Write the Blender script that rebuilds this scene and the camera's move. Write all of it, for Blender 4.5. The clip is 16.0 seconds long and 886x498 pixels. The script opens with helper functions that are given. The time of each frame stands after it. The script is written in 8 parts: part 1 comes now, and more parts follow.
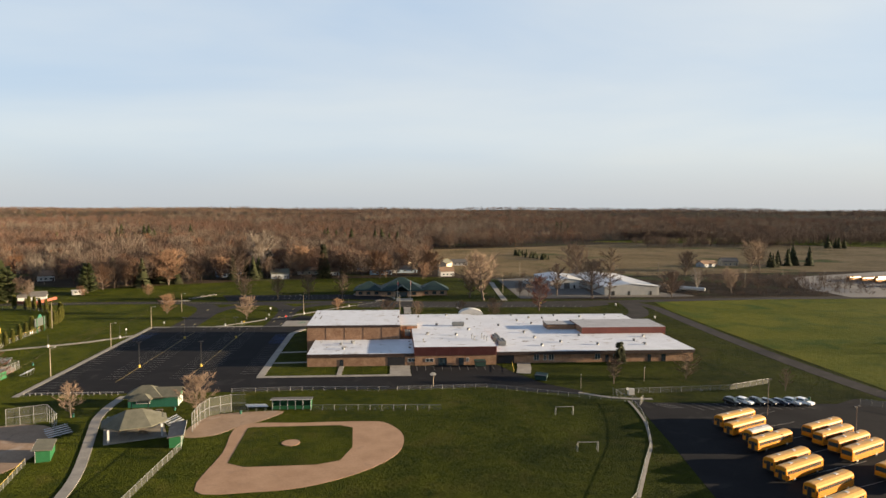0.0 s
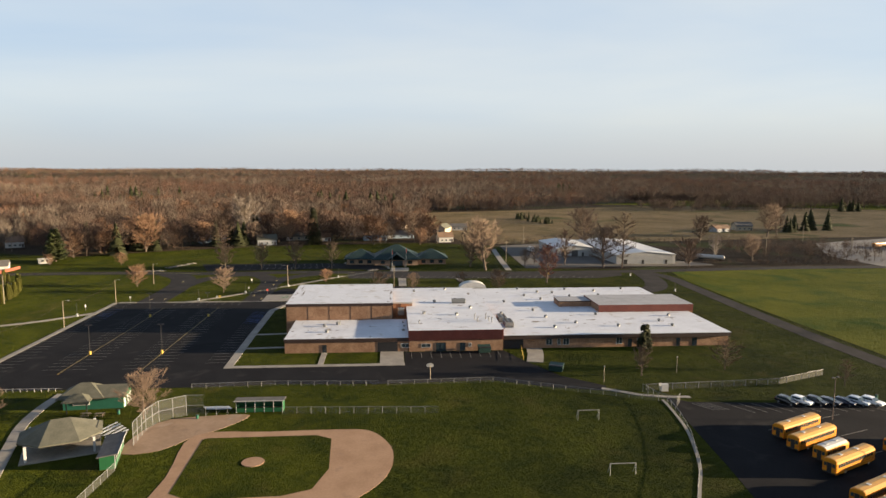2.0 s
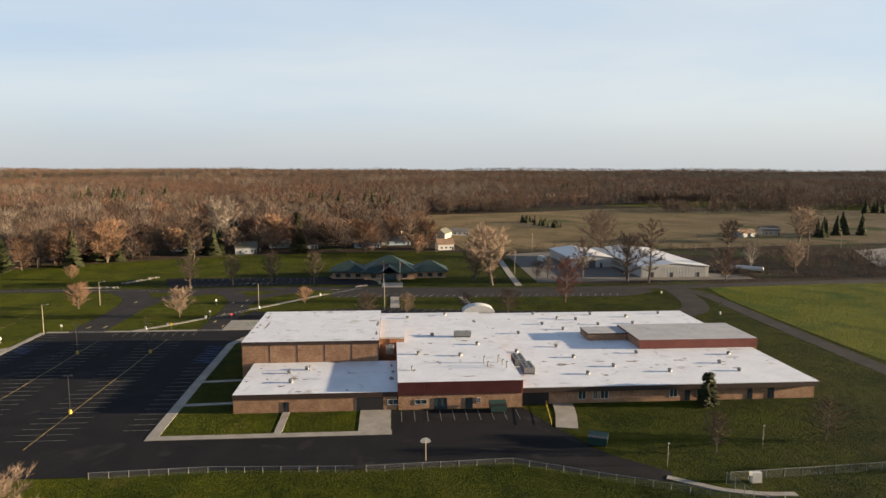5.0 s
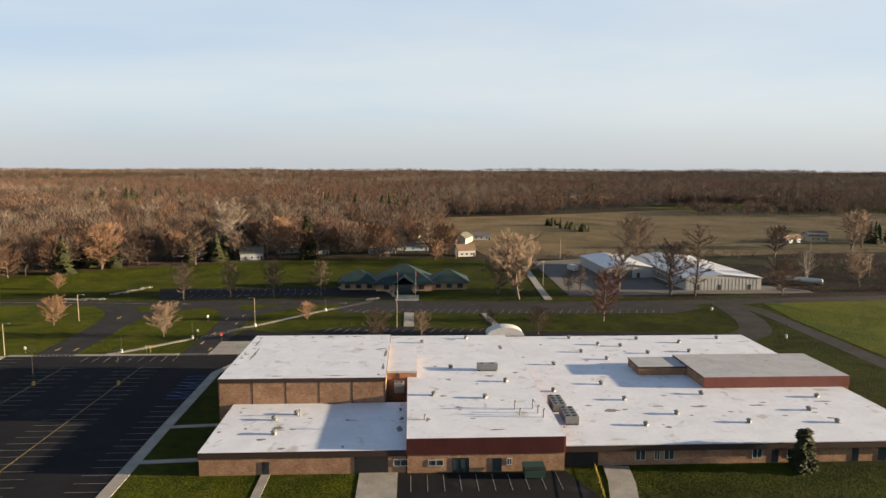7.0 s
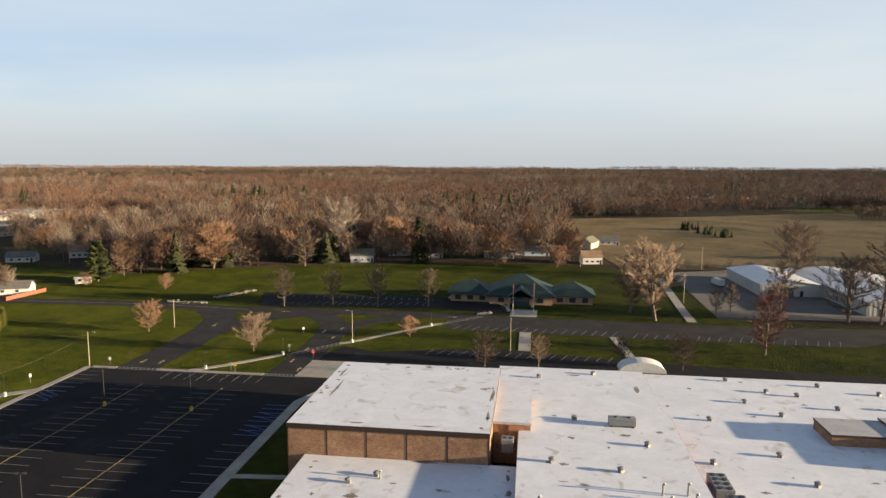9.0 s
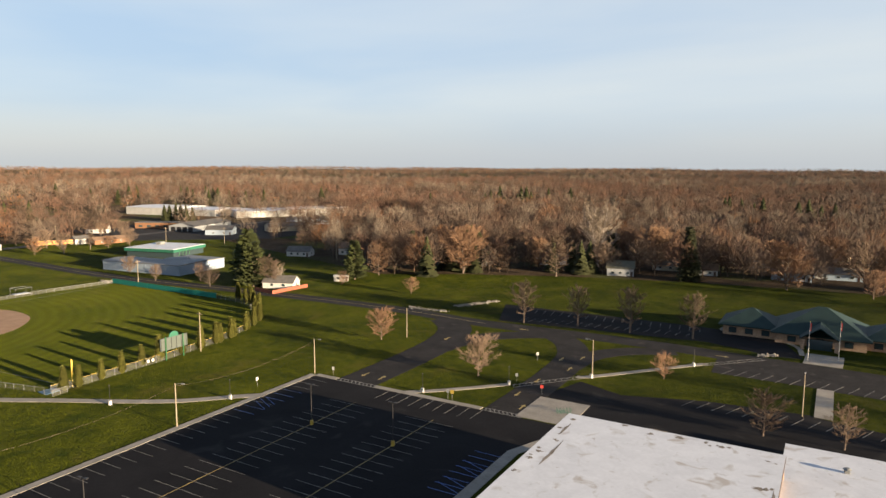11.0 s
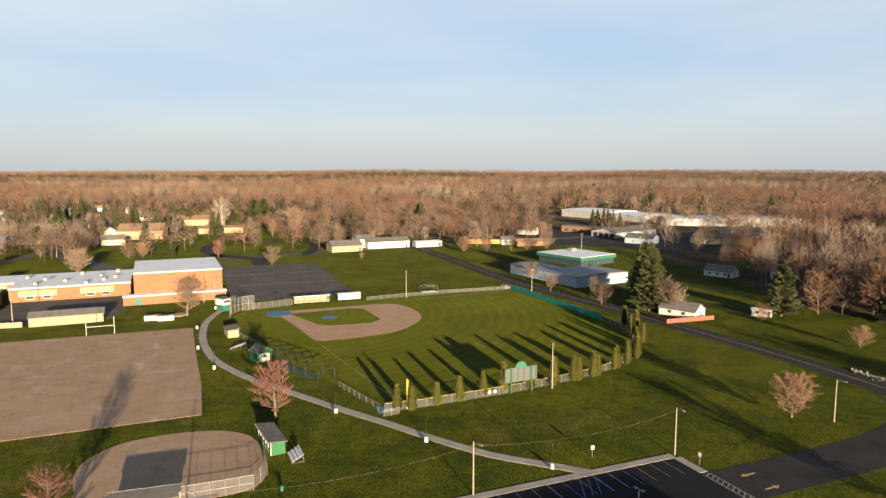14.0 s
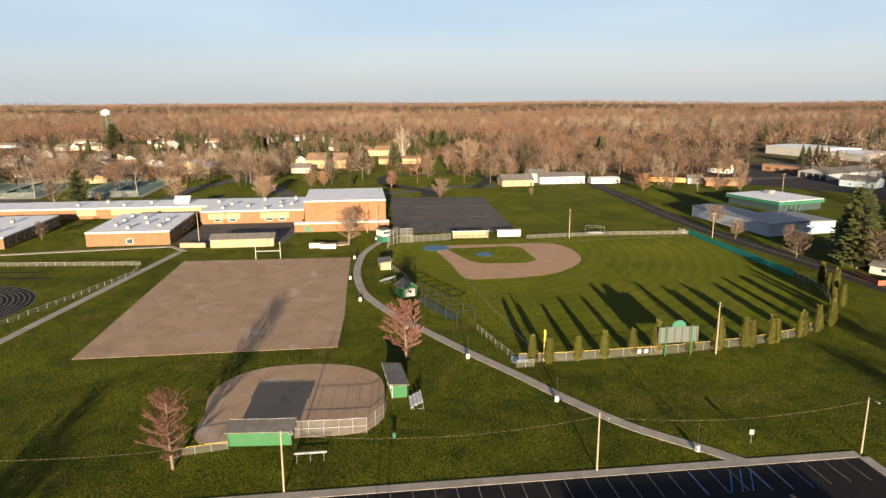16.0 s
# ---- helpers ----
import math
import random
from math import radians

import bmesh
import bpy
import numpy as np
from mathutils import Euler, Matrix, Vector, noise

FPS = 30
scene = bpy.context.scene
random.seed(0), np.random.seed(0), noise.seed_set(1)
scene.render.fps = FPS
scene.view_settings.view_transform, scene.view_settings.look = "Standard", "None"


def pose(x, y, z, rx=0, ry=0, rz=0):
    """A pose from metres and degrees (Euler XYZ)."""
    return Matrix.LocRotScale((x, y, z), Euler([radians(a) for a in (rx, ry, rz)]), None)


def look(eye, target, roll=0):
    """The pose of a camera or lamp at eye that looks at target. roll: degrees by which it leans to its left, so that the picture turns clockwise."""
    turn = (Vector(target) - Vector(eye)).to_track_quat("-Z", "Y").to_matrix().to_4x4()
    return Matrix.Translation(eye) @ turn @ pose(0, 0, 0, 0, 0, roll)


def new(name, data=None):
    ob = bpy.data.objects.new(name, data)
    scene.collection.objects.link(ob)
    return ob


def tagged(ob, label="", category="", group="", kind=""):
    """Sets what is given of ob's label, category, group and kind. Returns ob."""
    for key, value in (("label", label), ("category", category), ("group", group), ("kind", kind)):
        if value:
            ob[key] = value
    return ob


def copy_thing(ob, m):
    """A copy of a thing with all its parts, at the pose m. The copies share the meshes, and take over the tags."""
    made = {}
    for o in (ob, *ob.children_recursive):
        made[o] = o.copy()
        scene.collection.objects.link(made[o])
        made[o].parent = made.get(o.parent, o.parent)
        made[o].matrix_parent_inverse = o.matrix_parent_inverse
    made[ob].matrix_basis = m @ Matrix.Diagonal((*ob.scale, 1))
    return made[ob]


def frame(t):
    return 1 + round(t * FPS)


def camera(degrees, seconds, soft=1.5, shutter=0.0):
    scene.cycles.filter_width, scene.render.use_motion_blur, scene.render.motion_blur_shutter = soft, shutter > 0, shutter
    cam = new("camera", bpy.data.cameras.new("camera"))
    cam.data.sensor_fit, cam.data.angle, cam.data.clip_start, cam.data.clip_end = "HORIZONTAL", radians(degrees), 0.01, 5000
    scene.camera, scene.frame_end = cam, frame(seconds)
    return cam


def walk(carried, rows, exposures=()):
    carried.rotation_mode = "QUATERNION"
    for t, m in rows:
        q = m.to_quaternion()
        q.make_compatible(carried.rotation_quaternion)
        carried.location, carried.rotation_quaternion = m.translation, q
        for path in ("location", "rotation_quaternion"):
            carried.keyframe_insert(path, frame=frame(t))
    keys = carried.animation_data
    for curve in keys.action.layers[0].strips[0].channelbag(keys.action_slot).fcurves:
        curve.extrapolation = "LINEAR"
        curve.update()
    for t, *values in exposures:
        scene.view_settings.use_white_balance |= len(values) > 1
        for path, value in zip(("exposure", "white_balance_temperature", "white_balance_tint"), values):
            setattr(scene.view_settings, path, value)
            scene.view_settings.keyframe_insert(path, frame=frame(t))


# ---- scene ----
cam = camera(66.25, 16.0)


def stand(x, y, z, pitch, yaw, roll):
    """A camera pose from its place, pitch up, yaw to the left of +y and roll, in degrees."""
    a, b = radians(yaw), radians(pitch)
    ahead = Vector((-math.sin(a) * math.cos(b), math.cos(a) * math.cos(b), math.sin(b)))
    eye = Vector((x, y, z))
    return look(eye, eye + ahead, roll)


ROWS = [
    (0, 27.46, -217.08, 52.19, -3.77, -4.21, 0.21),
    (0.5, 27.99, -209.38, 52.22, -4.04, -4.25, 0.28),
    (1, 28.44, -201.59, 52.11, -4.88, -4.34, 0.19),
    (1.5, 29.09, -193.81, 51.88, -5.95, -4.33, 0.21),
    (2, 29.63, -186.00, 51.98, -7.02, -4.37, 0.24),
    (2.5, 30.32, -178.16, 52.00, -7.06, -4.35, 0.21),
    (3, 30.94, -170.46, 51.93, -7.05, -4.35, 0.14),
    (3.5, 31.25, -162.87, 51.80, -7.02, -4.42, 0.17),
    (4, 31.78, -155.00, 51.91, -7.10, -4.47, 0.17),
    (6.5, 34.68, -116.58, 51.41, -6.99, -3.65, 0.22),
    (7, 35.11, -108.78, 51.28, -7.02, -2.72, 0.21),
    (7.5, 35.64, -101.15, 51.17, -6.95, -1.03, 0.26),
    (8, 35.93, -93.54, 51.25, -7.02, 0.90, 0.21),
    (8.2, 35.90, -90.60, 51.25, -7.08, 1.68, 0.24),
    (10.3, 35.99, -59.40, 51.19, -7.20, 22.27, 0.13),
    (10.5, 35.63, -56.48, 51.19, -7.16, 24.57, 0.16),
    (11, 34.12, -49.53, 51.21, -7.15, 30.17, 0.22),
    (11.5, 32.46, -42.41, 51.06, -7.07, 36.01, 0.33),
    (12, 30.16, -35.12, 51.03, -7.07, 41.91, 0.39),
    (12.5, 27.44, -28.11, 51.11, -7.06, 47.83, 0.32),
    (13, 24.08, -21.30, 51.33, -7.14, 53.84, 0.24),
    (13.5, 20.46, -15.09, 51.52, -7.07, 60.18, 0.14),
    (14, 17.00, -9.72, 51.54, -6.95, 66.97, 0.01),
    (14.5, 13.89, -5.25, 51.21, -6.67, 73.50, 0.27),
    (15, 11.31, -2.10, 51.32, -6.76, 77.80, -0.04),
    (15.5, 9.24, 0.36, 51.26, -9.53, 80.36, -0.13),
    (16, 7.77, 2.35, 50.90, -12.54, 82.73, -0.18),
]
walk(cam, [(r[0], stand(*r[1:])) for r in ROWS])

# ---- light ----
SUN_EL, SUN_ROT = radians(7.6), radians(94.5)
world = bpy.data.worlds.new("sky")
scene.world = world
world.use_nodes = True
wn, wl = world.node_tree.nodes, world.node_tree.links
sky = wn.new("ShaderNodeTexSky")
sky.sky_type, sky.sun_disc = "NISHITA", False
sky.sun_elevation, sky.sun_rotation = SUN_EL, SUN_ROT
sky.air_density, sky.dust_density, sky.ozone_density = 1.0, 1.2, 1.4
# thin high cloud over the whole sky, stretched along the horizon
co = wn.new("ShaderNodeTexCoord")
stretch = wn.new("ShaderNodeMapping")
stretch.inputs["Scale"].default_value = (1.0, 1.0, 5.0)
wl.new(co.outputs["Generated"], stretch.inputs["Vector"])
veil = wn.new("ShaderNodeTexNoise")
veil.inputs["Scale"].default_value, veil.inputs["Detail"].default_value = 1.1, 5
veil.inputs["Distortion"].default_value = 0.3
wl.new(stretch.outputs[0], veil.inputs["Vector"])
veil_ramp = wn.new("ShaderNodeMapRange")
veil_ramp.inputs["From Min"].default_value, veil_ramp.inputs["From Max"].default_value = 0.30, 0.70
veil_ramp.inputs["To Min"].default_value, veil_ramp.inputs["To Max"].default_value = 0.15, 1.0
wl.new(veil.outputs["Fac"], veil_ramp.inputs["Value"])
haze = wn.new("ShaderNodeMixRGB")
haze.inputs["Color1"].default_value, haze.inputs["Color2"].default_value = (1.88, 2.60, 3.62, 1), (3.22, 3.46, 3.68, 1)
wl.new(veil_ramp.outputs[0], haze.inputs["Fac"])
cloud_mix = wn.new("ShaderNodeMixRGB")
cloud_mix.inputs["Fac"].default_value = 0.85
wl.new(sky.outputs[0], cloud_mix.inputs["Color1"])
up = wn.new("ShaderNodeSeparateXYZ")
wl.new(co.outputs["Generated"], up.inputs[0])
low = wn.new("ShaderNodeMapRange")
low.interpolation_type = "SMOOTHSTEP"
low.inputs["From Min"].default_value, low.inputs["From Max"].default_value = -0.01, 0.10
low.inputs["To Min"].default_value, low.inputs["To Max"].default_value = 0.85, 0.0
wl.new(up.outputs[2], low.inputs["Value"])
murk = wn.new("ShaderNodeMixRGB")
murk.inputs["Color2"].default_value = (2.62, 2.78, 2.92, 1)
wl.new(low.outputs[0], murk.inputs["Fac"])
wl.new(haze.outputs[0], murk.inputs["Color1"])
high = wn.new("ShaderNodeMapRange")
high.interpolation_type = "SMOOTHSTEP"
high.inputs["From Min"].default_value, high.inputs["From Max"].default_value = 0.26, 0.90
wl.new(up.outputs[2], high.inputs["Value"])
zenith = wn.new("ShaderNodeMixRGB")
zenith.inputs["Color2"].default_value = (0.80, 1.18, 1.98, 1)
wl.new(high.outputs[0], zenith.inputs["Fac"])
wl.new(murk.outputs[0], zenith.inputs["Color1"])
wl.new(zenith.outputs[0], cloud_mix.inputs["Color2"])
back = wn["Background"]
back.inputs["Strength"].default_value = 0.05
wl.new(cloud_mix.outputs[0], back.inputs["Color"])

sun = new("sun", bpy.data.lights.new("sun", "SUN"))
sun.data.energy, sun.data.angle, sun.data.color = 5.0, radians(0.6), (1.0, 0.78, 0.52)
to_sun = Vector((math.sin(SUN_ROT) * math.cos(SUN_EL), math.cos(SUN_ROT) * math.cos(SUN_EL), math.sin(SUN_EL)))
sun.matrix_world = look(to_sun * 500, (0, 0, 0))
scene.view_settings.exposure = 2.22


# ---- materials ----
def surface(name, dark, light, size, rough=0.85, bump=0.0, fine=None, metal=0.0, spots=None, warp=0.0, bump_size=None, blades=0.0, gloss=0.3, matte=0.0):
    """A two-scale mottled surface: dark and light colours, the size of the patches in metres, then finer grain.
    spots: (colour, size, from, to) for stains with a shape of their own."""
    m = bpy.data.materials.new(name)
    m.use_nodes = True
    n, l = m.node_tree.nodes, m.node_tree.links
    bsdf = n["Principled BSDF"]
    tc = n.new("ShaderNodeTexCoord")

    def grain(scale, detail=5):
        t = n.new("ShaderNodeTexNoise")
        t.inputs["Scale"].default_value, t.inputs["Detail"].default_value = scale, detail
        t.inputs["Distortion"].default_value = warp
        l.new(tc.outputs["Object"], t.inputs["Vector"])
        return t.outputs["Fac"]

    big, small = grain(1.0 / size), grain(1.0 / (fine or size / 9.0), 3)
    add = n.new("ShaderNodeMath")
    add.operation = "MULTIPLY_ADD"
    l.new(small, add.inputs[0])
    add.inputs[1].default_value = 0.6
    l.new(big, add.inputs[2])
    span = n.new("ShaderNodeMapRange")
    span.inputs["From Min"].default_value, span.inputs["From Max"].default_value = 0.55, 1.05
    l.new(add.outputs[0], span.inputs["Value"])
    mix = n.new("ShaderNodeMixRGB")
    mix.inputs["Color1"].default_value, mix.inputs["Color2"].default_value = (*dark, 1), (*light, 1)
    l.new(span.outputs[0], mix.inputs["Fac"])
    colour = mix.outputs[0]
    for c, s, lo, hi in spots or ():
        r = n.new("ShaderNodeMapRange")
        r.inputs["From Min"].default_value, r.inputs["From Max"].default_value = lo, hi
        l.new(grain(1.0 / s, 6), r.inputs["Value"])
        mm = n.new("ShaderNodeMixRGB")
        mm.inputs["Color2"].default_value = (*c, 1)
        l.new(r.outputs[0], mm.inputs["Fac"])
        l.new(colour, mm.inputs["Color1"])
        colour = mm.outputs[0]
    l.new(colour, bsdf.inputs["Base Color"])
    bsdf.inputs["Roughness"].default_value, bsdf.inputs["Metallic"].default_value = rough, metal
    bsdf.inputs["Specular IOR Level"].default_value = gloss
    bsdf.inputs["Diffuse Roughness"].default_value = matte
    if blades:
        # leaning blades and clods: facets that tilt every way
        t = n.new("ShaderNodeTexNoise")
        t.inputs["Scale"].default_value, t.inputs["Detail"].default_value = 1.0 / bump_size, 2
        l.new(tc.outputs["Object"], t.inputs["Vector"])
        away, tilt, unit = n.new("ShaderNodeVectorMath"), n.new("ShaderNodeVectorMath"), n.new("ShaderNodeVectorMath")
        away.operation, tilt.operation, unit.operation = "SUBTRACT", "MULTIPLY_ADD", "NORMALIZE"
        l.new(t.outputs["Color"], away.inputs[0])
        away.inputs[1].default_value = (0.5, 0.5, 0.5)
        l.new(away.outputs[0], tilt.inputs[0])
        tilt.inputs[1].default_value, tilt.inputs[2].default_value = (blades, blades, 0), (0, 0, 1)
        l.new(tilt.outputs[0], unit.inputs[0])
        l.new(unit.outputs[0], bsdf.inputs["Normal"])
    elif bump:
        b = n.new("ShaderNodeBump")
        b.inputs["Strength"].default_value, b.inputs["Distance"].default_value = min(1.0, bump), max(0.02, bump * 0.1)
        l.new(grain(1.0 / bump_size, 4) if bump_size else small, b.inputs["Height"])
        l.new(b.outputs[0], bsdf.inputs["Normal"])
    return m


def vary(m, amount=0.25):
    """Lets each object of a material differ in brightness by its own random number."""
    n, l = m.node_tree.nodes, m.node_tree.links
    bsdf = n["Principled BSDF"]
    src = bsdf.inputs["Base Color"].links[0].from_socket
    info = n.new("ShaderNodeObjectInfo")
    r = n.new("ShaderNodeMapRange")
    r.inputs["To Min"].default_value, r.inputs["To Max"].default_value = 1 - amount, 1 + amount
    l.new(info.outputs["Random"], r.inputs["Value"])
    hsv = n.new("ShaderNodeHueSaturation")
    l.new(r.outputs[0], hsv.inputs["Value"])
    l.new(src, hsv.inputs["Color"])
    l.new(hsv.outputs[0], bsdf.inputs["Base Color"])
    return m


def islands(m, tints):
    """Tints each loose piece of a mesh by its own random number, through the given colours."""
    n, l = m.node_tree.nodes, m.node_tree.links
    bsdf = n["Principled BSDF"]
    geo = n.new("ShaderNodeNewGeometry")
    ramp = n.new("ShaderNodeValToRGB")
    ramp.color_ramp.elements.remove(ramp.color_ramp.elements[1])
    for k, c in enumerate(tints):
        e = ramp.color_ramp.elements[0] if k == 0 else ramp.color_ramp.elements.new(k / (len(tints) - 1))
        e.position, e.color = k / (len(tints) - 1), (*c, 1)
    l.new(geo.outputs["Random Per Island"], ramp.inputs[0])
    mix = n.new("ShaderNodeMixRGB")
    mix.blend_type = "MULTIPLY"
    mix.inputs["Fac"].default_value = 1
    l.new(bsdf.inputs["Base Color"].links[0].from_socket, mix.inputs["Color1"])
    l.new(ramp.outputs[0], mix.inputs["Color2"])
    l.new(mix.outputs[0], bsdf.inputs["Base Color"])
    return m


def plain(name, c, rough=0.6, metal=0.0, var=0.12, size=0.6):
    return surface(name, [v * (1 - var) for v in c], [min(1, v * (1 + var)) for v in c], size, rough, metal=metal)


GRASS = surface("grass", (0.0140, 0.0195, 0.0015), (0.0420, 0.0480, 0.0037), 17, 0.95, blades=5.0, gloss=0.04, fine=2.3, warp=0.5, bump_size=0.14, matte=1.0,
                spots=[((0.050, 0.045, 0.009), 11.0, 0.56, 0.82), ((0.078, 0.062, 0.022), 3.6, 0.68, 0.84), ((0.012, 0.019, 0.002), 6.0, 0.54, 0.76)])
# kept turf, greener than GRASS; stronger sunlight is also put into its lighter base
SUNLIT_TURF = surface("sunlit_ball_field_turf", (0.030, 0.038, 0.0025), (0.050, 0.056, 0.0042), 24, 0.95, blades=5.0, gloss=0.04, fine=1.6, warp=0.5, bump_size=0.12, matte=1.0,
               spots=[((0.070, 0.066, 0.012), 8.0, 0.60, 0.84)])
MEADOW = surface("meadow", (0.076, 0.088, 0.0075), (0.136, 0.130, 0.0155), 30, 0.95, blades=5.0, gloss=0.04, fine=3.0, warp=0.5, bump_size=0.18, matte=1.0,
                 spots=[((0.052, 0.080, 0.012), 18.0, 0.5, 0.7)])
STUBBLE = surface("stubble", (0.100, 0.076, 0.036), (0.195, 0.142, 0.078), 40, 0.95, blades=4.0, gloss=0.05, fine=5.0, warp=0.6, bump_size=0.3, matte=1.0,
                  spots=[((0.042, 0.05775, 0.01575), 60.0, 0.58, 0.70)])
LITTER = surface("leaf_litter", (0.0208, 0.01508, 0.00936), (0.0494, 0.03536, 0.0234), 12, 0.95, blades=4.0, gloss=0.05, fine=1.5, bump_size=0.3, matte=1.0,
                 spots=[((0.0364, 0.0442, 0.01456), 45.0, 0.52, 0.66)])
ASPHALT = surface("asphalt", (0.006056, 0.006056, 0.007331), (0.01275, 0.01243, 0.01371), 9, 0.95, bump=0.15, gloss=0.08, fine=0.5, warp=0.6,
                  spots=[((0.02869, 0.02678, 0.0255), 7.0, 0.60, 0.80)])
WORN_ASPHALT = surface("worn_asphalt", (0.014, 0.0130, 0.0132), (0.028, 0.0258, 0.0252), 6, 0.95, bump=0.15, gloss=0.1, fine=0.6, warp=0.5,
                       spots=[((0.055, 0.049, 0.045), 5.0, 0.62, 0.80)])
# old cracked paving; its paler base also carries the sun from behind the viewer
OLD_LIT_ASPHALT = surface("old_lit_asphalt", (0.046, 0.042, 0.040), (0.080, 0.073, 0.068), 6, 0.95, bump=0.15, gloss=0.1, fine=0.6, warp=0.5,
                      spots=[((0.030, 0.028, 0.027), 4.0, 0.60, 0.74), ((0.110, 0.100, 0.092), 9.0, 0.62, 0.80)])
CONCRETE = surface("concrete", (0.1556, 0.1406, 0.1197), (0.2394, 0.2184, 0.1855), 3.0, 0.85, bump=0.1, fine=0.4, spots=[((0.1436, 0.1257, 0.1077), 1.7, 0.64, 0.78)])
CLAY = surface("clay_dirt", (0.2179, 0.1294, 0.07353), (0.2927, 0.1838, 0.1123), 4.5, 0.95, bump=0.3, fine=0.4, spots=[((0.1974, 0.1225, 0.07829), 3.0, 0.6, 0.75)])
GRAVEL = surface("bare_gravel", (0.203, 0.1386, 0.091), (0.273, 0.1925, 0.133), 6.0, 0.95, bump=0.1, gloss=0.05, fine=0.8, warp=0.7,
                 spots=[((0.161, 0.1155, 0.084), 3.3, 0.60, 0.76), ((0.294, 0.238, 0.189), 8.0, 0.60, 0.74)])
WHITE_LINE = surface("road_paint_white", (0.072, 0.0696, 0.0648), (0.2016, 0.192, 0.1728), 0.9, 0.7, fine=0.2)
YELLOW_LINE = surface("road_paint_yellow", (0.168, 0.126, 0.042), (0.294, 0.231, 0.091), 0.9, 0.7, fine=0.2)
BLUE_LINE = plain("road_paint_blue", (0.036, 0.084, 0.252), 0.7)
MEMBRANE = surface("white_roof_membrane", (0.425, 0.436, 0.462), (0.510, 0.522, 0.548), 5.0, 0.6, fine=0.7, warp=0.8,
                   spots=[((0.3229, 0.3019, 0.2808), 3.4, 0.60, 0.72), ((0.2808, 0.2668, 0.2527), 1.1, 0.66, 0.76)])
OLD_MEMBRANE = surface("weathered_grey_membrane", (0.215, 0.215, 0.220), (0.290, 0.290, 0.295), 4.0, 0.7, fine=0.6, warp=0.6, spots=[((0.17, 0.165, 0.16), 2.2, 0.6, 0.74)])
STAIN = surface("ponding_stain", (0.09, 0.075, 0.06), (0.22, 0.19, 0.16), 0.7, 0.9, fine=0.15)


def brick_material(name, a, b, mortar):
    m = surface(name, a, b, 2.2, 0.9, bump=0.0, fine=0.3)
    n, l = m.node_tree.nodes, m.node_tree.links
    bsdf = n["Principled BSDF"]
    tc = n.new("ShaderNodeTexCoord")
    sep, com, add = n.new("ShaderNodeSeparateXYZ"), n.new("ShaderNodeCombineXYZ"), n.new("ShaderNodeMath")
    l.new(tc.outputs["Object"], sep.inputs[0])
    l.new(sep.outputs[0], add.inputs[0])
    l.new(sep.outputs[1], add.inputs[1])
    l.new(add.outputs[0], com.inputs[0])
    l.new(sep.outputs[2], com.inputs[1])
    t = n.new("ShaderNodeTexBrick")
    t.inputs["Color1"].default_value, t.inputs["Color2"].default_value, t.inputs["Mortar"].default_value = (1, 1, 1, 1), (0.6, 0.56, 0.54, 1), (*mortar, 1)
    t.inputs["Scale"].default_value, t.inputs["Mortar Size"].default_value = 1.0, 0.012
    t.inputs["Brick Width"].default_value, t.inputs["Row Height"].default_value = 0.4, 0.135
    l.new(com.outputs[0], t.inputs["Vector"])
    mix = n.new("ShaderNodeMixRGB")
    mix.blend_type = "MULTIPLY"
    mix.inputs["Fac"].default_value = 0.9
    l.new(bsdf.inputs["Base Color"].links[0].from_socket, mix.inputs["Color1"])
    l.new(t.outputs["Color"], mix.inputs["Color2"])
    l.new(mix.outputs[0], bsdf.inputs["Base Color"])
    b2 = n.new("ShaderNodeBump")
    b2.inputs["Strength"].default_value, b2.inputs["Distance"].default_value = 0.4, 0.02
    l.new(t.outputs["Color"], b2.inputs["Height"])
    l.new(b2.outputs[0], bsdf.inputs["Normal"])
    return m


BRICK = brick_material("tan_red_brick", (0.2295, 0.1275, 0.0748), (0.357, 0.221, 0.136), (0.75, 0.72, 0.68))
ORANGE_BRICK = brick_material("orange_brick", (0.1674, 0.0837, 0.0434), (0.2108, 0.1116, 0.06076), (0.8, 0.75, 0.7))
BROWN_TRIM = plain("dark_brown_fascia", (0.035, 0.022, 0.018), 0.5)
MAROON = surface("maroon_ribbed_metal", (0.105, 0.030, 0.024), (0.15, 0.045, 0.034), 3, 0.5, fine=0.3)
CREAM = plain("cream_block", (0.2112, 0.169, 0.1056), 0.8)
WHITE_METAL = surface("white_metal_siding", (0.2785, 0.2785, 0.2652), (0.358, 0.3514, 0.3315), 4, 0.5, fine=0.4)
BLUE_METAL = surface("pale_blue_metal_siding", (0.18, 0.2232, 0.2736), (0.2304, 0.2736, 0.324), 5, 0.5, fine=0.4)


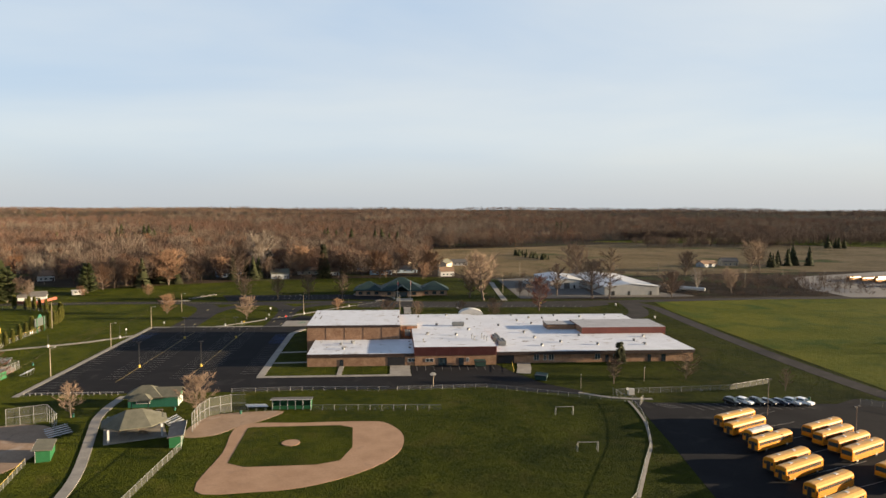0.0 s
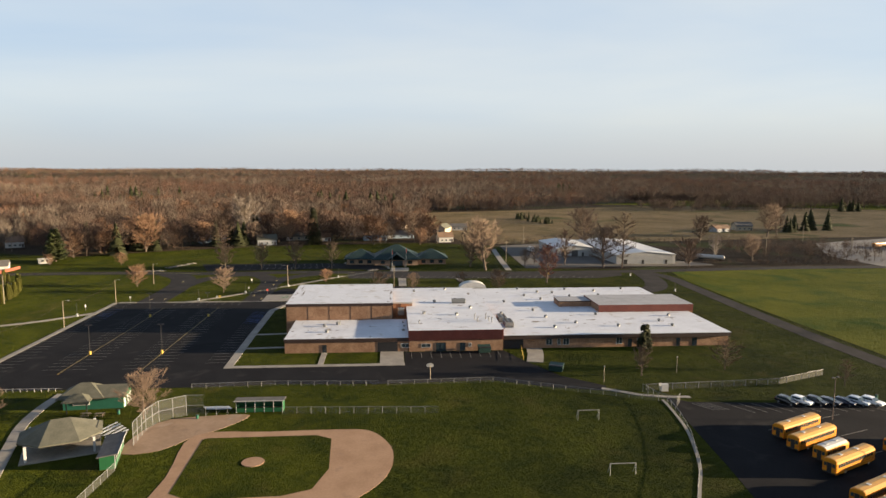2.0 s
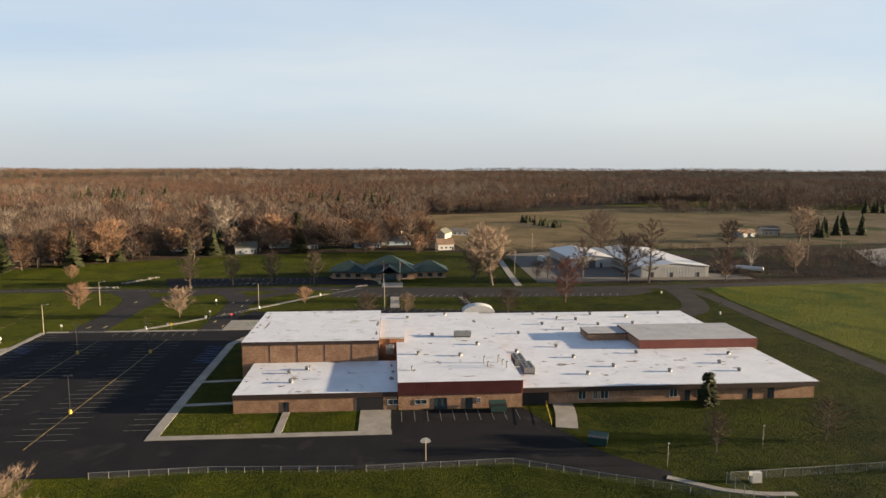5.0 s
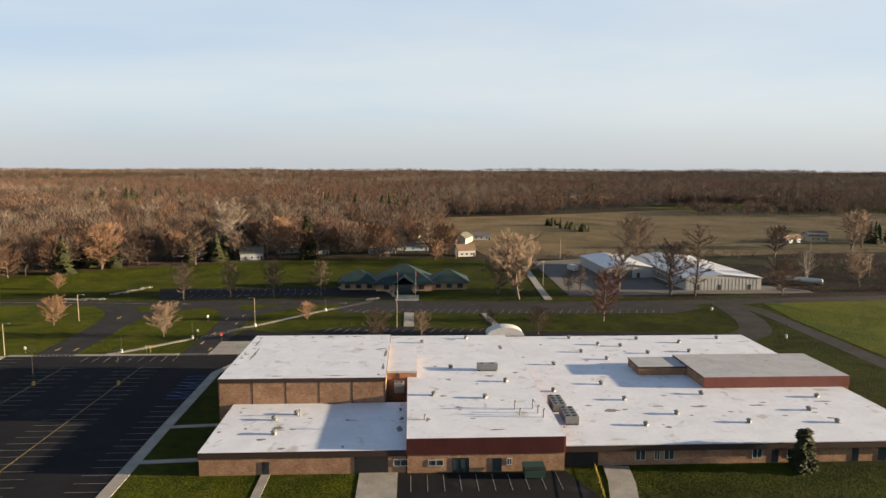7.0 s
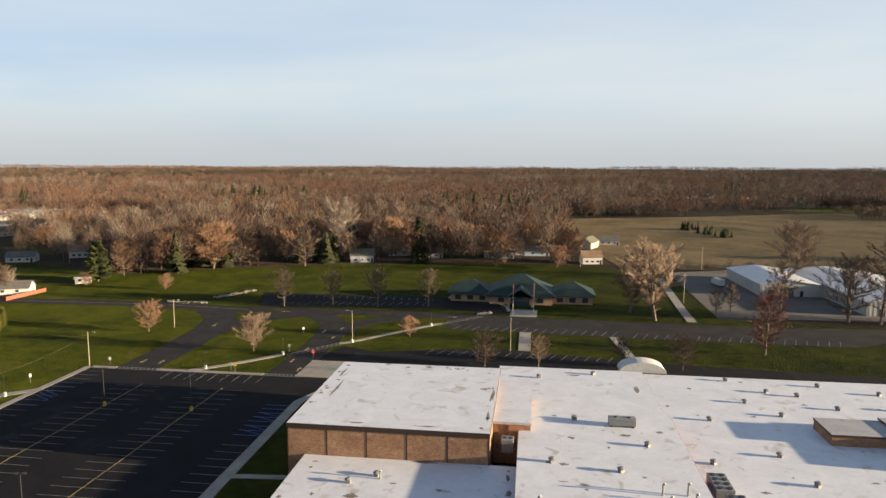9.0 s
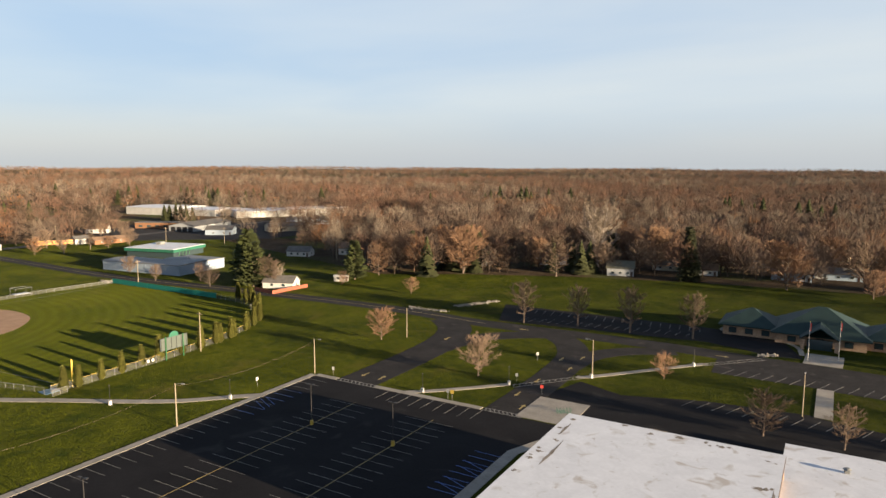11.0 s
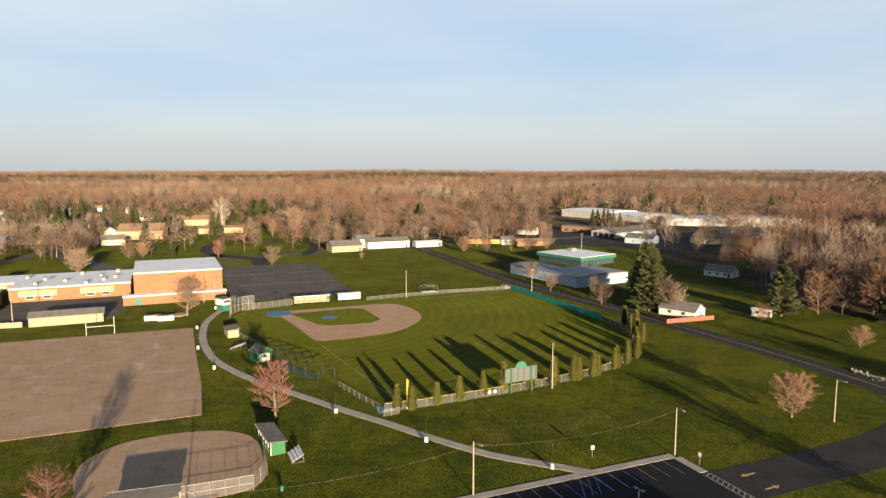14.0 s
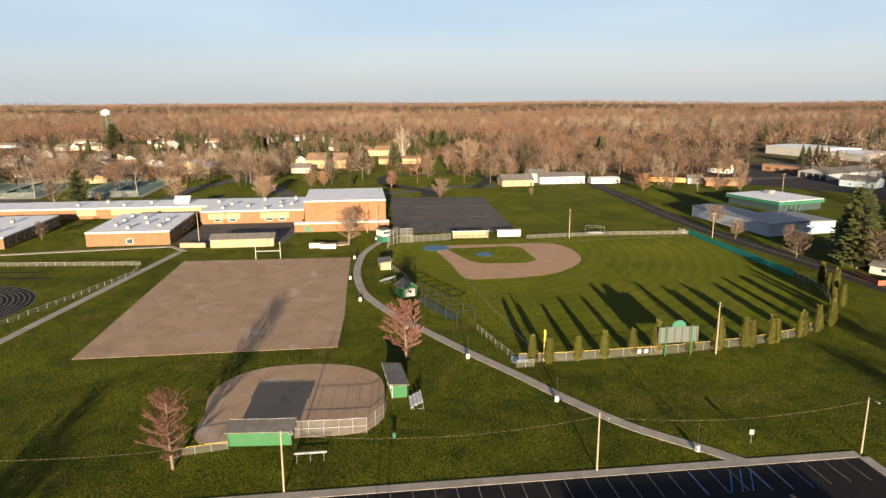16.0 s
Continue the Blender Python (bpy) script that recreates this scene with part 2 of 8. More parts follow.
def mown(m, centre, width, amount):
    """Rings left by the mower round a centre: blades bent away look paler."""
    n, l = m.node_tree.nodes, m.node_tree.links
    bsdf = n["Principled BSDF"]
    tc, off, wave = n.new("ShaderNodeTexCoord"), n.new("ShaderNodeVectorMath"), n.new("ShaderNodeTexWave")
    off.operation = "SUBTRACT"
    off.inputs[1].default_value = (*centre, 0)
    wave.wave_type, wave.rings_direction = "RINGS", "Z"
    wave.inputs["Scale"].default_value, wave.inputs["Distortion"].default_value, wave.inputs["Detail Scale"].default_value = 0.314 / width, 2.5, 0.3
    l.new(tc.outputs["Object"], off.inputs[0])
    l.new(off.outputs[0], wave.inputs["Vector"])
    r = n.new("ShaderNodeMapRange")
    r.inputs["To Min"].default_value, r.inputs["To Max"].default_value = 1 - amount, 1 + amount
    l.new(wave.outputs["Fac"], r.inputs["Value"])
    hsv = n.new("ShaderNodeHueSaturation")
    l.new(bsdf.inputs["Base Color"].links[0].from_socket, hsv.inputs["Color"])
    l.new(r.outputs[0], hsv.inputs["Value"])
    l.new(hsv.outputs[0], bsdf.inputs["Base Color"])


mown(SUNLIT_TURF, (-221, 29), 4.0, 0.10)
GREEN_ROOF = surface("dark_green_shingle", (0.0048, 0.0160, 0.0155), (0.0100, 0.0262, 0.0240), 2.5, 0.7, bump=0.3, fine=0.25)
GREEN_PAINT = plain("green_paint", (0.0126, 0.077, 0.028), 0.55)
DARK_GREEN = plain("dark_green_paint", (0.015, 0.085, 0.055), 0.6)
TEAL = plain("teal_windscreen_fabric", (0.008, 0.15, 0.115), 0.8)
GREY_SHINGLE = surface("grey_shingle", (0.0595, 0.056, 0.0525), (0.112, 0.105, 0.098), 1.8, 0.9, bump=0.3, fine=0.25)
OLIVE_SHINGLE = surface("olive_shingle", (0.0595, 0.0595, 0.0434), (0.098, 0.0945, 0.07), 1.8, 0.9, bump=0.3, fine=0.25)
BROWN_SHINGLE = surface("brown_shingle", (0.12, 0.075, 0.045), (0.20, 0.13, 0.085), 2, 0.9, bump=0.3, fine=0.25)
METAL_ROOF = surface("pale_metal_roof", (0.33, 0.3366, 0.3432), (0.4224, 0.4224, 0.4224), 6, 0.45, fine=0.6)
GALV = plain("galvanised_steel", (0.176, 0.18, 0.176), 0.5, 0.3)
ALU = plain("aluminium_plank", (0.42, 0.43, 0.45), 0.4, 0.4)
BLACK_METAL = plain("black_painted_metal", (0.016, 0.016, 0.018), 0.5)
WHITE_PAINT = plain("white_paint", (0.3698, 0.3634, 0.3443), 0.6)
YELLOW_PAINT = plain("yellow_paint", (0.39, 0.27, 0.045), 0.55)
RED_PAINT = plain("red_paint", (0.42, 0.05, 0.04), 0.55)
WOOD = surface("weathered_wood", (0.165, 0.12, 0.0825), (0.255, 0.195, 0.135), 0.8, 0.85, bump=0.2, fine=0.1)
POST_WOOD = surface("pale_pole_wood", (0.168, 0.14, 0.1015), (0.252, 0.21, 0.154), 0.8, 0.85, bump=0.2, fine=0.1)
RED_FENCE = plain("red_brown_boards", (0.196, 0.0595, 0.035), 0.8)
BARK = surface("grey_brown_bark", (0.075, 0.05625, 0.0435), (0.15, 0.1162, 0.09375), 0.6, 0.95, bump=0.4, fine=0.12)
PALE_BARK = surface("pale_bark", (0.30, 0.26, 0.22), (0.44, 0.39, 0.34), 0.8, 0.9, bump=0.3, fine=0.2)
TWIG = vary(surface("bare_twigs", (0.092, 0.063, 0.044), (0.156, 0.110, 0.078), 1.5, 0.95, fine=0.3), 0.22)
RUST_TWIG = vary(surface("rusty_twigs", (0.112, 0.064, 0.038), (0.172, 0.101, 0.060), 1.5, 0.95, fine=0.3), 0.15)
RED_TWIG = vary(surface("red_buds", (0.085, 0.038, 0.030), (0.135, 0.062, 0.046), 1.2, 0.95, fine=0.3), 0.1)
PALE_TWIG = surface("pale_twigs", (0.1728, 0.1376, 0.1024), (0.2432, 0.1984, 0.1568), 1.5, 0.95, fine=0.3)
NEEDLE = vary(surface("dark_needles", (0.0140, 0.0180, 0.0050), (0.0380, 0.0410, 0.0105), 1.2, 0.9, fine=0.3), 0.2)
PINE_NEEDLE = vary(surface("pine_needles", (0.0200, 0.0290, 0.0070), (0.0520, 0.0600, 0.0140), 1.2, 0.9, fine=0.3), 0.2)
ARBOR = vary(surface("arborvitae_leaf", (0.066, 0.072, 0.011), (0.125, 0.118, 0.022), 0.7, 0.9, fine=0.2), 0.15)
GLASS = bpy.data.materials.new("window_glass")
GLASS.use_nodes = True
for k, v in (("Base Color", (0.03, 0.045, 0.05, 1)), ("Roughness", 0.08), ("Metallic", 0.0), ("Specular IOR Level", 0.8)):
    GLASS.node_tree.nodes["Principled BSDF"].inputs[k].default_value = v
SCHOOL_YELLOW = vary(plain("school_bus_yellow", (0.4675, 0.1742, 0.0068), 0.35), 0.06)
BUS_ROOF = plain("bus_roof_yellow", (0.4, 0.216, 0.048), 0.4)
RUBBER = plain("rubber", (0.015, 0.015, 0.015), 0.9)
BLUE_TARP = plain("blue_tarp", (0.030, 0.085, 0.140), 0.6)
WIRE_MESH = bpy.data.materials.new("chain_link")
WIRE_MESH.use_nodes = True
_n, _l = WIRE_MESH.node_tree.nodes, WIRE_MESH.node_tree.links
_n["Principled BSDF"].inputs["Base Color"].default_value = (0.34, 0.34, 0.33, 1)
_n["Principled BSDF"].inputs["Metallic"].default_value = 0.4
_n["Principled BSDF"].inputs["Roughness"].default_value = 0.5
_n["Principled BSDF"].inputs["Alpha"].default_value = 0.11


# ---- builders ----
def box(bm, x0, y0, z0, x1, y1, z1):
    vs = [bm.verts.new((x, y, z)) for z in (z0, z1) for x, y in ((x0, y0), (x1, y0), (x1, y1), (x0, y1))]
    for f in ((3, 2, 1, 0), (4, 5, 6, 7), (0, 1, 5, 4), (1, 2, 6, 5), (2, 3, 7, 6), (3, 0, 4, 7)):
        bm.faces.new([vs[i] for i in f])
    return vs


def prism(bm, poly, z0, z1):
    lo, hi = [bm.verts.new((x, y, z0)) for x, y in poly], [bm.verts.new((x, y, z1)) for x, y in poly]
    area = sum(a[0] * b[1] - b[0] * a[1] for a, b in zip(poly, poly[1:] + poly[:1]))
    if area < 0:
        lo.reverse(), hi.reverse()
    bm.faces.new(hi)
    bm.faces.new(lo[::-1])
    k = len(lo)
    for i in range(k):
        bm.faces.new((lo[i], lo[(i + 1) % k], hi[(i + 1) % k], hi[i]))


def rod(bm, p0, p1, r0, r1=None, n=6, caps=True):
    r1 = r0 if r1 is None else r1
    a, b = Vector(p0), Vector(p1)
    d = (b - a).normalized()
    u = d.orthogonal().normalized()
    w = d.cross(u)
    rings = []
    for p, r in ((a, r0), (b, r1)):
        rings.append([bm.verts.new(p + (u * math.cos(6.2832 * i / n) + w * math.sin(6.2832 * i / n)) * r) for i in range(n)])
    for i in range(n):
        bm.faces.new((rings[0][i], rings[0][(i + 1) % n], rings[1][(i + 1) % n], rings[1][i]))
    if caps:
        bm.faces.new(rings[0][::-1])
        bm.faces.new(rings[1])


def strip(bm, pts, width, z0, z1):
    """A path of constant width along pts, as one slab."""
    left, right = [], []
    for i, p in enumerate(pts):
        a, b = Vector(pts[max(0, i - 1)]), Vector(pts[min(len(pts) - 1, i + 1)])
        d = (b - a).normalized()
        n = Vector((-d.y, d.x)) * width / 2
        left.append(tuple(Vector(p) + n)), right.append(tuple(Vector(p) - n))
    for i in range(len(pts) - 1):
        prism(bm, [right[i], right[i + 1], left[i + 1], left[i]], z0, z1)


def smooth(pts, n=5, closed=False):
    """Catmull-Rom points through pts."""
    out, k = [], len(pts)
    for i in range(k if closed else k - 1):
        p = [Vector(pts[(i + j) % k] if closed else pts[min(max(i + j, 0), k - 1)]) for j in (-1, 0, 1, 2)]
        for s in range(n):
            t = s / n
            q = 0.5 * (2 * p[1] + (p[2] - p[0]) * t + (2 * p[0] - 5 * p[1] + 4 * p[2] - p[3]) * t * t + (3 * p[1] - p[0] - 3 * p[2] + p[3]) * t ** 3)
            out.append(tuple(q))
    if not closed:
        out.append(tuple(pts[-1]))
    return out


def part(name, bm, material, parent=None, label="", loc=None):
    me = bpy.data.meshes.new(name)
    bm.to_mesh(me)
    bm.free()
    me.materials.append(material)
    ob = new(name, me)
    if parent:
        ob.parent = parent
    if loc is not None:
        ob.location = loc
    if label:
        tagged(ob, label)
    return ob


def boxes(name, material, parent, *dims, label=""):
    bm = bmesh.new()
    for d in dims:
        box(bm, *d)
    return part(name, bm, material, parent, label)


def thing(name, label, category, group="", at=(0, 0, 0), turn=0):
    ob = tagged(new(name), label, category, group)
    ob.matrix_world = pose(*at, 0, 0, turn)
    return ob


def structure(name, bm, material, label=""):
    return tagged(part(name, bm, material), label, kind="structure")

# ---- ground ----
def height(x, y):
    """Flat near the school, low wooded hills far off."""
    d = math.hypot(x - 20, y + 20)
    s = min(1.0, max(0.0, (d - 900) / 2200))
    s = s * s * (3 - 2 * s)
    n = noise.noise((x / 900, y / 900, 3.1)) + 0.5 * noise.noise((x / 380, y / 380, 7.7))
    return s * (13 + 17 * n)


def disc(name, material, radii, steps, lift=0.0):
    verts, faces = [(20, -20, lift)], []
    for r in radii:
        for i in range(steps):
            a = 2 * math.pi * i / steps
            x, y = 20 + r * math.cos(a), -20 + r * math.sin(a)
            verts.append((x, y, height(x, y) + lift))
    for i in range(steps):
        faces.append((0, 1 + i, 1 + (i + 1) % steps))
    for k in range(len(radii) - 1):
        for i in range(steps):
            a, b = 1 + k * steps + i, 1 + k * steps + (i + 1) % steps
            faces.append((a, a + steps, b + steps, b))
    me = bpy.data.meshes.new(name)
    me.from_pydata(verts, [], faces)
    me.materials.append(material)
    return tagged(new(name, me), kind="structure")


ground = disc("ground", LITTER, [150, 300, 450, 600, 750, 900, 1050, 1250, 1500, 1800, 2100, 2450, 2800, 3200, 3600, 4000, 4400, 4800], 96)
tagged(ground, "brown leaf-littered ground reaching to the wooded horizon")


def sheet(name, poly, z, material, label, rounded=0):
    bm = bmesh.new()
    prism(bm, smooth(poly, rounded, True) if rounded else poly, -0.05, z)
    return structure(name, bm, material, label)


sheet("lawn", [(-560, -260), (300, -260), (300, 60), (186, 142), (150, 146), (98, 152), (98, 250), (50, 268), (-24, 258), (-70, 246),
               (-112, 228), (-150, 206), (-215, 230), (-330, 270), (-395, 260), (-420, 160), (-560, 130)], 0.05, GRASS, "mown green school lawn with thin yellowed patches")
sheet("meadow", [(164, 58), (168, -70), (420, -70), (420, 144), (230, 143), (168, 137), (164, 110)], 0.09, MEADOW, "yellow-green mown meadow")
sheet("stubble_field", [(80, 262), (150, 262), (330, 290), (720, 330), (760, 480), (560, 640), (420, 700), (300, 660), (180, 600), (62, 560), (58, 420)], 0.07, STUBBLE, "tan corn stubble with green strips")
sheet("hill_field", [(300, 720), (520, 840), (760, 800), (900, 620), (760, 500), (560, 650)], 0.2, MEADOW, "grassy farm field beyond the stubble")

sheet("scrub_land", [(150, 208), (205, 160), (286, 158), (300, 262), (250, 268), (140, 268)], 0.075, LITTER, "brown brambles and dead grass")
sheet("town_lawn", [(-860, -330), (-558, -258), (-558, 128), (-700, 140), (-860, 60)], 0.04, GRASS, "worn lawns between the town houses")
sheet("service_yard", [(-262, -63), (-240, -63), (-236, -50), (-238, -24), (-256, -21), (-279.5, -21), (-279.5, -61)], 0.09, OLD_LIT_ASPHALT, "grey asphalt service yard of the older school")
# paving
sheet("parking_lot", [(-73.0, -28.0), (-17, -28), (2, -26.8), (27, -28.2), (54, -27), (67, -33), (79, -36.4), (80.5, -33), (71.5, -24.5), (65, -11), (61.2, -0.6),
                      (33, -0.6), (33, -13.3), (-12.4, -13.3), (-13.3, 57), (-8, 73.0), (-73.0, 73.0)], 0.08, ASPHALT, "dark sealed asphalt parking lot with worn patches")


def drive(name, pts, width, z=0.07, label="worn grey asphalt driveway", material=WORN_ASPHALT):
    bm = bmesh.new()
    strip(bm, smooth(pts, 6), width, -0.05, z)
    return structure(name, bm, material, label)


drive("road_school", [(-470, 150), (-400, 145), (-324, 141), (-251, 137.5), (-185, 142.5), (-130, 146), (-95, 146.2), (-62, 143), (-12, 144.6), (29.5, 141.6), (90, 138), (143, 140), (160, 140.5), (230, 147), (340, 150)], 8.4, 0.068, "grey two-lane road past the school")
drive("drive_west", [(-61.2, 72.6), (-61, 100), (-62.4, 118), (-67, 132), (-76, 142)], 10.6, 0.071)
drive("drive_west_flare", [(-60, 108), (-56.5, 124), (-48, 134), (-38, 140)], 8.0, 0.074)
drive("drive_middle", [(-23.3, 72.6), (-23, 90), (-23.4, 108), (-25, 122), (-30, 133), (-38, 141)], 8.6, 0.072)
drive("drive_middle_flare", [(-22.6, 110), (-20.6, 124), (-13, 134), (-2, 140)], 7.0, 0.075)
sheet("drive_stall_strip", [(9.6, 125.6), (31.8, 125), (36.8, 124), (64, 122.6), (100, 121.6), (126, 120.6), (140, 128), (142, 139), (90, 137), (9, 139)], 0.066, WORN_ASPHALT, "worn asphalt with stalls facing the lawn")
sheet("drive_back", [(-20, 88.6), (-8, 80.2), (60, 79.2), (124, 78.2), (136, 82), (130, 92), (100, 94.6), (63, 98), (36, 103), (31.8, 104.8), (12, 102.8), (-5, 97.2), (-15.8, 101.8)], 0.069, ASPHALT, "dark asphalt drive behind the school")
drive("drive_east_curve", [(122, 84.4), (134, 87.2), (143, 95), (148.5, 109), (151, 124), (153, 139)], 9.5, 0.073)
drive("lane_east", [(154, 138), (159.6, 121), (159.4, 92), (158.9, 50), (159.4, 0), (163, -46), (174, -130), (190, -240)], 6.2, 0.076, "worn grey lane beside the meadow")
sheet("office_parking_lot", [(-69, 174), (-60, 149), (-22, 153), (4, 155.6), (22, 149), (29, 150), (23, 167), (5, 173.6), (-3, 174.6)], 0.075, ASPHALT, "dark asphalt lot beside the office")
sheet("bus_parking_lot", [(91.4, -41.4), (95.3, -45.0), (110, -46.4), (144, -49.4), (152, -45), (161, -50), (172, -64), (184, -150), (82, -150), (84.9, -102.5), (88, -77)], 0.08, ASPHALT, "dark asphalt bus lot")
sheet("far_bus_yard", [(288, 150), (400, 146), (460, 240), (460, 310), (318, 255), (286, 192)], 0.12, surface("grey_yard", (0.09, 0.0855, 0.08325), (0.126, 0.1193, 0.1125), 9, 0.9, fine=1.0), "pale grey paved yard")
sheet("warehouse_yard", [(98, 154), (200, 158), (206, 200), (190, 258), (130, 262), (100, 250)], 0.06, surface("gravel_yard", (0.0585, 0.05175, 0.045), (0.0945, 0.08325, 0.072), 7, 0.95, bump=0.3, fine=0.8), "grey gravel yard round the warehouse")
sheet("gravel_field", [(-128.4, -55.3), (-128.2, -2.6), (-150, -1.4), (-180, -1.0), (-210.6, -0.2), (-212.7, -53.2), (-170, -54.4)], 0.10, GRAVEL, "bare brown gravel play field")


def ring(centre, r, a0, a1, n=14):
    return [(centre[0] + r * math.cos(radians(a0 + (a1 - a0) * i / n)), centre[1] + r * math.sin(radians(a0 + (a1 - a0) * i / n))) for i in range(n + 1)]


# near ball field
sheet("infield_dirt", [(-8.6, -94.0), (-8.2, -75), (-8.4, -57.2), (6, -56.2), (20.6, -56.0), (25.6, -57.4), (29, -63.6), (29.8, -69.8), (28.6, -77), (25, -83.2), (19, -89), (11, -93.6), (2, -95.2)], 0.09, CLAY, "sandy infield dirt of a small ball field", 4)
sheet("backstop_dirt", [(-20.0, -64), (-17.6, -50), (-8, -46.8), (0, -47.0), (-4, -54), (-8, -57.4), (-13, -64)], 0.085, GRAVEL, "scuffed brown dirt behind home plate", 4)
sheet("infield_grass", [(-5.8, -80.9), (-6.3, -59.4), (-5.4, -58.8), (15, -58.6), (18.0, -60.5), (18.7, -73.4), (16.6, -80.8), (12, -82.8), (-2, -83.2)], 0.12, GRASS, "square of infield grass")
sheet("pitching_mound", ring((5.2, -70.1), 2.0, 0, 360, 16)[:-1], 0.22, CLAY, "round dirt pitching mound")
# big ball field
sheet("outfield_turf", [(-231.5, 20), (-224, 13.5), (-206, 11.5), (-190, 13.6), (-168, 18.4), (-134.8, 28.6), (-115.4, 33), (-114.8, 42.4), (-115.6, 63.3), (-117.8, 81), (-121.7, 96.3), (-126.2, 104.8), (-137.2, 115.2), (-145.3, 121), (-153, 124.9), (-168.2, 126.6), (-231.4, 126.6), (-233.6, 100)],
      0.07, SUNLIT_TURF, "mown ball field turf with faint mower rings")
sheet("ball_diamond_dirt", [(-223, 27), (-216, 28.6), (-198, 31), (-179.8, 32.8), (-178.2, 40.2), (-178.4, 50.2), (-182.2, 60.7), (-191.5, 70.2), (-201.1, 74.3), (-214.1, 74.6), (-222.6, 69.7), (-223.6, 55.3), (-224.6, 34)], 0.09, CLAY, "pinkish baseball infield dirt", 4)
sheet("diamond_grass", [(-219.0, 32.4), (-200, 37.6), (-196.4, 41), (-195.1, 54.5), (-198.6, 58.9), (-217, 58.6), (-220.2, 55)], 0.12, SUNLIT_TURF, "baseball infield grass square")
sheet("mound_cover", ring((-208.7, 43.8), 2.8, 0, 360, 18)[:-1], 0.18, BLUE_TARP, "round blue cover on the pitching mound")
sheet("home_cover", ring((-221.0, 28.9), 4.6, 0, 360, 18)[:-1], 0.14, BLUE_TARP, "round blue cover on home plate")
# softball infield
sheet("softball_dirt", [(-90, -22.5), (-99.6, -23.6), (-107.5, -24.3), (-113.6, -22.4), (-118.2, -17.6), (-119.6, -10.9), (-118.9, -3.2), (-116.2, 2.4), (-111.4, 5.6), (-104, 6.2), (-94.8, 5.6), (-90.2, 1.5), (-89.8, -7)], 0.09, GRAVEL, "brown softball infield dirt", 3)
sheet("west_softball_dirt", [(-75, -62), (-62, -54), (-52, -56), (-47, -68), (-48, -84), (-58, -96), (-74, -92)], 0.09, GRAVEL, "brown dirt of the neighbouring ball field", 4)
# second parking lot and its drives
sheet("old_parking_lot", [(-347, 20), (-340, 68), (-247, 64), (-249, 16)], 0.08, OLD_LIT_ASPHALT, "cracked old grey asphalt lot")
drive("old_lot_drive", [(-346, 40), (-366, 42), (-380, 34), (-400, 20)], 8)
drive("church_drive", [(-376, 70), (-420, 86), (-448, 78), (-462, 50), (-452, 26), (-420, 18), (-384, 24)], 7)
drive("town_street", [(-378, -250), (-362, -178), (-346, -131), (-338, -89), (-341, -55), (-349, -20), (-358, 4), (-368, 30), (-384, 60), (-392, 150)], 10, 0.066, "grey town street", OLD_LIT_ASPHALT)
drive("town_street_north", [(-343, -30), (-376, -38), (-436, -62), (-541, -72.5), (-705, -71.5), (-900, -80)], 10, 0.065, "grey town street running into the trees", OLD_LIT_ASPHALT)
drive("town_street_arm", [(-341, -98), (-362, -95), (-402, -90), (-425, -80), (-465, -70)], 8, 0.064, "narrow grey street past the lawns", OLD_LIT_ASPHALT)
drive("town_street_branch", [(-392, 150), (-396, 230), (-400, 340), (-402, 420)], 9, 0.065, "grey street by the workshops", OLD_LIT_ASPHALT)


SLABS = iter(range(1000))


def walkway(name, pts, width, label="pale concrete sidewalk", sm=5, z=0.13):
    bm = bmesh.new()
    strip(bm, smooth(pts, sm) if sm else pts, width, -0.05, z + 0.002 * next(SLABS))
    return structure(name, bm, CONCRETE, label)


walkway("sidewalk_field", [(-262, 18), (-237.5, 11.4), (-224, 6.4), (-211.2, 3.3), (-192.5, 1.7), (-176.4, 2.4), (-165.0, 4.3), (-148.5, 10.2), (-134.4, 17.4), (-119.2, 25.4), (-107.9, 31.8), (-97.5, 37.3), (-87.3, 43.6), (-80.8, 49.6), (-77.4, 53.0), (-73.5, 56.4)], 2.2)
walkway("kerb_lot_side", [(-73.9, -30), (-73.9, 73.6)], 1.7, sm=0)
walkway("kerb_lot_far", [(-73, 73.8), (-66.6, 73.8)], 1.6, sm=0)
walkway("sidewalk_lot_far", [(-55.6, 73.8), (-28, 73.8)], 1.6, sm=0)
walkway("sidewalk_island", [(-47.5, 74.2), (-44, 76.8), (-36.4, 84), (-29.9, 91)], 1.7)
walkway("sidewalk_island_east", [(-18, 105), (-14.4, 107.2), (4.6, 129.4), (7.4, 131.5)], 1.7)
walkway("sidewalk_school_side", [(-12.5, -12.3), (-13.0, 20), (-13.2, 57), (-9.5, 66)], 2.2, sm=0)
walkway("sidewalk_front", [(-13.5, -12.4), (33, -12.4)], 2.0, sm=0)
walkway("path_door", [(10.9, -11.5), (10.9, 0)], 1.5, sm=0)
walkway("path_side_far", [(-12.1, 21.6), (-2.8, 22.4)], 1.4, sm=0)
walkway("path_side_near", [(-11.8, 5.6), (0, 6.4)], 1.4, sm=0)
walkway("plaza_entry", [(29.6, -11.5), (29.6, 0.0)], 6.4, sm=0, z=0.135)
walkway("bike_pad", [(-14.4, 73.5), (-14.4, 87)], 11.4, sm=0, z=0.12)
walkway("sidewalk_back", [(-8, 78.3), (60, 78.0), (124, 76.6)], 1.8, sm=0)
walkway("path_office", [(34.4, 104), (34.4, 124.6)], 3.4, sm=0)
walkway("path_back_east", [(63, 98.4), (60.4, 122.8)], 2.4, sm=0)
walkway("plaza_office", [(33.4, 145.8), (33.8, 157)], 9.0, sm=0, z=0.14)
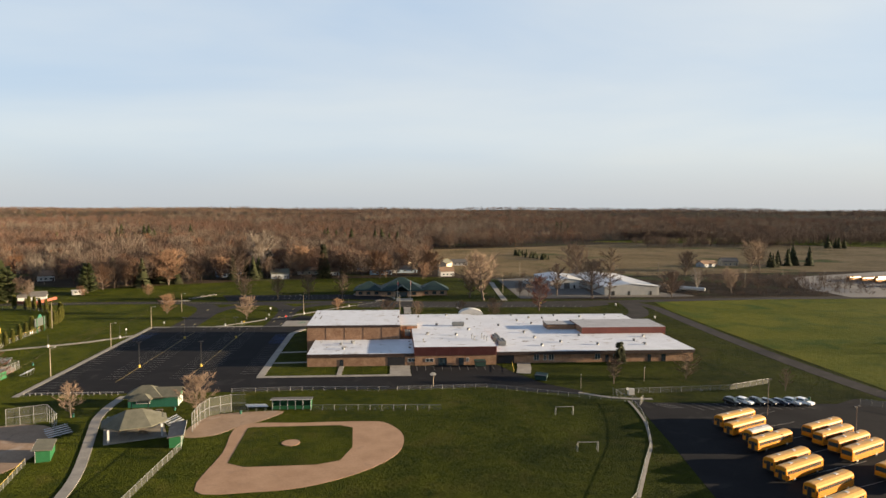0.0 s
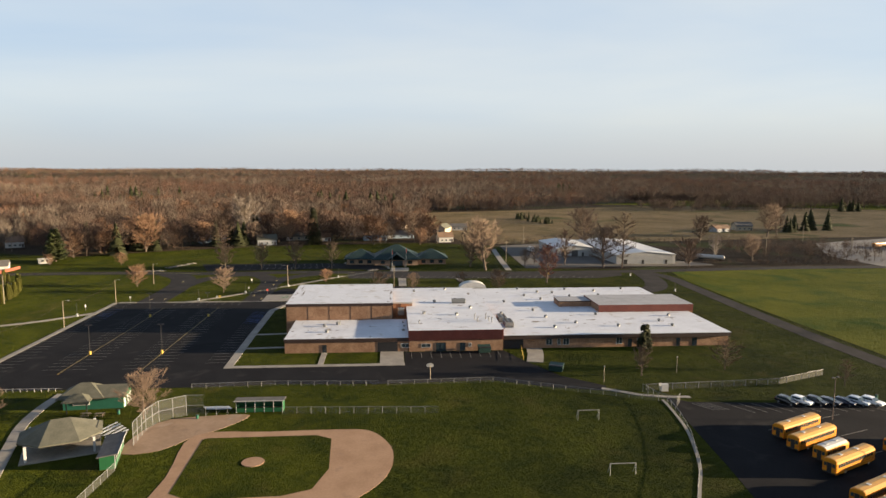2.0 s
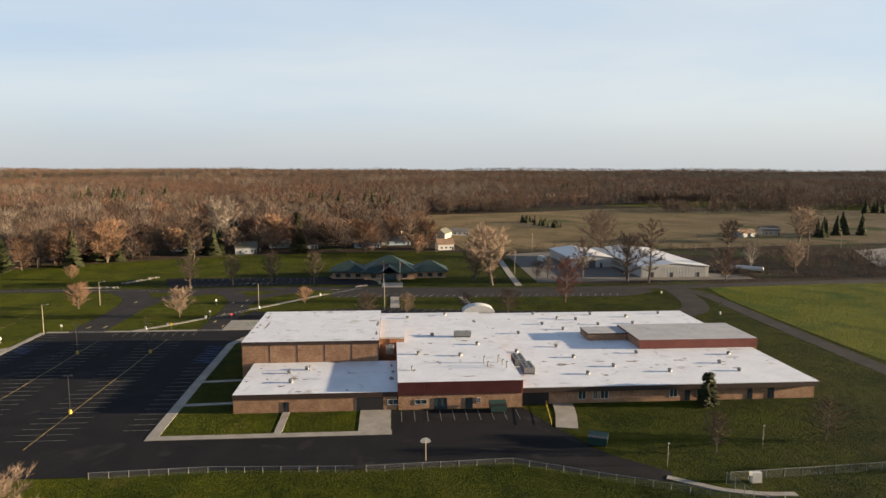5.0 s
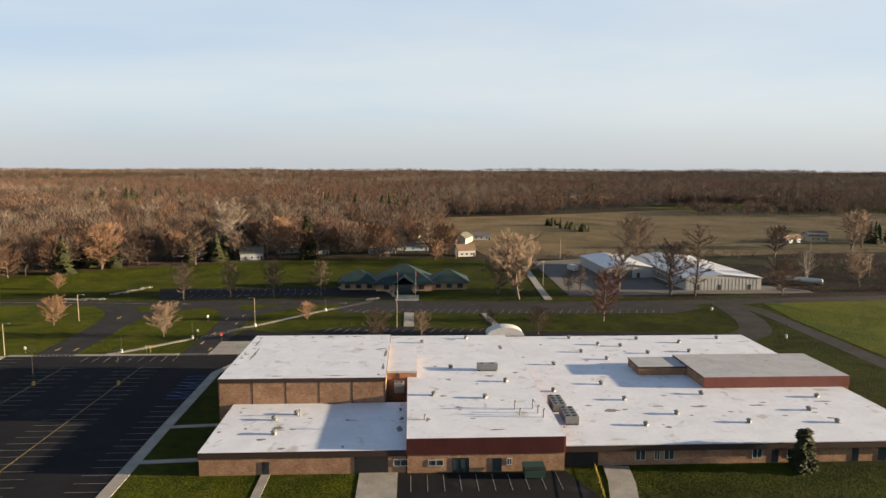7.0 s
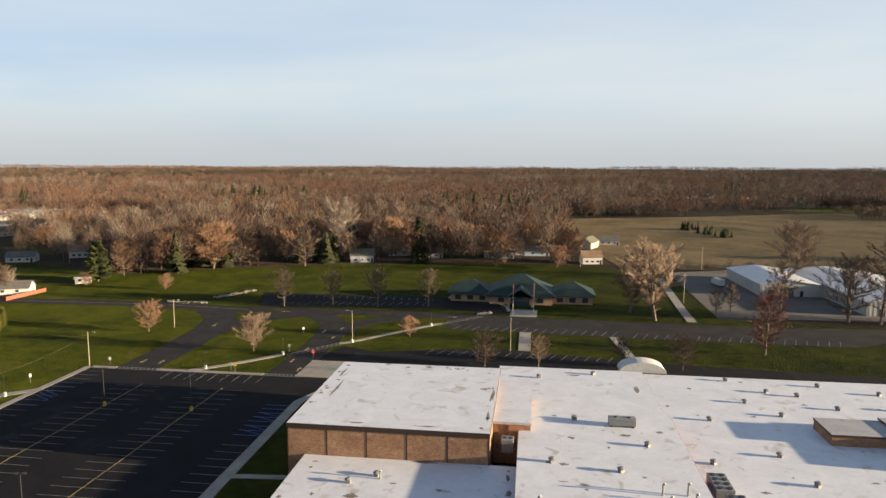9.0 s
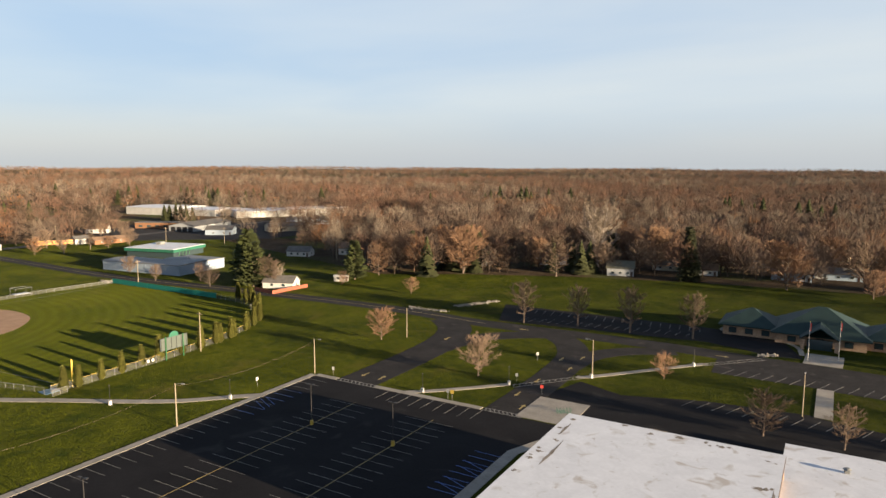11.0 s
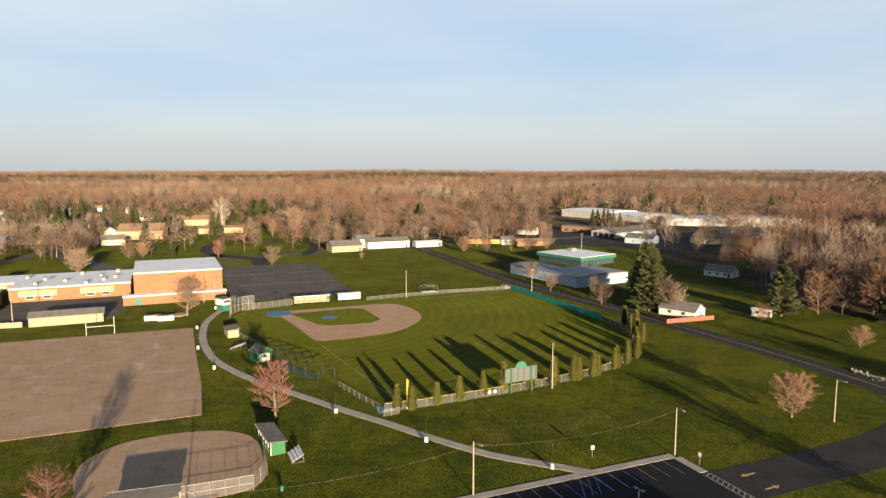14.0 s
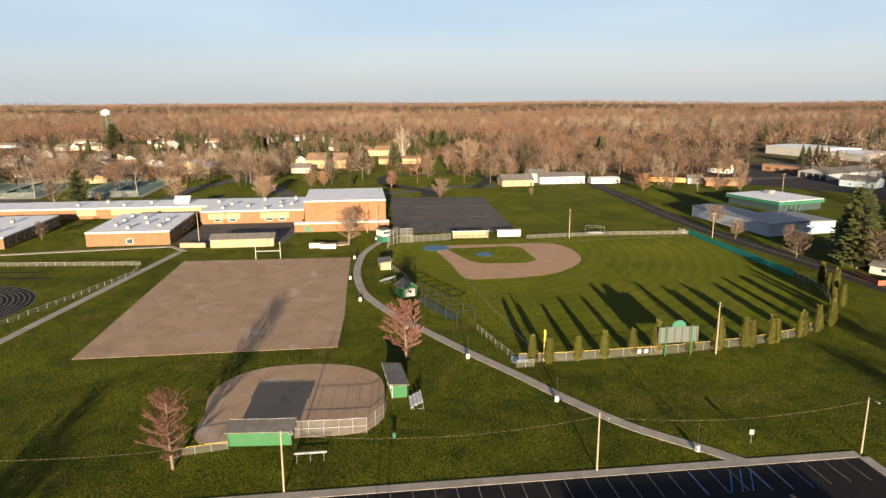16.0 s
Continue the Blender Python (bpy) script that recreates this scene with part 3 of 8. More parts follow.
walkway("office_kerb", [(5.5, 177.3), (6.5, 172.4), (19.6, 170), (26.6, 163), (28.4, 154)], 1.3)
walkway("path_bus_lot", [(78.8, -34.8), (86, -39.8), (92, -41.6), (97, -42.0)], 1.3, sm=0)
walkway("ramp_walk", [(70.2, 1), (69.4, -5), (67.6, -12.6)], 4.4, sm=0)
walkway("path_pavilion", [(-45, -31), (-45.2, -40), (-44, -50), (-41, -60), (-37, -72.5), (-33.8, -83), (-32, -91), (-31, -100), (-31, -112)], 2.2, "pale gravel-edged concrete path")
walkway("path_ballpark_edge", [(90, -43.4), (89.2, -52), (87.6, -62), (83.4, -76), (78.7, -86.1), (71.1, -102.1)], 0.6, "pale worn strip along the outfield fence")
walkway("path_track", [(-140, -74.8), (-226, -58)], 2.2, sm=0)
walkway("path_school_west", [(-230, -122), (-236.5, -63), (-228, -57)], 2.2, sm=0)
walkway("path_middle", [(88, 146), (89.6, 178), (93, 232)], 3.0, "gravel lane across the grass")


# painted markings
def lines(name, segs, width, material, label, z=0.10):
    bm = bmesh.new()
    for a, b in segs:
        strip(bm, [a, b], width, z - 0.01, z + 0.004)
    return structure(name, bm, material, label)


stalls = [((-72.8, y), (-67.2, y)) for y in np.arange(-24, 72, 2.95)]
for row in (-53.2, -33.7):
    stalls += [((row - 5.6, y), (row + 5.6, y)) for y in np.arange(-12, 62, 2.95)]
stalls += [((-19.4, y), (-13.6, y)) for y in np.arange(-8, 36, 2.95)]
lines("stall_lines", stalls, 0.085, WHITE_LINE, "white painted parking stall lines")
lines("row_lines", [((-53.2, -16), (-53.0, 63)), ((-33.9, -16), (-33.4, 63))], 0.13, YELLOW_LINE, "yellow centre lines of the parking rows")
lines("stall_lines_far", [((x, 72.8), (x, 67.2)) for x in np.arange(-51, -27, 2.95)], 0.12, WHITE_LINE, "white stall lines by the far kerb")
blue = [((-19.4, y), (-13.6, y)) for y in np.arange(38, 56, 2.3)] + [((-72.4, y), (-66.8, y)) for y in (46.9, 49.8, 55.8, 58.7, 61.6)]
blue += [((-72.2, 52.8 + k), (-67.0, 50.2 + k)) for k in (0, 1.5, 3.0)] + [((-19, 40.5 + k), (-14, 38.5 + k)) for k in (0, 2.3, 6.9, 9.2)]
lines("blue_stall_lines", blue, 0.14, BLUE_LINE, "blue accessible stall lines")
zebra = [((-66 + k * 1.1, 74.4), (-65.2 + k * 1.1, 73.2)) for k in range(10)] + [((-27.4 + k * 1.0, 74.4), (-26.6 + k * 1.0, 73.2)) for k in range(9)]
zebra += [((-66, 74.5), (-55.6, 74.5)), ((-66, 73.1), (-55.6, 73.1)), ((-27.6, 74.5), (-18.8, 74.5)), ((-27.6, 73.1), (-18.8, 73.1))]
zebra += [((-28.6 + k * 1.0, 92.0 + k * 1.22), (-28.3 + k * 1.0, 90.6 + k * 1.22)) for k in range(12)] + [((-29, 91), (-17.4, 105.6)), ((-28, 89.6), (-16.4, 104.2))]
zebra += [((7 + k * 1.0, 131.6 + k * 1.05), (8.0 + k * 1.0, 130.8 + k * 1.05)) for k in range(13)] + [((6.2, 131.6), (19, 145)), ((7.4, 130.6), (20.4, 144))]
lines("crosswalks", zebra, 0.22, WHITE_LINE, "white ladder crosswalk stripes")
lines("front_stalls", [((35.0 + 2.7 * k, -1.2), (35.0 + 2.7 * k, -7.0)) for k in range(10)], 0.12, WHITE_LINE, "white stall lines by the school wall")
more = [((x, 125.4 - x * 0.03), (x + 2.2, 131 - x * 0.03)) for x in np.arange(12, 61, 3.0)] + [((x, 97.4 - x * 0.02), (x + 2, 102.4 - x * 0.02)) for x in np.arange(8, 60, 3.0)]
more += [((x, 122.4 - (x - 66) * 0.02), (x + 2.2, 128 - (x - 66) * 0.02)) for x in np.arange(66, 124, 3.0)]
more += [((x, 171 + (x + 60) * 0.03), (x + 0.8, 165.6 + (x + 60) * 0.03)) for x in np.arange(-58, 0, 3.0)] + [((x, 152 + (x + 60) * 0.13), (x + 0.8, 157.4 + (x + 60) * 0.13)) for x in np.arange(-54, 0, 3.0)]
lines("drive_stalls", more, 0.13, WHITE_LINE, "white stall lines along the drive and office")
lines("bus_lot_lines", [((103 + 2.9 * k, -46.6 - 0.09 * k), (106.5 + 2.9 * k, -52.4 - 0.09 * k)) for k in range(11)] + [((95.6 + 1.1 * k, -46), (98.6 + 1.1 * k, -50.5)) for k in range(4)] +
      [((104 + 0.0 * k, -62 - 4.2 * k), (124, -54.5 - 4.2 * k)) for k in range(0, 22, 2)], 0.13, WHITE_LINE, "white stall lines on the bus lot")
lines("foul_lines", [((-216, 29.1), (-115.4, 38.0)), ((-222, 36), (-229, 124))], 0.12, WHITE_LINE, "chalk foul lines", z=0.085)
bm = bmesh.new()
strip(bm, smooth([(-400, 145), (-324, 141), (-251, 137.5), (-185, 142.5), (-130, 146), (-95, 146.2), (-62, 143)], 6), 0.18, 0.06, 0.09)
structure("road_centre_line", bm, YELLOW_LINE, "worn yellow centre line")
lines("old_lot_lines", [((-254, 19 + 2.9 * k), (-248.5, 19 + 2.9 * k)) for k in range(15)] + [((-315, 20), (-312, 64)), ((-285, 20), (-281, 64))], 0.14, YELLOW_LINE, "faded yellow lines")


def arrow(x, y, turn):
    bm = bmesh.new()
    prism(bm, [(-0.18, -1.6), (0.18, -1.6), (0.18, 0.4), (0.6, 0.4), (0, 1.6), (-0.6, 0.4), (-0.18, 0.4)], 0.09, 0.104)
    ob = structure("road_arrow", bm, YELLOW_LINE, "worn yellow lane arrow")
    ob.matrix_world = pose(x, y, 0, 0, 0, turn)


for x, y, a in ((-63, 80, 180), (-58, 80, 0), (-63, 120, 180), (-21, 79, 0), (-25.2, 86, 180), (-25, 97, 180), (-21.6, 110, 0), (-26.4, 117, 180), (-22, 121, 0), (10, 142, -90), (-48, 142, 90)):
    arrow(x, y, a)

# ---- the school ----
school = thing("school_building", "long single-storey brick school with white flat roofs", "school")


def block(name, x0, y0, x1, y1, z, fascia, wall=BRICK, trim=BROWN_TRIM, parent=school, roof=MEMBRANE, front_drop=None):
    """One flat-roofed volume: brick walls, a band of trim that stands proud, a roof sheet inside a low rim."""
    boxes(name + "_wall", wall, parent, (x0, y0, -0.1, x1, y1, z - 0.04))
    o = 0.14
    bm = bmesh.new()
    for b in ((x0 - o, y0 - o, x1 + o, y0 + 0.02), (x0 - o, y1 - 0.02, x1 + o, y1 + o), (x0 - o, y0 + 0.02, x0 + 0.02, y1 - 0.02), (x1 - 0.02, y0 + 0.02, x1 + o, y1 - 0.02)):
        box(bm, b[0], b[1], z - fascia, b[2], b[3], z + 0.10)
    f = part(name + "_fascia", bm, trim, parent, "dark metal fascia band")
    bm = bmesh.new()
    box(bm, x0 - 0.10, y0 - 0.10, z - 0.035, x1 + 0.10, y1 + 0.10, z + 0.12)
    part(name + "_roof", bm, roof, parent, "white membrane roof with grey ponding marks")
    return f


block("low_wing", 0, 0, 34.2, 22.9, 3.95, 0.95)
block("gym", -2.9, 22.9, 29.9, 57.0, 9.2, 0.7)
block("stair_block", 30.0, 32.8, 36.3, 52.3, 7.4, 0.35, trim=WHITE_PAINT)
block("middle", 34.4, -0.2, 61.0, 44.6, 6.0, 2.75, trim=MAROON)
block("east_wing", 61.15, 3.4, 127.9, 74.0, 4.1, 0.9)
block("back_wing", 29.2, 44.8, 61.0, 74.6, 4.4, 0.8)
block("upper_room", 97.6, 28.9, 129.4, 46.3, 6.5, 0.25, trim=MAROON, roof=OLD_MEMBRANE)
block("upper_annex", 86.6, 38.2, 97.5, 45.8, 6.1, 0.22, roof=OLD_MEMBRANE)
boxes("upper_room_cladding", MAROON, school, (97.5, 28.72, 4.3, 129.5, 28.88, 6.25))
# overhang of the east wing on its row of piers
bm = bmesh.new()
box(bm, 61.2, 0.4, 2.95, 128.0, 3.4, 4.06)
part("east_overhang", bm, BROWN_TRIM, school, "dark brown soffit and fascia")
bm = bmesh.new()
box(bm, 61.1, 0.3, 4.06, 128.1, 3.5, 4.23)
part("east_overhang_roof", bm, MEMBRANE, school)
boxes("east_front_wall", BRICK, school, (67.2, 1.4, -0.1, 127.8, 3.45, 2.96))
# brick piers on the tall hall
for k in range(6):
    x = -2.9 + 32.8 * k / 5
    boxes("pier", BROWN_TRIM, school, (x - 0.10, 22.875, 4.0, x + 0.10, 22.92, 8.5))
# ribs of the maroon band
bm = bmesh.new()
for k in range(90):
    box(bm, 34.3 + k * 0.297, -0.40, 3.3, 34.36 + k * 0.297, -0.33, 6.05)
part("fascia_ribs", bm, MAROON, school)
# arched white canopy over the far entrance
bm = bmesh.new()
arc = [(56.2 + 5.2 * (1 - math.cos(a)) , 4.2 + 2.4 * math.sin(a)) for a in np.linspace(0, math.pi, 15)]
front, rear = [bm.verts.new((x, 74.8, z)) for x, z in arc], [bm.verts.new((x, 79.5, z)) for x, z in arc]
for i in range(14):
    bm.faces.new((front[i], front[i + 1], rear[i + 1], rear[i]))
bm.faces.new(front), bm.faces.new(rear[::-1])
part("entrance_arch", bm, WHITE_PAINT, school, "white arched entrance canopy")


def opening(x, z0, w, h, y, kind, parent=school):
    """A window or a door in a wall that faces -y, with a frame that stands proud and a recessed pane."""
    f = 0.10
    bm = bmesh.new()
    for b in ((x - w / 2, x + w / 2, z0, z0 + f), (x - w / 2, x + w / 2, z0 + h - f, z0 + h), (x - w / 2, x - w / 2 + f, z0 + f, z0 + h - f), (x + w / 2 - f, x + w / 2, z0 + f, z0 + h - f), (x - f / 2, x + f / 2, z0 + f, z0 + h - f)):
        box(bm, b[0], y - 0.08, b[2], b[1], y + 0.02, b[3])
    fr = part(kind, bm, WHITE_PAINT if kind == "window" else BLACK_METAL, parent)
    part("pane", (lambda b: (box(b, x - w / 2 + f, y - 0.03, z0 + f, x + w / 2 - f, y + 0.01, z0 + h - f), b)[1])(bmesh.new()), GLASS, fr)


for x, z0, w, h, y, kind in ((10.9, 0, 1.2, 2.3, 0, "door"), (33.3, 1.2, 2.4, 1.2, 0, "window"), (39.2, 1.2, 2.6, 1.1, -0.2, "window"), (43.4, 0.05, 2.8, 2.5, -0.2, "door"), (49.5, 0.05, 1.6, 2.4, -0.2, "door"),
                             (51.6, 1.2, 0.9, 1.2, -0.2, "window"), (74.6, 0.9, 1.8, 1.9, 1.4, "window"), (77.5, 0.9, 1.0, 1.9, 1.4, "window"), (79.6, 0.9, 1.8, 1.9, 1.4, "window"), (95.2, 0.9, 1.8, 1.9, 1.4, "window"),
                             (98.4, 0.0, 1.2, 2.4, 1.4, "door"), (112.8, 0.0, 1.2, 2.5, 1.4, "door"), (117.7, 0.0, 1.5, 2.5, 1.4, "door"), (101.4, 0.9, 1.8, 1.9, 1.4, "window")):
    opening(x, z0, w, h, y, kind)
# no recess is cut: a black block paints the shade inside the entrance
boxes("entry_recess", BLACK_METAL, school, (25.6, -0.06, 0.0, 31.2, 0.3, 2.9), label="black block standing in for the shaded entrance recess")
# the bay is filled with solid black in place of its inner shade
boxes("loading_recess", BLACK_METAL, school, (61.2, 1.2, 0.0, 67.1, 3.46, 2.9), label="black block standing in for the shaded loading bay")
boxes("wall_panel", plain("dull_orange_panel", (0.36, 0.17, 0.09)), school, (32.6, 32.66, 4.7, 35.0, 32.78, 6.9))


# rooftop fittings
def roof_vent():
    v = thing("roof_vent", "small galvanised mushroom vent on the white roof", "roof vent", "vents on the school roof")
    bm = bmesh.new()
    box(bm, -0.35, -0.35, 0, 0.35, 0.35, 0.45)
    part("curb", bm, GALV, v)
    bm = bmesh.new()
    rod(bm, (0, 0, 0.45), (0, 0, 0.62), 0.38, 0.62, 10)
    rod(bm, (0, 0, 0.62), (0, 0, 0.85), 0.62, 0.30, 10)
    part("hood", bm, GALV, v)
    return v


vent = roof_vent()
spots = [(9.6, 14.2, 4.05), (13.3, 16.9, 4.05), (10.9, 7.4, 4.05), (49.6, 19, 6.1), (39.6, 21, 6.1), (55, 29, 6.1), (44, 39, 6.1), (76.3, 32.2, 4.2), (78.3, 22.2, 4.2), (78, 8.6, 4.2), (85.8, 14, 4.2), (95.3, 25, 4.2), (97.6, 9.3, 4.2),
         (118.5, 22.4, 4.2), (112.4, 15.1, 4.2), (114, 8.7, 4.2), (84.6, 64.6, 4.2), (96.6, 70, 4.2), (78.3, 71.5, 4.2), (78.3, 57.7, 4.2), (94.9, 56, 4.2), (107, 66, 4.2), (119, 70, 4.2), (69, 47, 4.2), (83, 51, 4.2),
         (65, 28, 4.2), (38, 67, 4.5), (50, 71, 4.5), (106, 57, 4.2), (90, 63, 4.2)]
vent.matrix_world = pose(*spots[0])
for s in spots[1:]:
    copy_thing(vent, pose(*s, 0, 0, random.uniform(0, 90)))


def air_unit(x, y, z, w, d, h, fans, name="air_conditioner", label="grey rooftop air-conditioning unit on the white roof"):
    u = thing(name, label, "air conditioner", at=(x, y, z))
    bm = bmesh.new()
    box(bm, -w / 2, -d / 2, 0.25, w / 2, d / 2, h)
    bmesh.ops.bevel(bm, geom=bm.edges[:], offset=0.05, segments=1, affect="EDGES")
    part("casing", bm, GALV, u)
    for sx in (-1, 1):
        boxes("skid", BLACK_METAL, u, (sx * w * 0.4 - 0.1, -d / 2, 0, sx * w * 0.4 + 0.1, d / 2, 0.25))
    for i in range(fans):
        for j in (-1, 1):
            bm = bmesh.new()
            rod(bm, (j * w / 4, -d / 2 + d * (i + 0.5) / fans, h), (j * w / 4, -d / 2 + d * (i + 0.5) / fans, h + 0.12), min(w, d) * 0.16, None, 12)
            part("fan_guard", bm, BLACK_METAL, u)


air_unit(63.6, 18.6, 4.22, 2.6, 5.6, 1.6, 4)
air_unit(64.5, 12.0, 4.22, 2.6, 5.6, 1.6, 4)
air_unit(52, 37.3, 6.12, 4.6, 1.8, 1.5, 1, label="long pale duct unit on the white roof")
air_unit(32.6, 28.4, 4.07, 2.0, 2.0, 2.4, 1, label="dark boxy unit beside the tall hall")
for x, y, h in ((54.4, 12.5, 1.6), (54.9, 9.6, 1.2), (57.8, 12.8, 1.7), (58.4, 10.6, 1.3), (59.0, 8.4, 1.5), (37.5, 8, 0.9), (14, 16, 1.2)):
    st = thing("exhaust_stack", "thin galvanised exhaust stack on the white roof", "exhaust pipe", "stacks on the school roof", (x, y, 6.1 if x > 34 else 4.05))
    bm = bmesh.new()
    rod(bm, (0, 0, 0), (0, 0, h), 0.14, None, 8)
    part("pipe", bm, GALV, st)
    bm = bmesh.new()
    rod(bm, (0, 0, h), (0.25, -0.2, h + 0.25), 0.16, None, 8)
    part("cowl", bm, GALV, st)


def stain(name, x, y, z, rx, ry, seed):
    rnd = random.Random(seed)
    pts = [(x + rx * math.cos(a) * rnd.uniform(0.35, 1.0), y + ry * math.sin(a) * rnd.uniform(0.35, 1.0)) for a in np.linspace(0, 6.2, 15)]
    bm = bmesh.new()
    prism(bm, smooth(pts, 2, True), z, z + 0.006)
    tagged(part(name, bm, STAIN), "dark dried puddle stain on the roof", kind="structure")


for k, (x, y, z, rx, ry) in enumerate(((74, 16.5, 4.222, 1.9, 1.2), (92, 18, 4.222, 2.6, 0.8), (84, 18.4, 4.222, 1.6, 0.5), (104, 18.2, 4.222, 2.4, 0.6), (11, 10.4, 4.072, 1.6, 1.0), (9, 5, 4.072, 1.2, 0.8), (33, 9, 4.072, 0.8, 1.8), (33.3, 14, 4.072, 0.7, 1.6),
                                        (33, 19, 4.072, 0.6, 1.5), (20, 22.6, 4.072, 3, 0.5), (12, 57.2, 9.322, 2.0, 0.3), (29.4, 40, 9.322, 0.4, 5), (29.2, 30, 9.322, 0.4, 3), (8, 24.4, 9.322, 2.2, 0.4), (20, 24.3, 9.322, 3.0, 0.35),
                                        (0.2, 40, 9.322, 0.35, 6), (-1.2, 50, 9.322, 0.35, 4), (52, 33, 6.122, 1.2, 0.8), (46, 70, 4.522, 2.2, 0.6), (58, 62, 4.522, 0.8, 3), (38, 8, 6.122, 0.6, 1.2), (50, 3, 6.122, 2.0, 0.4), (118, 20, 4.222, 2.2, 0.5))):
    stain("roof_stain", x, y, z, rx, ry, k)
spot = random.Random(12)
for k, (x0, y0, x1, y1, z, n) in enumerate(((0.5, 0.5, 33.5, 22.4, 4.072, 12), (-2.2, 23.6, -0.6, 56, 9.322, 9), (27.6, 24, 29.4, 56, 9.322, 8), (-2, 54.6, 29, 56.6, 9.322, 8), (35, 0.6, 60.4, 44, 6.122, 14), (62, 4.5, 127, 27.5, 4.222, 20), (62, 48, 127, 73, 4.222, 14))):
    for q in range(n):
        stain("roof_stain", spot.uniform(x0, x1), spot.uniform(y0, y1), z, spot.uniform(0.25, 1.1), spot.uniform(0.2, 0.7), 100 + 31 * k + q)
# front steps, ramp rails
bm = bmesh.new()
for k in range(7):
    rod(bm, (66.4 - 0.25 * k, 0.6 - 1.9 * k, 0), (66.4 - 0.25 * k, 0.6 - 1.9 * k, 1.05), 0.035)
rod(bm, (66.4, 0.6, 1.05), (64.9, -10.8, 1.05), 0.035)
rod(bm, (66.4, 0.6, 0.55), (64.9, -10.8, 0.55), 0.03)
tagged(part("handrail", bm, YELLOW_PAINT), "yellow pipe handrail beside the concrete ramp", "handrail")

# ---- trees ----
def mesh_of(name, verts, faces, mats, index=None):
    me = bpy.data.meshes.new(name)
    me.from_pydata([tuple(v) for v in verts], [], faces)
    for m in mats:
        me.materials.append(m)
    if index is not None:
        me.polygons.foreach_set("material_index", index)
    return me


def limb(verts, faces, a, b, r0, r1, n=4):
    d = (b - a).normalized()
    u = d.orthogonal().normalized()
    w = d.cross(u)
    base = len(verts)
    for p, r in ((a, r0), (b, r1)):
        for i in range(n):
            t = 6.2832 * i / n
            verts.append(p + (u * math.cos(t) + w * math.sin(t)) * r)
    for i in range(n):
        faces.append((base + i, base + (i + 1) % n, base + n + (i + 1) % n, base + n + i))


def bare_tree(seed, h, spread, clear=0.18, limbs=26, twigs=5, widest=0.5, stems=1, lift=0.9):
    """A leafless tree: a tapered trunk and limbs in one mesh, a crown of many fine twigs in another.
    spread: crown width over height; widest: the height of its widest part."""
    rnd = random.Random(seed)
    tv, tf, cv, cf = [], [], [], []

    def reach(f):
        """Crown radius at a height, as shares of the whole height."""
        if f < clear:
            return 0.02
        u = (f - clear) / (widest - clear) if f < widest else (1 - f) / (1 - widest)
        return spread * 0.5 * math.sqrt(max(0.03, 1 - (1 - min(1, max(0, u))) ** 2))

    def twig(p, d, length):
        for _ in range(twigs):
            e = (d + Vector((rnd.gauss(0, 0.5), rnd.gauss(0, 0.5), rnd.gauss(0.2, 0.4)))).normalized()
            s = e.orthogonal().normalized() * rnd.uniform(0.0022, 0.0040) * h
            q = p + e * length * rnd.uniform(0.5, 1.2)
            k = len(cv)
            cv.extend((p - s, p + s, q))
            cf.append((k, k + 1, k + 2))

    for stem in range(stems):
        lean = Vector((rnd.gauss(0, 0.13), rnd.gauss(0, 0.13), 0)) if stems > 1 else Vector((rnd.gauss(0, 0.02), rnd.gauss(0, 0.02), 0))
        spine = [Vector((lean.x * h * f + rnd.gauss(0, 0.006) * h, lean.y * h * f + rnd.gauss(0, 0.006) * h, h * f - 0.1)) for f in (0, 0.2, 0.4, 0.6, 0.8, 0.95)]
        radii = [h * 0.020 * (1 - 0.93 * k / 5) for k in range(6)]
        for k in range(5):
            limb(tv, tf, spine[k], spine[k + 1], radii[k], radii[k + 1], 6)
        for i in range(limbs):
            f = clear * 0.75 + (0.93 - clear * 0.75) * (i + rnd.random()) / limbs
            k = min(4, int(f / 0.2))
            p = spine[k].lerp(spine[k + 1], (f - 0.2 * k) / 0.2 if k < 4 else (f - 0.8) / 0.15)
            a = 2.4 * i + rnd.uniform(-0.5, 0.5)
            up = rnd.uniform(0.55, 1.0) * lift * (0.15 + 1.35 * f)
            d = Vector((math.cos(a), math.sin(a), up)).normalized()
            ln = max(0.07, reach(min(0.97, f + 0.16 * up)) * rnd.uniform(0.75, 1.12)) * h
            m = p + d * ln * 0.55 + Vector((0, 0, -0.02 * ln))
            e = (d + Vector((rnd.gauss(0, 0.12), rnd.gauss(0, 0.12), 0.25))).normalized()
            q = m + e * ln * 0.5
            r = h * 0.0075 * (1.1 - f)
            limb(tv, tf, p, m, r, r * 0.6, 3)
            limb(tv, tf, m, q, r * 0.6, r * 0.2, 3)
            for b in range(8):
                g = (b + rnd.random()) / 8
                s = p.lerp(m, g * 1.9) if g < 0.5 else m.lerp(q, g * 2 - 1)
                c = 6.28 * rnd.random()
                out = (d * 0.9 + Vector((math.cos(c), math.sin(c), rnd.uniform(0.0, 0.8))) * 0.9).normalized()
                n = s + out * ln * rnd.uniform(0.22, 0.42)
                limb(tv, tf, s, n, r * 0.35, r * 0.12, 3)
                twig(s.lerp(n, 0.35), out, ln * 0.30)
                twig(s.lerp(n, 0.7), out, ln * 0.30)
                twig(n, out, ln * 0.32)
    top = max(v.z for v in cv)
    return [v * (h / top) for v in tv], tf, [v * (h / top) for v in cv], cf


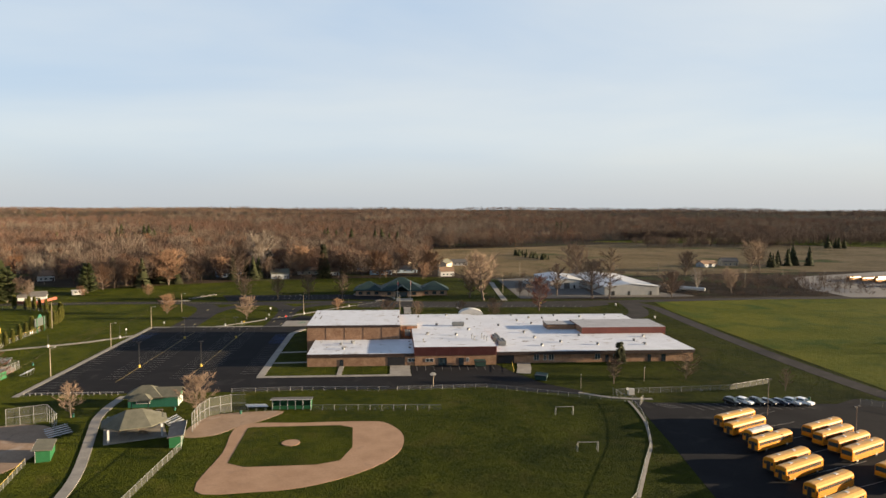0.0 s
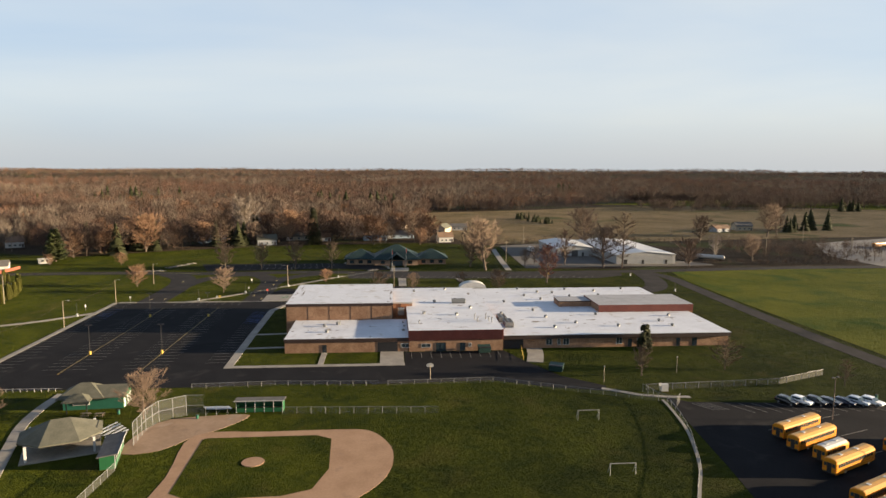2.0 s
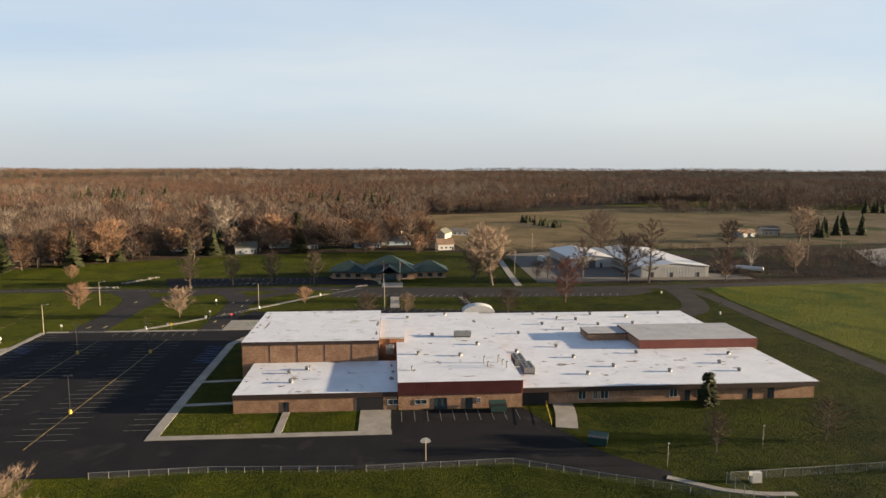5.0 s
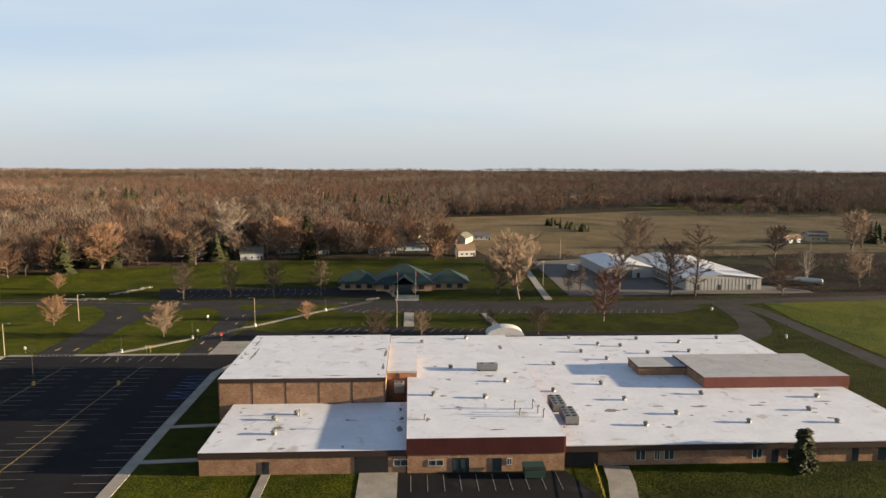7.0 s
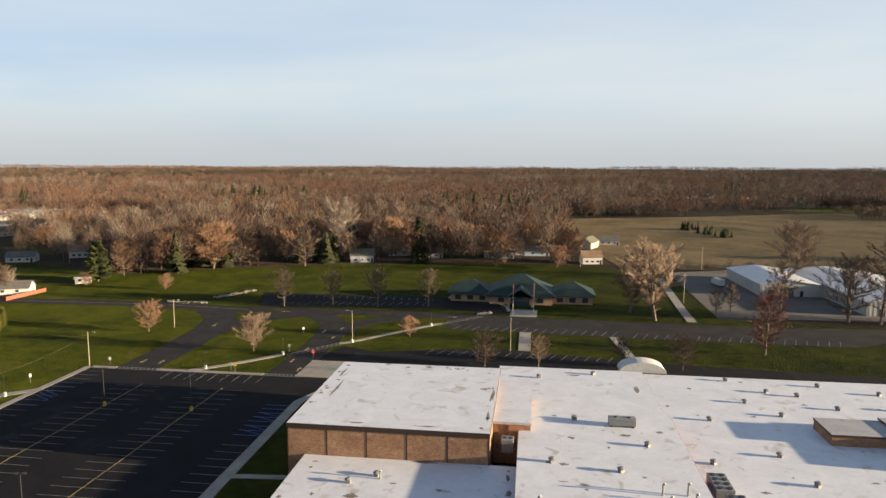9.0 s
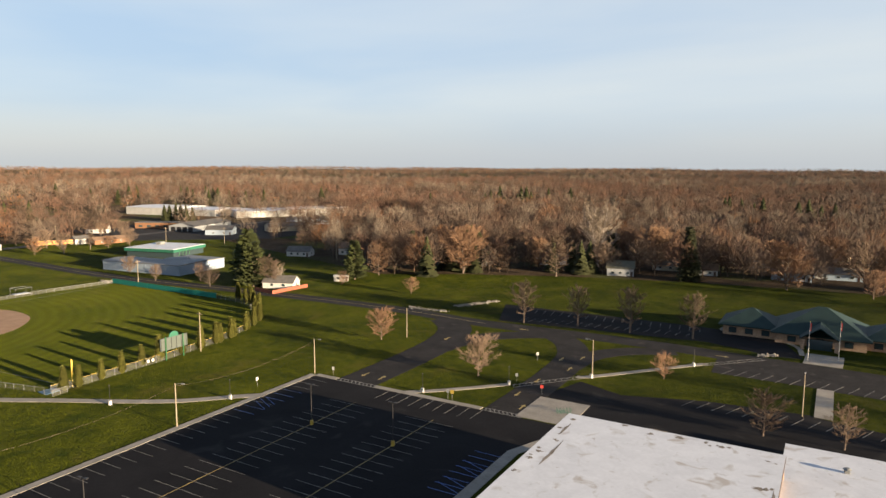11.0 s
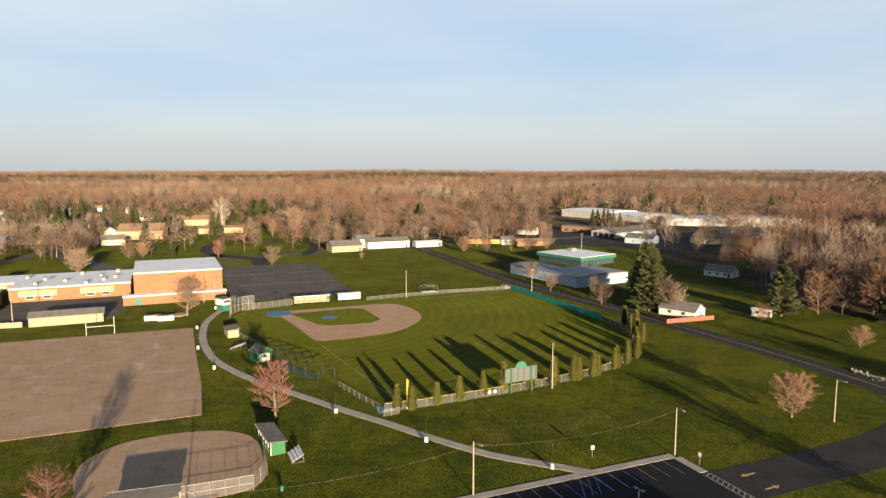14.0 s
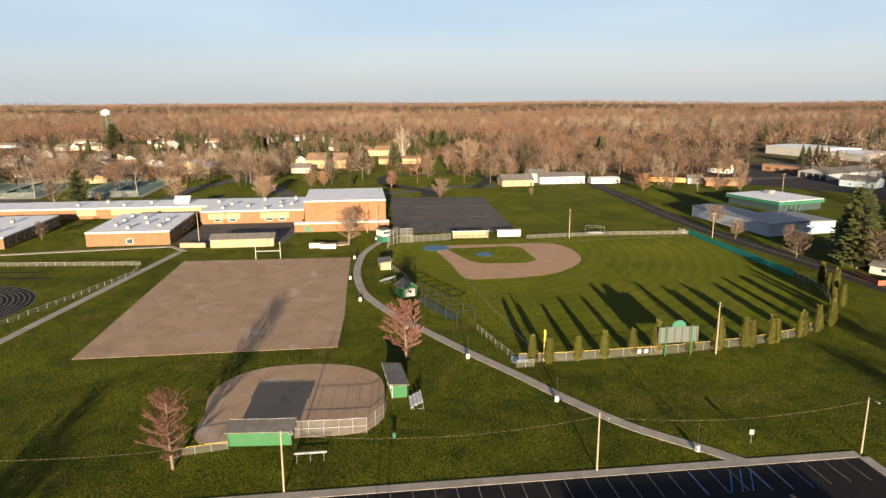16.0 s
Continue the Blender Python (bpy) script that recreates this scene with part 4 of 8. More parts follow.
def conifer(seed, h, r, tiers, clumps, droop=0.25, bare=0.06, upsweep=0.0, taper=1.0, fat=1.0):
    """An evergreen: trunk, and whorls of boughs built of many small needle clumps with gaps between."""
    rnd = random.Random(seed)
    tv, tf, cv, cf = [], [], [], []
    limb(tv, tf, Vector((0, 0, -0.1)), Vector((0, 0, h * 0.97)), h * 0.018, 0.03, 6)
    for i in range(tiers):
        f = (i + rnd.uniform(0, 0.6)) / tiers
        z = h * (bare + (1 - bare) * f)
        reach = r * (1 - f) ** taper * rnd.uniform(0.75, 1.12) + 0.12
        for j in range(max(4, int(9 * (1 - f) + 4))):
            a = rnd.uniform(0, 6.2832)
            d = Vector((math.cos(a), math.sin(a), upsweep - droop * rnd.uniform(0.3, 1.0)))
            ln = reach * rnd.uniform(0.7, 1.1)
            side = Vector((-d.y, d.x, 0))
            for k in range(clumps):
                s = (k + rnd.uniform(0.2, 1)) / clumps
                p = Vector((0, 0, z)) + d * ln * s + Vector((rnd.gauss(0, 0.05), rnd.gauss(0, 0.05), rnd.gauss(0, 0.08))) * r * 0.5
                w = (0.10 + 0.13 * (1 - s)) * r * rnd.uniform(0.7, 1.3) * fat
                q = p + d * w * 1.9 + Vector((0, 0, rnd.uniform(-0.35, 0.15) * w))
                for sg in (-1, 1):
                    m = len(cv)
                    cv.extend((p, q, p + side * sg * w + d * w * 0.5 + Vector((0, 0, rnd.uniform(-0.8, 0.2) * w))))
                    cf.append((m, m + 1, m + 2))
    return tv, tf, cv, cf


class Kind:
    def __init__(self, name, geometry, bark, leaf, label, category="tree"):
        tv, tf, cv, cf = geometry
        self.name, self.label, self.category = name, label, category
        self.trunk, self.crown = mesh_of("trunk", tv, tf, [bark]), mesh_of("crown", cv, cf, [leaf])

    def plant(self, x, y, scale=1.0, label="", group="", z=None):
        ob = thing(self.name, label or self.label, self.category, group)
        ob.matrix_world = pose(x, y, height(x, y) if z is None else z, 0, 0, random.uniform(0, 360)) @ Matrix.Diagonal((scale, scale, scale, 1))
        for n, me in (("trunk", self.trunk), ("crown", self.crown)):
            p = new(n, me)
            p.parent = ob
        return ob


PALEY = Kind("pale_birch", bare_tree(37, 11, 0.6, 0.12, 12, 3, 0.6, stems=3, lift=1.4), PALE_BARK, PALE_TWIG, "pale multi-stemmed birch in the scrub")
LAWN_A = Kind("bare_tree", bare_tree(1, 11, 0.92, 0.14, 34, 6, 0.5), BARK, TWIG, "leafless rounded lawn tree with dense fine twigs")
LAWN_B = Kind("bare_tree", bare_tree(5, 10, 0.66, 0.2, 28, 5, 0.55), BARK, TWIG, "leafless young shade tree on the lawn")
ROUND = Kind("budding_tree", bare_tree(8, 9, 1.0, 0.12, 34, 7, 0.5), BARK, RUST_TWIG, "round rusty-brown budding tree on the lawn")
RED = Kind("red_bud_tree", bare_tree(3, 13, 0.66, 0.14, 34, 6, 0.5), BARK, RED_TWIG, "slender tree with reddish spring buds")
TALL_A = Kind("tall_bare_tree", bare_tree(11, 22, 0.55, 0.2, 30, 5, 0.6), BARK, TWIG, "tall leafless hardwood tree")
TALL_B = Kind("tall_bare_tree", bare_tree(12, 20, 0.8, 0.16, 20, 5, 0.6, stems=2), BARK, TWIG, "tall spreading leafless hardwood tree")
SYCAMORE = Kind("pale_sycamore", bare_tree(21, 33, 0.62, 0.12, 28, 7, 0.55, stems=2, lift=1.3), PALE_BARK, PALE_TWIG, "very tall pale-barked sycamore without leaves")
RUSTY = Kind("rusty_oak", bare_tree(23, 16, 0.95, 0.1, 32, 7, 0.45), BARK, RUST_TWIG, "broad oak holding rusty brown leaves")
BROAD = Kind("spruce_tree", conifer(9, 7.4, 2.6, 22, 6, fat=1.25), BARK, NEEDLE, "small dark spruce by the school wall")
SPRUCE = Kind("spruce_tree", conifer(2, 20, 4.8, 44, 8), BARK, NEEDLE, "dark conical spruce tree")
PINE = Kind("white_pine", conifer(4, 22, 7.8, 26, 12, droop=0.15, bare=0.08, upsweep=0.2, taper=0.6, fat=0.8), BARK, PINE_NEEDLE, "big layered white pine")
CEDAR = Kind("arborvitae", conifer(6, 5.6, 0.92, 84, 6, droop=0.0, bare=0.01, upsweep=0.9, taper=0.62, fat=1.5), BARK, ARBOR, "narrow yellow-green arborvitae by the outfield fence", "shrub")
BUSH = Kind("bare_bush", bare_tree(31, 3.2, 1.1, 0.02, 14, 4, 0.5, stems=2), BARK, RUST_TWIG, "low leafless brown bush", "shrub")

# lawn trees of the school
for k, x, y, s in ((LAWN_A, -38.8, 93.2, 1.02), (ROUND, -78.8, 109.2, 1.15), (LAWN_B, -51.4, 150.4, 1.5), (LAWN_B, -35.2, 154.8, 1.45), (LAWN_B, -18.2, 155, 1.55), (LAWN_B, -0.5, 157.6, 1.48), (ROUND, 0.6, 113.9, 0.76),
                   (LAWN_A, 24.7, 88, 0.9), (LAWN_B, 38.0, 88.5, 0.92), (LAWN_B, 59.2, 93.1, 0.85), (LAWN_A, 73.9, 92.4, 0.9), (TALL_B, 76.4, 147.6, 1.40), (TALL_B, 70.0, 158.0, 1.0), (RED, 98.8, 109.3, 1.42), (LAWN_B, 98.5, 158.8, 1.0),
                   (TALL_A, 121.0, 164.0, 0.9), (TALL_B, 152.0, 232.0, 1.4), (TALL_B, 138.0, 152.5, 1.2), (TALL_A, 148.0, 152.0, 1.35), (LAWN_A, 184.0, 153.0, 1.5), (TALL_B, 229.1, 172.6, 0.8), (PALEY, 216, 190, 1.3), (TALL_B, 310, 300, 1.3), (TALL_B, 322, 308, 1.1), (TALL_B, 240, 262, 1.0), (LAWN_B, 105, 165, 1.1),
                   (LAWN_A, -21.3, -47.7, 1.0), (LAWN_B, -50.9, -48.7, 0.95), (LAWN_A, 115.2, -21.9, 0.85), (LAWN_B, 91.8, -25.9, 0.85), (LAWN_B, 137.6, -36.6, 0.7),
                   (RED, -83.0, -24.6, 0.96), (RED, -120.2, 11.2, 0.98), (TALL_B, -229.8, -0.9, 0.72), (LAWN_B, -220.2, 139.4, 0.8), (LAWN_B, -203.5, 149.3, 0.9), (LAWN_A, -249.2, 147.7, 0.8), (ROUND, -110.0, 173.5, 0.8)):
    k.plant(x, y, s)
BROAD.plant(101.7, -1.4, 1.0)
for x, y, s in ((-21.2, 263.3, 1.2), (-161.4, 253.5, 0.8), (45.2, 322.3, 0.75)):
    SPRUCE.plant(x, y, s)
for x, y, s in ((-183.5, 158.9, 1.05), (-174.3, 151.9, 0.85), (-192.6, 165.0, 0.9)):
    PINE.plant(x, y, s)
for x, y, s in ((-149.2, 188.0, 0.8), (-119.1, 246.4, 0.85), (-128.1, 256.0, 0.9), (-63.6, 287.9, 0.8)):
    PINE.plant(x, y, s, "dark pine among bare trees")
TALL_A.plant(-165.5, 155.6, 0.55, "leafless tree beside the big pines")
TALL_B.plant(-169.9, 154.3, 0.7, "leafless tree beside the big pines")
PALE = Kind("pale_birch", bare_tree(29, 11, 0.6, 0.12, 12, 3, 0.6, stems=3, lift=1.4), PALE_BARK, PALE_TWIG, "pale multi-stemmed birch at the wood edge")
PALE.plant(-145.4, 234.0, 1.0), PALE.plant(-167.2, 158.0, 0.9), PALE.plant(-126.4, 241.5, 1.2)
SYCAMORE.plant(-68.4, 282.5, 1.03)
for x, y, s in ((-146.8, 203.0, 1.0), (-136.1, 217.4, 0.9), (-103.8, 241.8, 0.95), (-117.8, 232.2, 1.15)):
    RUSTY.plant(x, y, s)
BUSH.plant(-148.8, 179.4, 1.8), BUSH.plant(-146.3, 175.5, 1.4), BUSH.plant(22.0, 269.2, 1.3), BUSH.plant(50.3, 262.7, 2.6, "broad rusty bush at the wood edge")
# single trees along the edge of the wood
EDGE_A = Kind("maple_tree", bare_tree(51, 20, 0.74, 0.12, 38, 8, 0.55), BARK, TWIG, "full leafless maple at the edge of the wood")
EDGE_B = Kind("maple_tree", bare_tree(52, 20, 0.9, 0.1, 24, 8, 0.5, stems=2), BARK, RUST_TWIG, "broad reddish budding maple at the edge of the wood")
for k, x, y, h in ((EDGE_B, -116.8, 229, 25), (EDGE_A, -75.8, 243, 22), (EDGE_B, -39.9, 287.8, 23.5), (EDGE_A, -24.7, 310, 23), (EDGE_B, 18.1, 259.9, 22), (EDGE_B, 48.2, 256.2, 13), (EDGE_A, -133.4, 219, 16), (EDGE_A, -2.5, 304, 19),
                   (EDGE_B, 33.1, 322, 19.5), (EDGE_A, -101.4, 265, 18), (EDGE_B, -57, 290, 21), (EDGE_A, -84, 288, 21), (EDGE_A, 25, 350, 21), (EDGE_A, -17.9, 280, 21), (EDGE_B, 55.7, 282.6, 19.5), (EDGE_A, -46, 276, 17),
                   (EDGE_A, -8, 284, 17), (EDGE_B, 8, 296, 19), (EDGE_A, 30, 283, 18), (EDGE_A, -30, 302, 21), (EDGE_B, -92, 262, 17), (EDGE_A, 44, 300, 20), (EDGE_B, -128, 240, 20), (EDGE_A, -142, 226, 18), (EDGE_B, -152, 214, 17), (EDGE_A, -60, 262, 16)):
    k.plant(x, y, h / 20)
# trees about the older school, the church and the workshops
for k, x, y, h in ((LAWN_A, -357.4, -90.8, 12.2), (LAWN_A, -346, -44.2, 13.3), (LAWN_B, -417, -69.9, 7), (TALL_B, -344.3, -144.7, 13.3), (LAWN_B, -255.7, -114, 7.8), (LAWN_B, -341.1, -122.9, 7.3), (LAWN_A, -341.5, 45.4, 11), (RED, -385.3, 22.4, 10.7),
                   (LAWN_A, -460.9, -45.6, 9.2), (LAWN_A, -359.8, -46.2, 12), (TALL_B, -481.2, 85.4, 23.4), (TALL_A, -483.9, 68.5, 14.4), (TALL_B, -469.9, 102.3, 19.4), (TALL_A, -466.8, 121.4, 15.9), (LAWN_B, -343.4, 94.8, 4.6),
                   (ROUND, -397.7, -24, 10.9), (ROUND, -401, -17, 9.6), (LAWN_A, -190.3, 143.1, 9.4), (TALL_B, -340.7, 170.8, 13.5), (ROUND, -351.5, 160.7, 10.7), (TALL_A, -347, 190.4, 11.3), (ROUND, -345.4, 200.8, 8.2), (LAWN_A, -343.5, 213.8, 11.9),
                   (TALL_B, -374, 180.2, 12.1), (LAWN_A, -430, 262, 10.4), (TALL_A, -400, 232, 12), (TALL_B, -386, 240, 13), (TALL_A, -455, 140, 17), (TALL_B, -440, 160, 17), (TALL_A, -430, 178, 16), (TALL_B, -418, 196, 15), (TALL_B, -452, 190, 17), (TALL_A, -470, 170, 18)):
    k.plant(x, y, h / max(v.co.z for v in k.crown.vertices))
for x, y, h in ((-345.3, -134.1, 17), (-502.5, -82, 12), (-566.9, -76.4, 21), (-698.8, -232, 27), (-591, 70, 23), (-616, 82, 22)):
    PINE.plant(x, y, h / 22, "broad green pine among the bare trees")
for x, y, h in ((-589, -142, 20.7), (-493, -97.5, 9.7), (-595.8, -183.7, 11.4), (-553.5, -251.8, 9), (-581.4, 51.5, 16), (-398.1, -1.1, 8), (-589.7, -73.6, 19)):
    SPRUCE.plant(x, y, h / 20)
SYCAMORE.plant(-600, 44, 0.85)
# arborvitae row round the outfield
for x, y in ((-113.8, 35.5), (-113.3, 38.7), (-114.0, 44.7), (-114.4, 50.3), (-115.4, 56.6), (-115.9, 62.2), (-115.3, 68.7), (-115.4, 75.1), (-116.6, 81.4), (-116.4, 82.8), (-117.6, 88.0), (-117.9, 89.4), (-120.6, 96.5), (-121, 97.6),
             (-123.4, 102.7), (-126.5, 108.2), (-127.6, 109.4), (-134, 114.4), (-137.3, 116.8), (-139.0, 120.4), (-142.6, 121.4), (-146, 123.4), (-151.0, 125.4), (-150.6, 127.5), (-158, 128.6)):
    CEDAR.plant(x - 0.2, y, random.uniform(0.85, 1.2), group="arborvitae along the outfield fence")


# ---- woods ----
def far_tree(seed, twigs, limbs, pale=False):
    """A small leafless tree of few triangles, one metre high: verts and triangles."""
    rnd = random.Random(seed)
    v, f = [], []

    def sliver(p, q, w):
        d = (q - p).normalized()
        s = d.cross(Vector((rnd.gauss(0, 1), rnd.gauss(0, 1), rnd.gauss(0, 0.3)))).normalized() * w
        k = len(v)
        v.extend((p - s, p + s, q))
        f.append((k, k + 1, k + 2))

    for a in (0, 2.1):
        sliver(Vector((0, 0, -0.02)), Vector((0.02 * math.cos(a), 0.02 * math.sin(a), 0.8)), 0.012)
    for _ in range(limbs):
        a, z = rnd.uniform(0, 6.28), rnd.uniform(0.18, 0.5)
        sliver(Vector((0, 0, z)), Vector((math.cos(a) * rnd.uniform(0.15, 0.3), math.sin(a) * rnd.uniform(0.15, 0.3), z + rnd.uniform(0.2, 0.4))), 0.012)
    big = 0.0098 * (110 / twigs) ** 0.62
    for _ in range(twigs):
        a, e, r = rnd.uniform(0, 6.28), rnd.uniform(-0.95, 1.0), rnd.uniform(0.3, 1.0) ** 0.6
        c = Vector((math.cos(a) * math.sqrt(1 - e * e) * 0.33 * r, math.sin(a) * math.sqrt(1 - e * e) * 0.33 * r, 0.58 + 0.38 * e * r))
        d = (c - Vector((0, 0, 0.35))).normalized() + Vector((rnd.gauss(0, 0.4), rnd.gauss(0, 0.4), rnd.gauss(0.15, 0.4)))
        sliver(c, c + d.normalized() * rnd.uniform(0.10, 0.2), big * rnd.uniform(0.6, 1.3))
    return np.array(v), np.array(f)


def scatter(name, kinds, places, material, label):
    """One mesh of many trees. places: rows of x, y, z, height, width[, which of the materials]."""
    vs, fs, ms, base = [], [], [], 0
    materials = material if isinstance(material, list) else [material]
    for k, (x, y, z, h, w, *which) in enumerate(places):
        v, f = kinds[k % len(kinds)]
        a = 2.399 * k
        c, s = math.cos(a), math.sin(a)
        q = np.stack([(v[:, 0] * c - v[:, 1] * s) * w + x, (v[:, 0] * s + v[:, 1] * c) * w + y, v[:, 2] * h + z], 1)
        vs.append(q), fs.append(f + base)
        ms.append(np.full(len(f), which[0] if which else 0, dtype=np.int32))
        base += len(v)
    vs, fs = np.concatenate(vs), np.concatenate(fs)
    me = bpy.data.meshes.new(name)
    me.vertices.add(len(vs)), me.loops.add(fs.size), me.polygons.add(len(fs))
    me.vertices.foreach_set("co", vs.astype(np.float32).ravel())
    me.polygons.foreach_set("loop_start", np.arange(0, fs.size, 3, dtype=np.int32))
    me.loops.foreach_set("vertex_index", fs.astype(np.int32).ravel())
    for m in materials:
        me.materials.append(m)
    me.polygons.foreach_set("material_index", np.concatenate(ms))
    me.update(calc_edges=True)
    return tagged(new(name, me), label, "woods", kind="stuff")


def side(x, y, line):
    """How far (x, y) lies beyond a line of points ordered by x."""
    return y - np.interp(x, [p[0] for p in line], [p[1] for p in line])


EDGE = [(-260, 262), (-232, 250), (-160, 214), (-145, 200), (-102, 236), (-70, 252), (-20, 260), (50, 270), (62, 420), (66, 560), (180, 610), (300, 690), (420, 760), (520, 860), (700, 820), (900, 640), (1200, 600)]


def wooded(x, y):
    """Whether trees stand here, and how thickly."""
    if x > -262:
        if y < 60 and x < 260:
            return 0
        d = side(x, y, EDGE)
        if d < 0:
            return 0
        return 0.42 if d < 75 and x < 60 else 1.0
    if x > -400:
        return 0 if y < 285 else (0.03 if y < 400 and x < -330 else 0.3 if y < 500 else 0.85)
    if x > -640 and 250 < y < 480:
        return 0.03 if x > -600 and y < 420 else 0.3
    if x > -860 and y < 250:
        if y > 140:
            return 0.6
        return 0.12 if x > -620 and -45 < y < 75 else (0.5 if y < 40 else 0.5)
    return 0.9


rnd = random.Random(77)
near, mid, far = [], [], []


def spread(r0, r1, spacing, out, hmin, hmax):
    count = int(0.5 * (r1 * r1 - r0 * r0) * 2.95 / spacing ** 2)
    for _ in range(count):
        r = math.sqrt(rnd.uniform(r0 * r0, r1 * r1))
        a = radians(rnd.uniform(48, 217))
        x, y = 20 + r * math.cos(a), -40 + r * math.sin(a)
        p = wooded(x, y)
        clump = 0.5 + 0.9 * noise.noise((x / 140, y / 140, 1.3))
        if rnd.random() < p * (0.75 + 0.5 * clump):
            h = rnd.uniform(hmin, hmax) * (0.88 + 0.3 * noise.noise((x / 60, y / 60, 9.2)))
            h *= 0.68 if -900 < x < -430 and y < 140 else 1.0
            # stands: mixed brown wood, with grey aspen groves, red maples and some oaks that keep their leaves
            stand = noise.noise((x / 210, y / 210, 4.4)) + rnd.gauss(0, 0.22)
            kind = 3 if stand > 0.42 else 2 if stand < -0.40 else 4 if rnd.random() < 0.05 else rnd.choice((0, 0, 1, 1, 2, 5))
            out.append((x, y, height(x, y), h * (1.12 if kind == 3 else 1.0), h * rnd.uniform(0.85, 1.35) * (0.7 if kind == 3 else 1.0), kind))


edge = []
spread(215, 420, 8.2, edge, 13, 22)
spread(420, 700, 8.2, near, 13, 22)
spread(700, 1900, 14.5, mid, 13, 21)
spread(1900, 4600, 36.0, far, 14, 22)


def wood(name, dark, light):
    return islands(surface(name, dark, light, 26, 0.95, fine=5, matte=0.6), [(0.86, 0.86, 0.86), (1.0, 0.98, 0.96), (1.12, 1.08, 1.04)])


WOODS = wood("woodland_twigs", (0.054, 0.035, 0.0245), (0.106, 0.070, 0.049))
WOOD_KINDS = [WOODS, wood("grey_twigs", (0.060, 0.044, 0.034), (0.112, 0.083, 0.065)), wood("red_maple_twigs", (0.068, 0.038, 0.026), (0.120, 0.068, 0.047)),
              wood("pale_aspen_twigs", (0.100, 0.080, 0.062), (0.160, 0.132, 0.106)), wood("rusty_oak_leaves", (0.095, 0.045, 0.020), (0.150, 0.074, 0.034)),
              wood("dark_wood_twigs", (0.032, 0.022, 0.016), (0.062, 0.044, 0.032))]
scatter("wood_edge", [far_tree(s, 430, 16) for s in range(8)], edge, WOOD_KINDS, "brown leafless hardwoods at the edge of the wood")
scatter("woods_near", [far_tree(s + 10, 200, 10) for s in range(8)], near, WOOD_KINDS, "brown leafless hardwood wood behind the school")
scatter("woods_mid", [far_tree(s + 20, 48, 5) for s in range(8)], mid, WOOD_KINDS, "brown leafless woods in the middle distance")
scatter("woods_far", [far_tree(s + 40, 20, 2) for s in range(8)], [(x, y, z, h, w * 1.5, k) for x, y, z, h, w, k in far], WOOD_KINDS, "brown woods on the horizon")


def far_fir(seed, n):
    r = random.Random(seed)
    v, f = [], []
    for _ in range(n):
        z = r.uniform(0.08, 0.98) ** 1.2
        a, w = r.uniform(0, 6.28), 0.30 * (1 - z) + 0.03
        p = Vector((0, 0, z + 0.06))
        q = Vector((math.cos(a) * w, math.sin(a) * w, z - 0.05))
        s = Vector((-math.sin(a), math.cos(a), 0)) * w * 0.55
        k = len(v)
        v.extend((p, q - s, q + s))
        f.append((k, k + 1, k + 2))
    return np.array(v), np.array(f)


firs = []
for cx, cy, n, sp, h in ((-125, 232, 7, 14, 17), (-75, 262, 4, 12, 14), (20, 560, 8, 30, 22), (-45, 620, 8, 24, 20), (-300, 700, 12, 90, 20), (-700, 560, 30, 160, 19), (560, 570, 5, 12, 15), (370, 352, 7, 16, 16), (345, 330, 3, 8, 13), (-620, 140, 26, 170, 19), (-700, -120, 24, 160, 17), (158, 470, 10, 10, 6), (163, 440, 12, 10, 6), (168, 418, 10, 9, 6), (330, 1000, 4, 30, 20), (-560, 20, 12, 60, 16), (-470, 352, 12, 14, 14), (-600, -90, 16, 70, 16)):
    for _ in range(n):
        x, y = cx + rnd.gauss(0, sp * 0.5), cy + rnd.gauss(0, sp * 0.5)
        hh = h * rnd.uniform(0.7, 1.2)
        firs.append((x, y, height(x, y), hh, hh * rnd.uniform(0.7, 1.0)))
scatter("far_evergreens", [far_fir(s, 150) for s in range(4)], firs, NEEDLE, "dark evergreens scattered among the bare woods")
# scrub by the yard and below the field edge
scrub = [(rnd.uniform(232, 330), rnd.uniform(168, 235), 0, rnd.uniform(3, 8), rnd.uniform(5, 9)) for _ in range(150)]
scrub += [(rnd.uniform(196, 310), rnd.uniform(159, 166), 0, rnd.uniform(1.5, 3.5), rnd.uniform(3, 5)) for _ in range(70)]
scrub += [(rnd.uniform(340, 520), rnd.gauss(620, 26), 0, rnd.uniform(9, 14), rnd.uniform(12, 16)) for _ in range(160)]
scrub += [(rnd.uniform(100, 330), 262 + rnd.gauss(0, 5), 0, rnd.uniform(2, 5), rnd.uniform(4, 7)) for _ in range(80)]
scrub += [(rnd.uniform(372, 500), 752 + rnd.gauss(0, 12), 0, rnd.uniform(13, 19), rnd.uniform(14, 18)) for _ in range(170)]
scrub += [(rnd.uniform(470, 760), 690 - 0.32 * (x0 - 470) + rnd.uniform(0, 60), 0, rnd.uniform(12, 19), rnd.uniform(14, 19)) for x0 in (rnd.uniform(470, 760) for _ in range(330))]
scatter("scrub", [far_tree(s + 60, 90, 10) for s in range(4)], scrub, WOODS, "low brown scrub and brambles")
# the wood on the sun's side, whose long shadows cross the fields
east = [(rnd.uniform(255, 330), rnd.uniform(-230, 20), 0, rnd.uniform(8, 17), rnd.uniform(10, 16)) for _ in range(90)]
scatter("east_wood", [far_tree(s + 80, 140, 14) for s in range(4)], east, WOODS, "leafless wood beyond the bus lot")

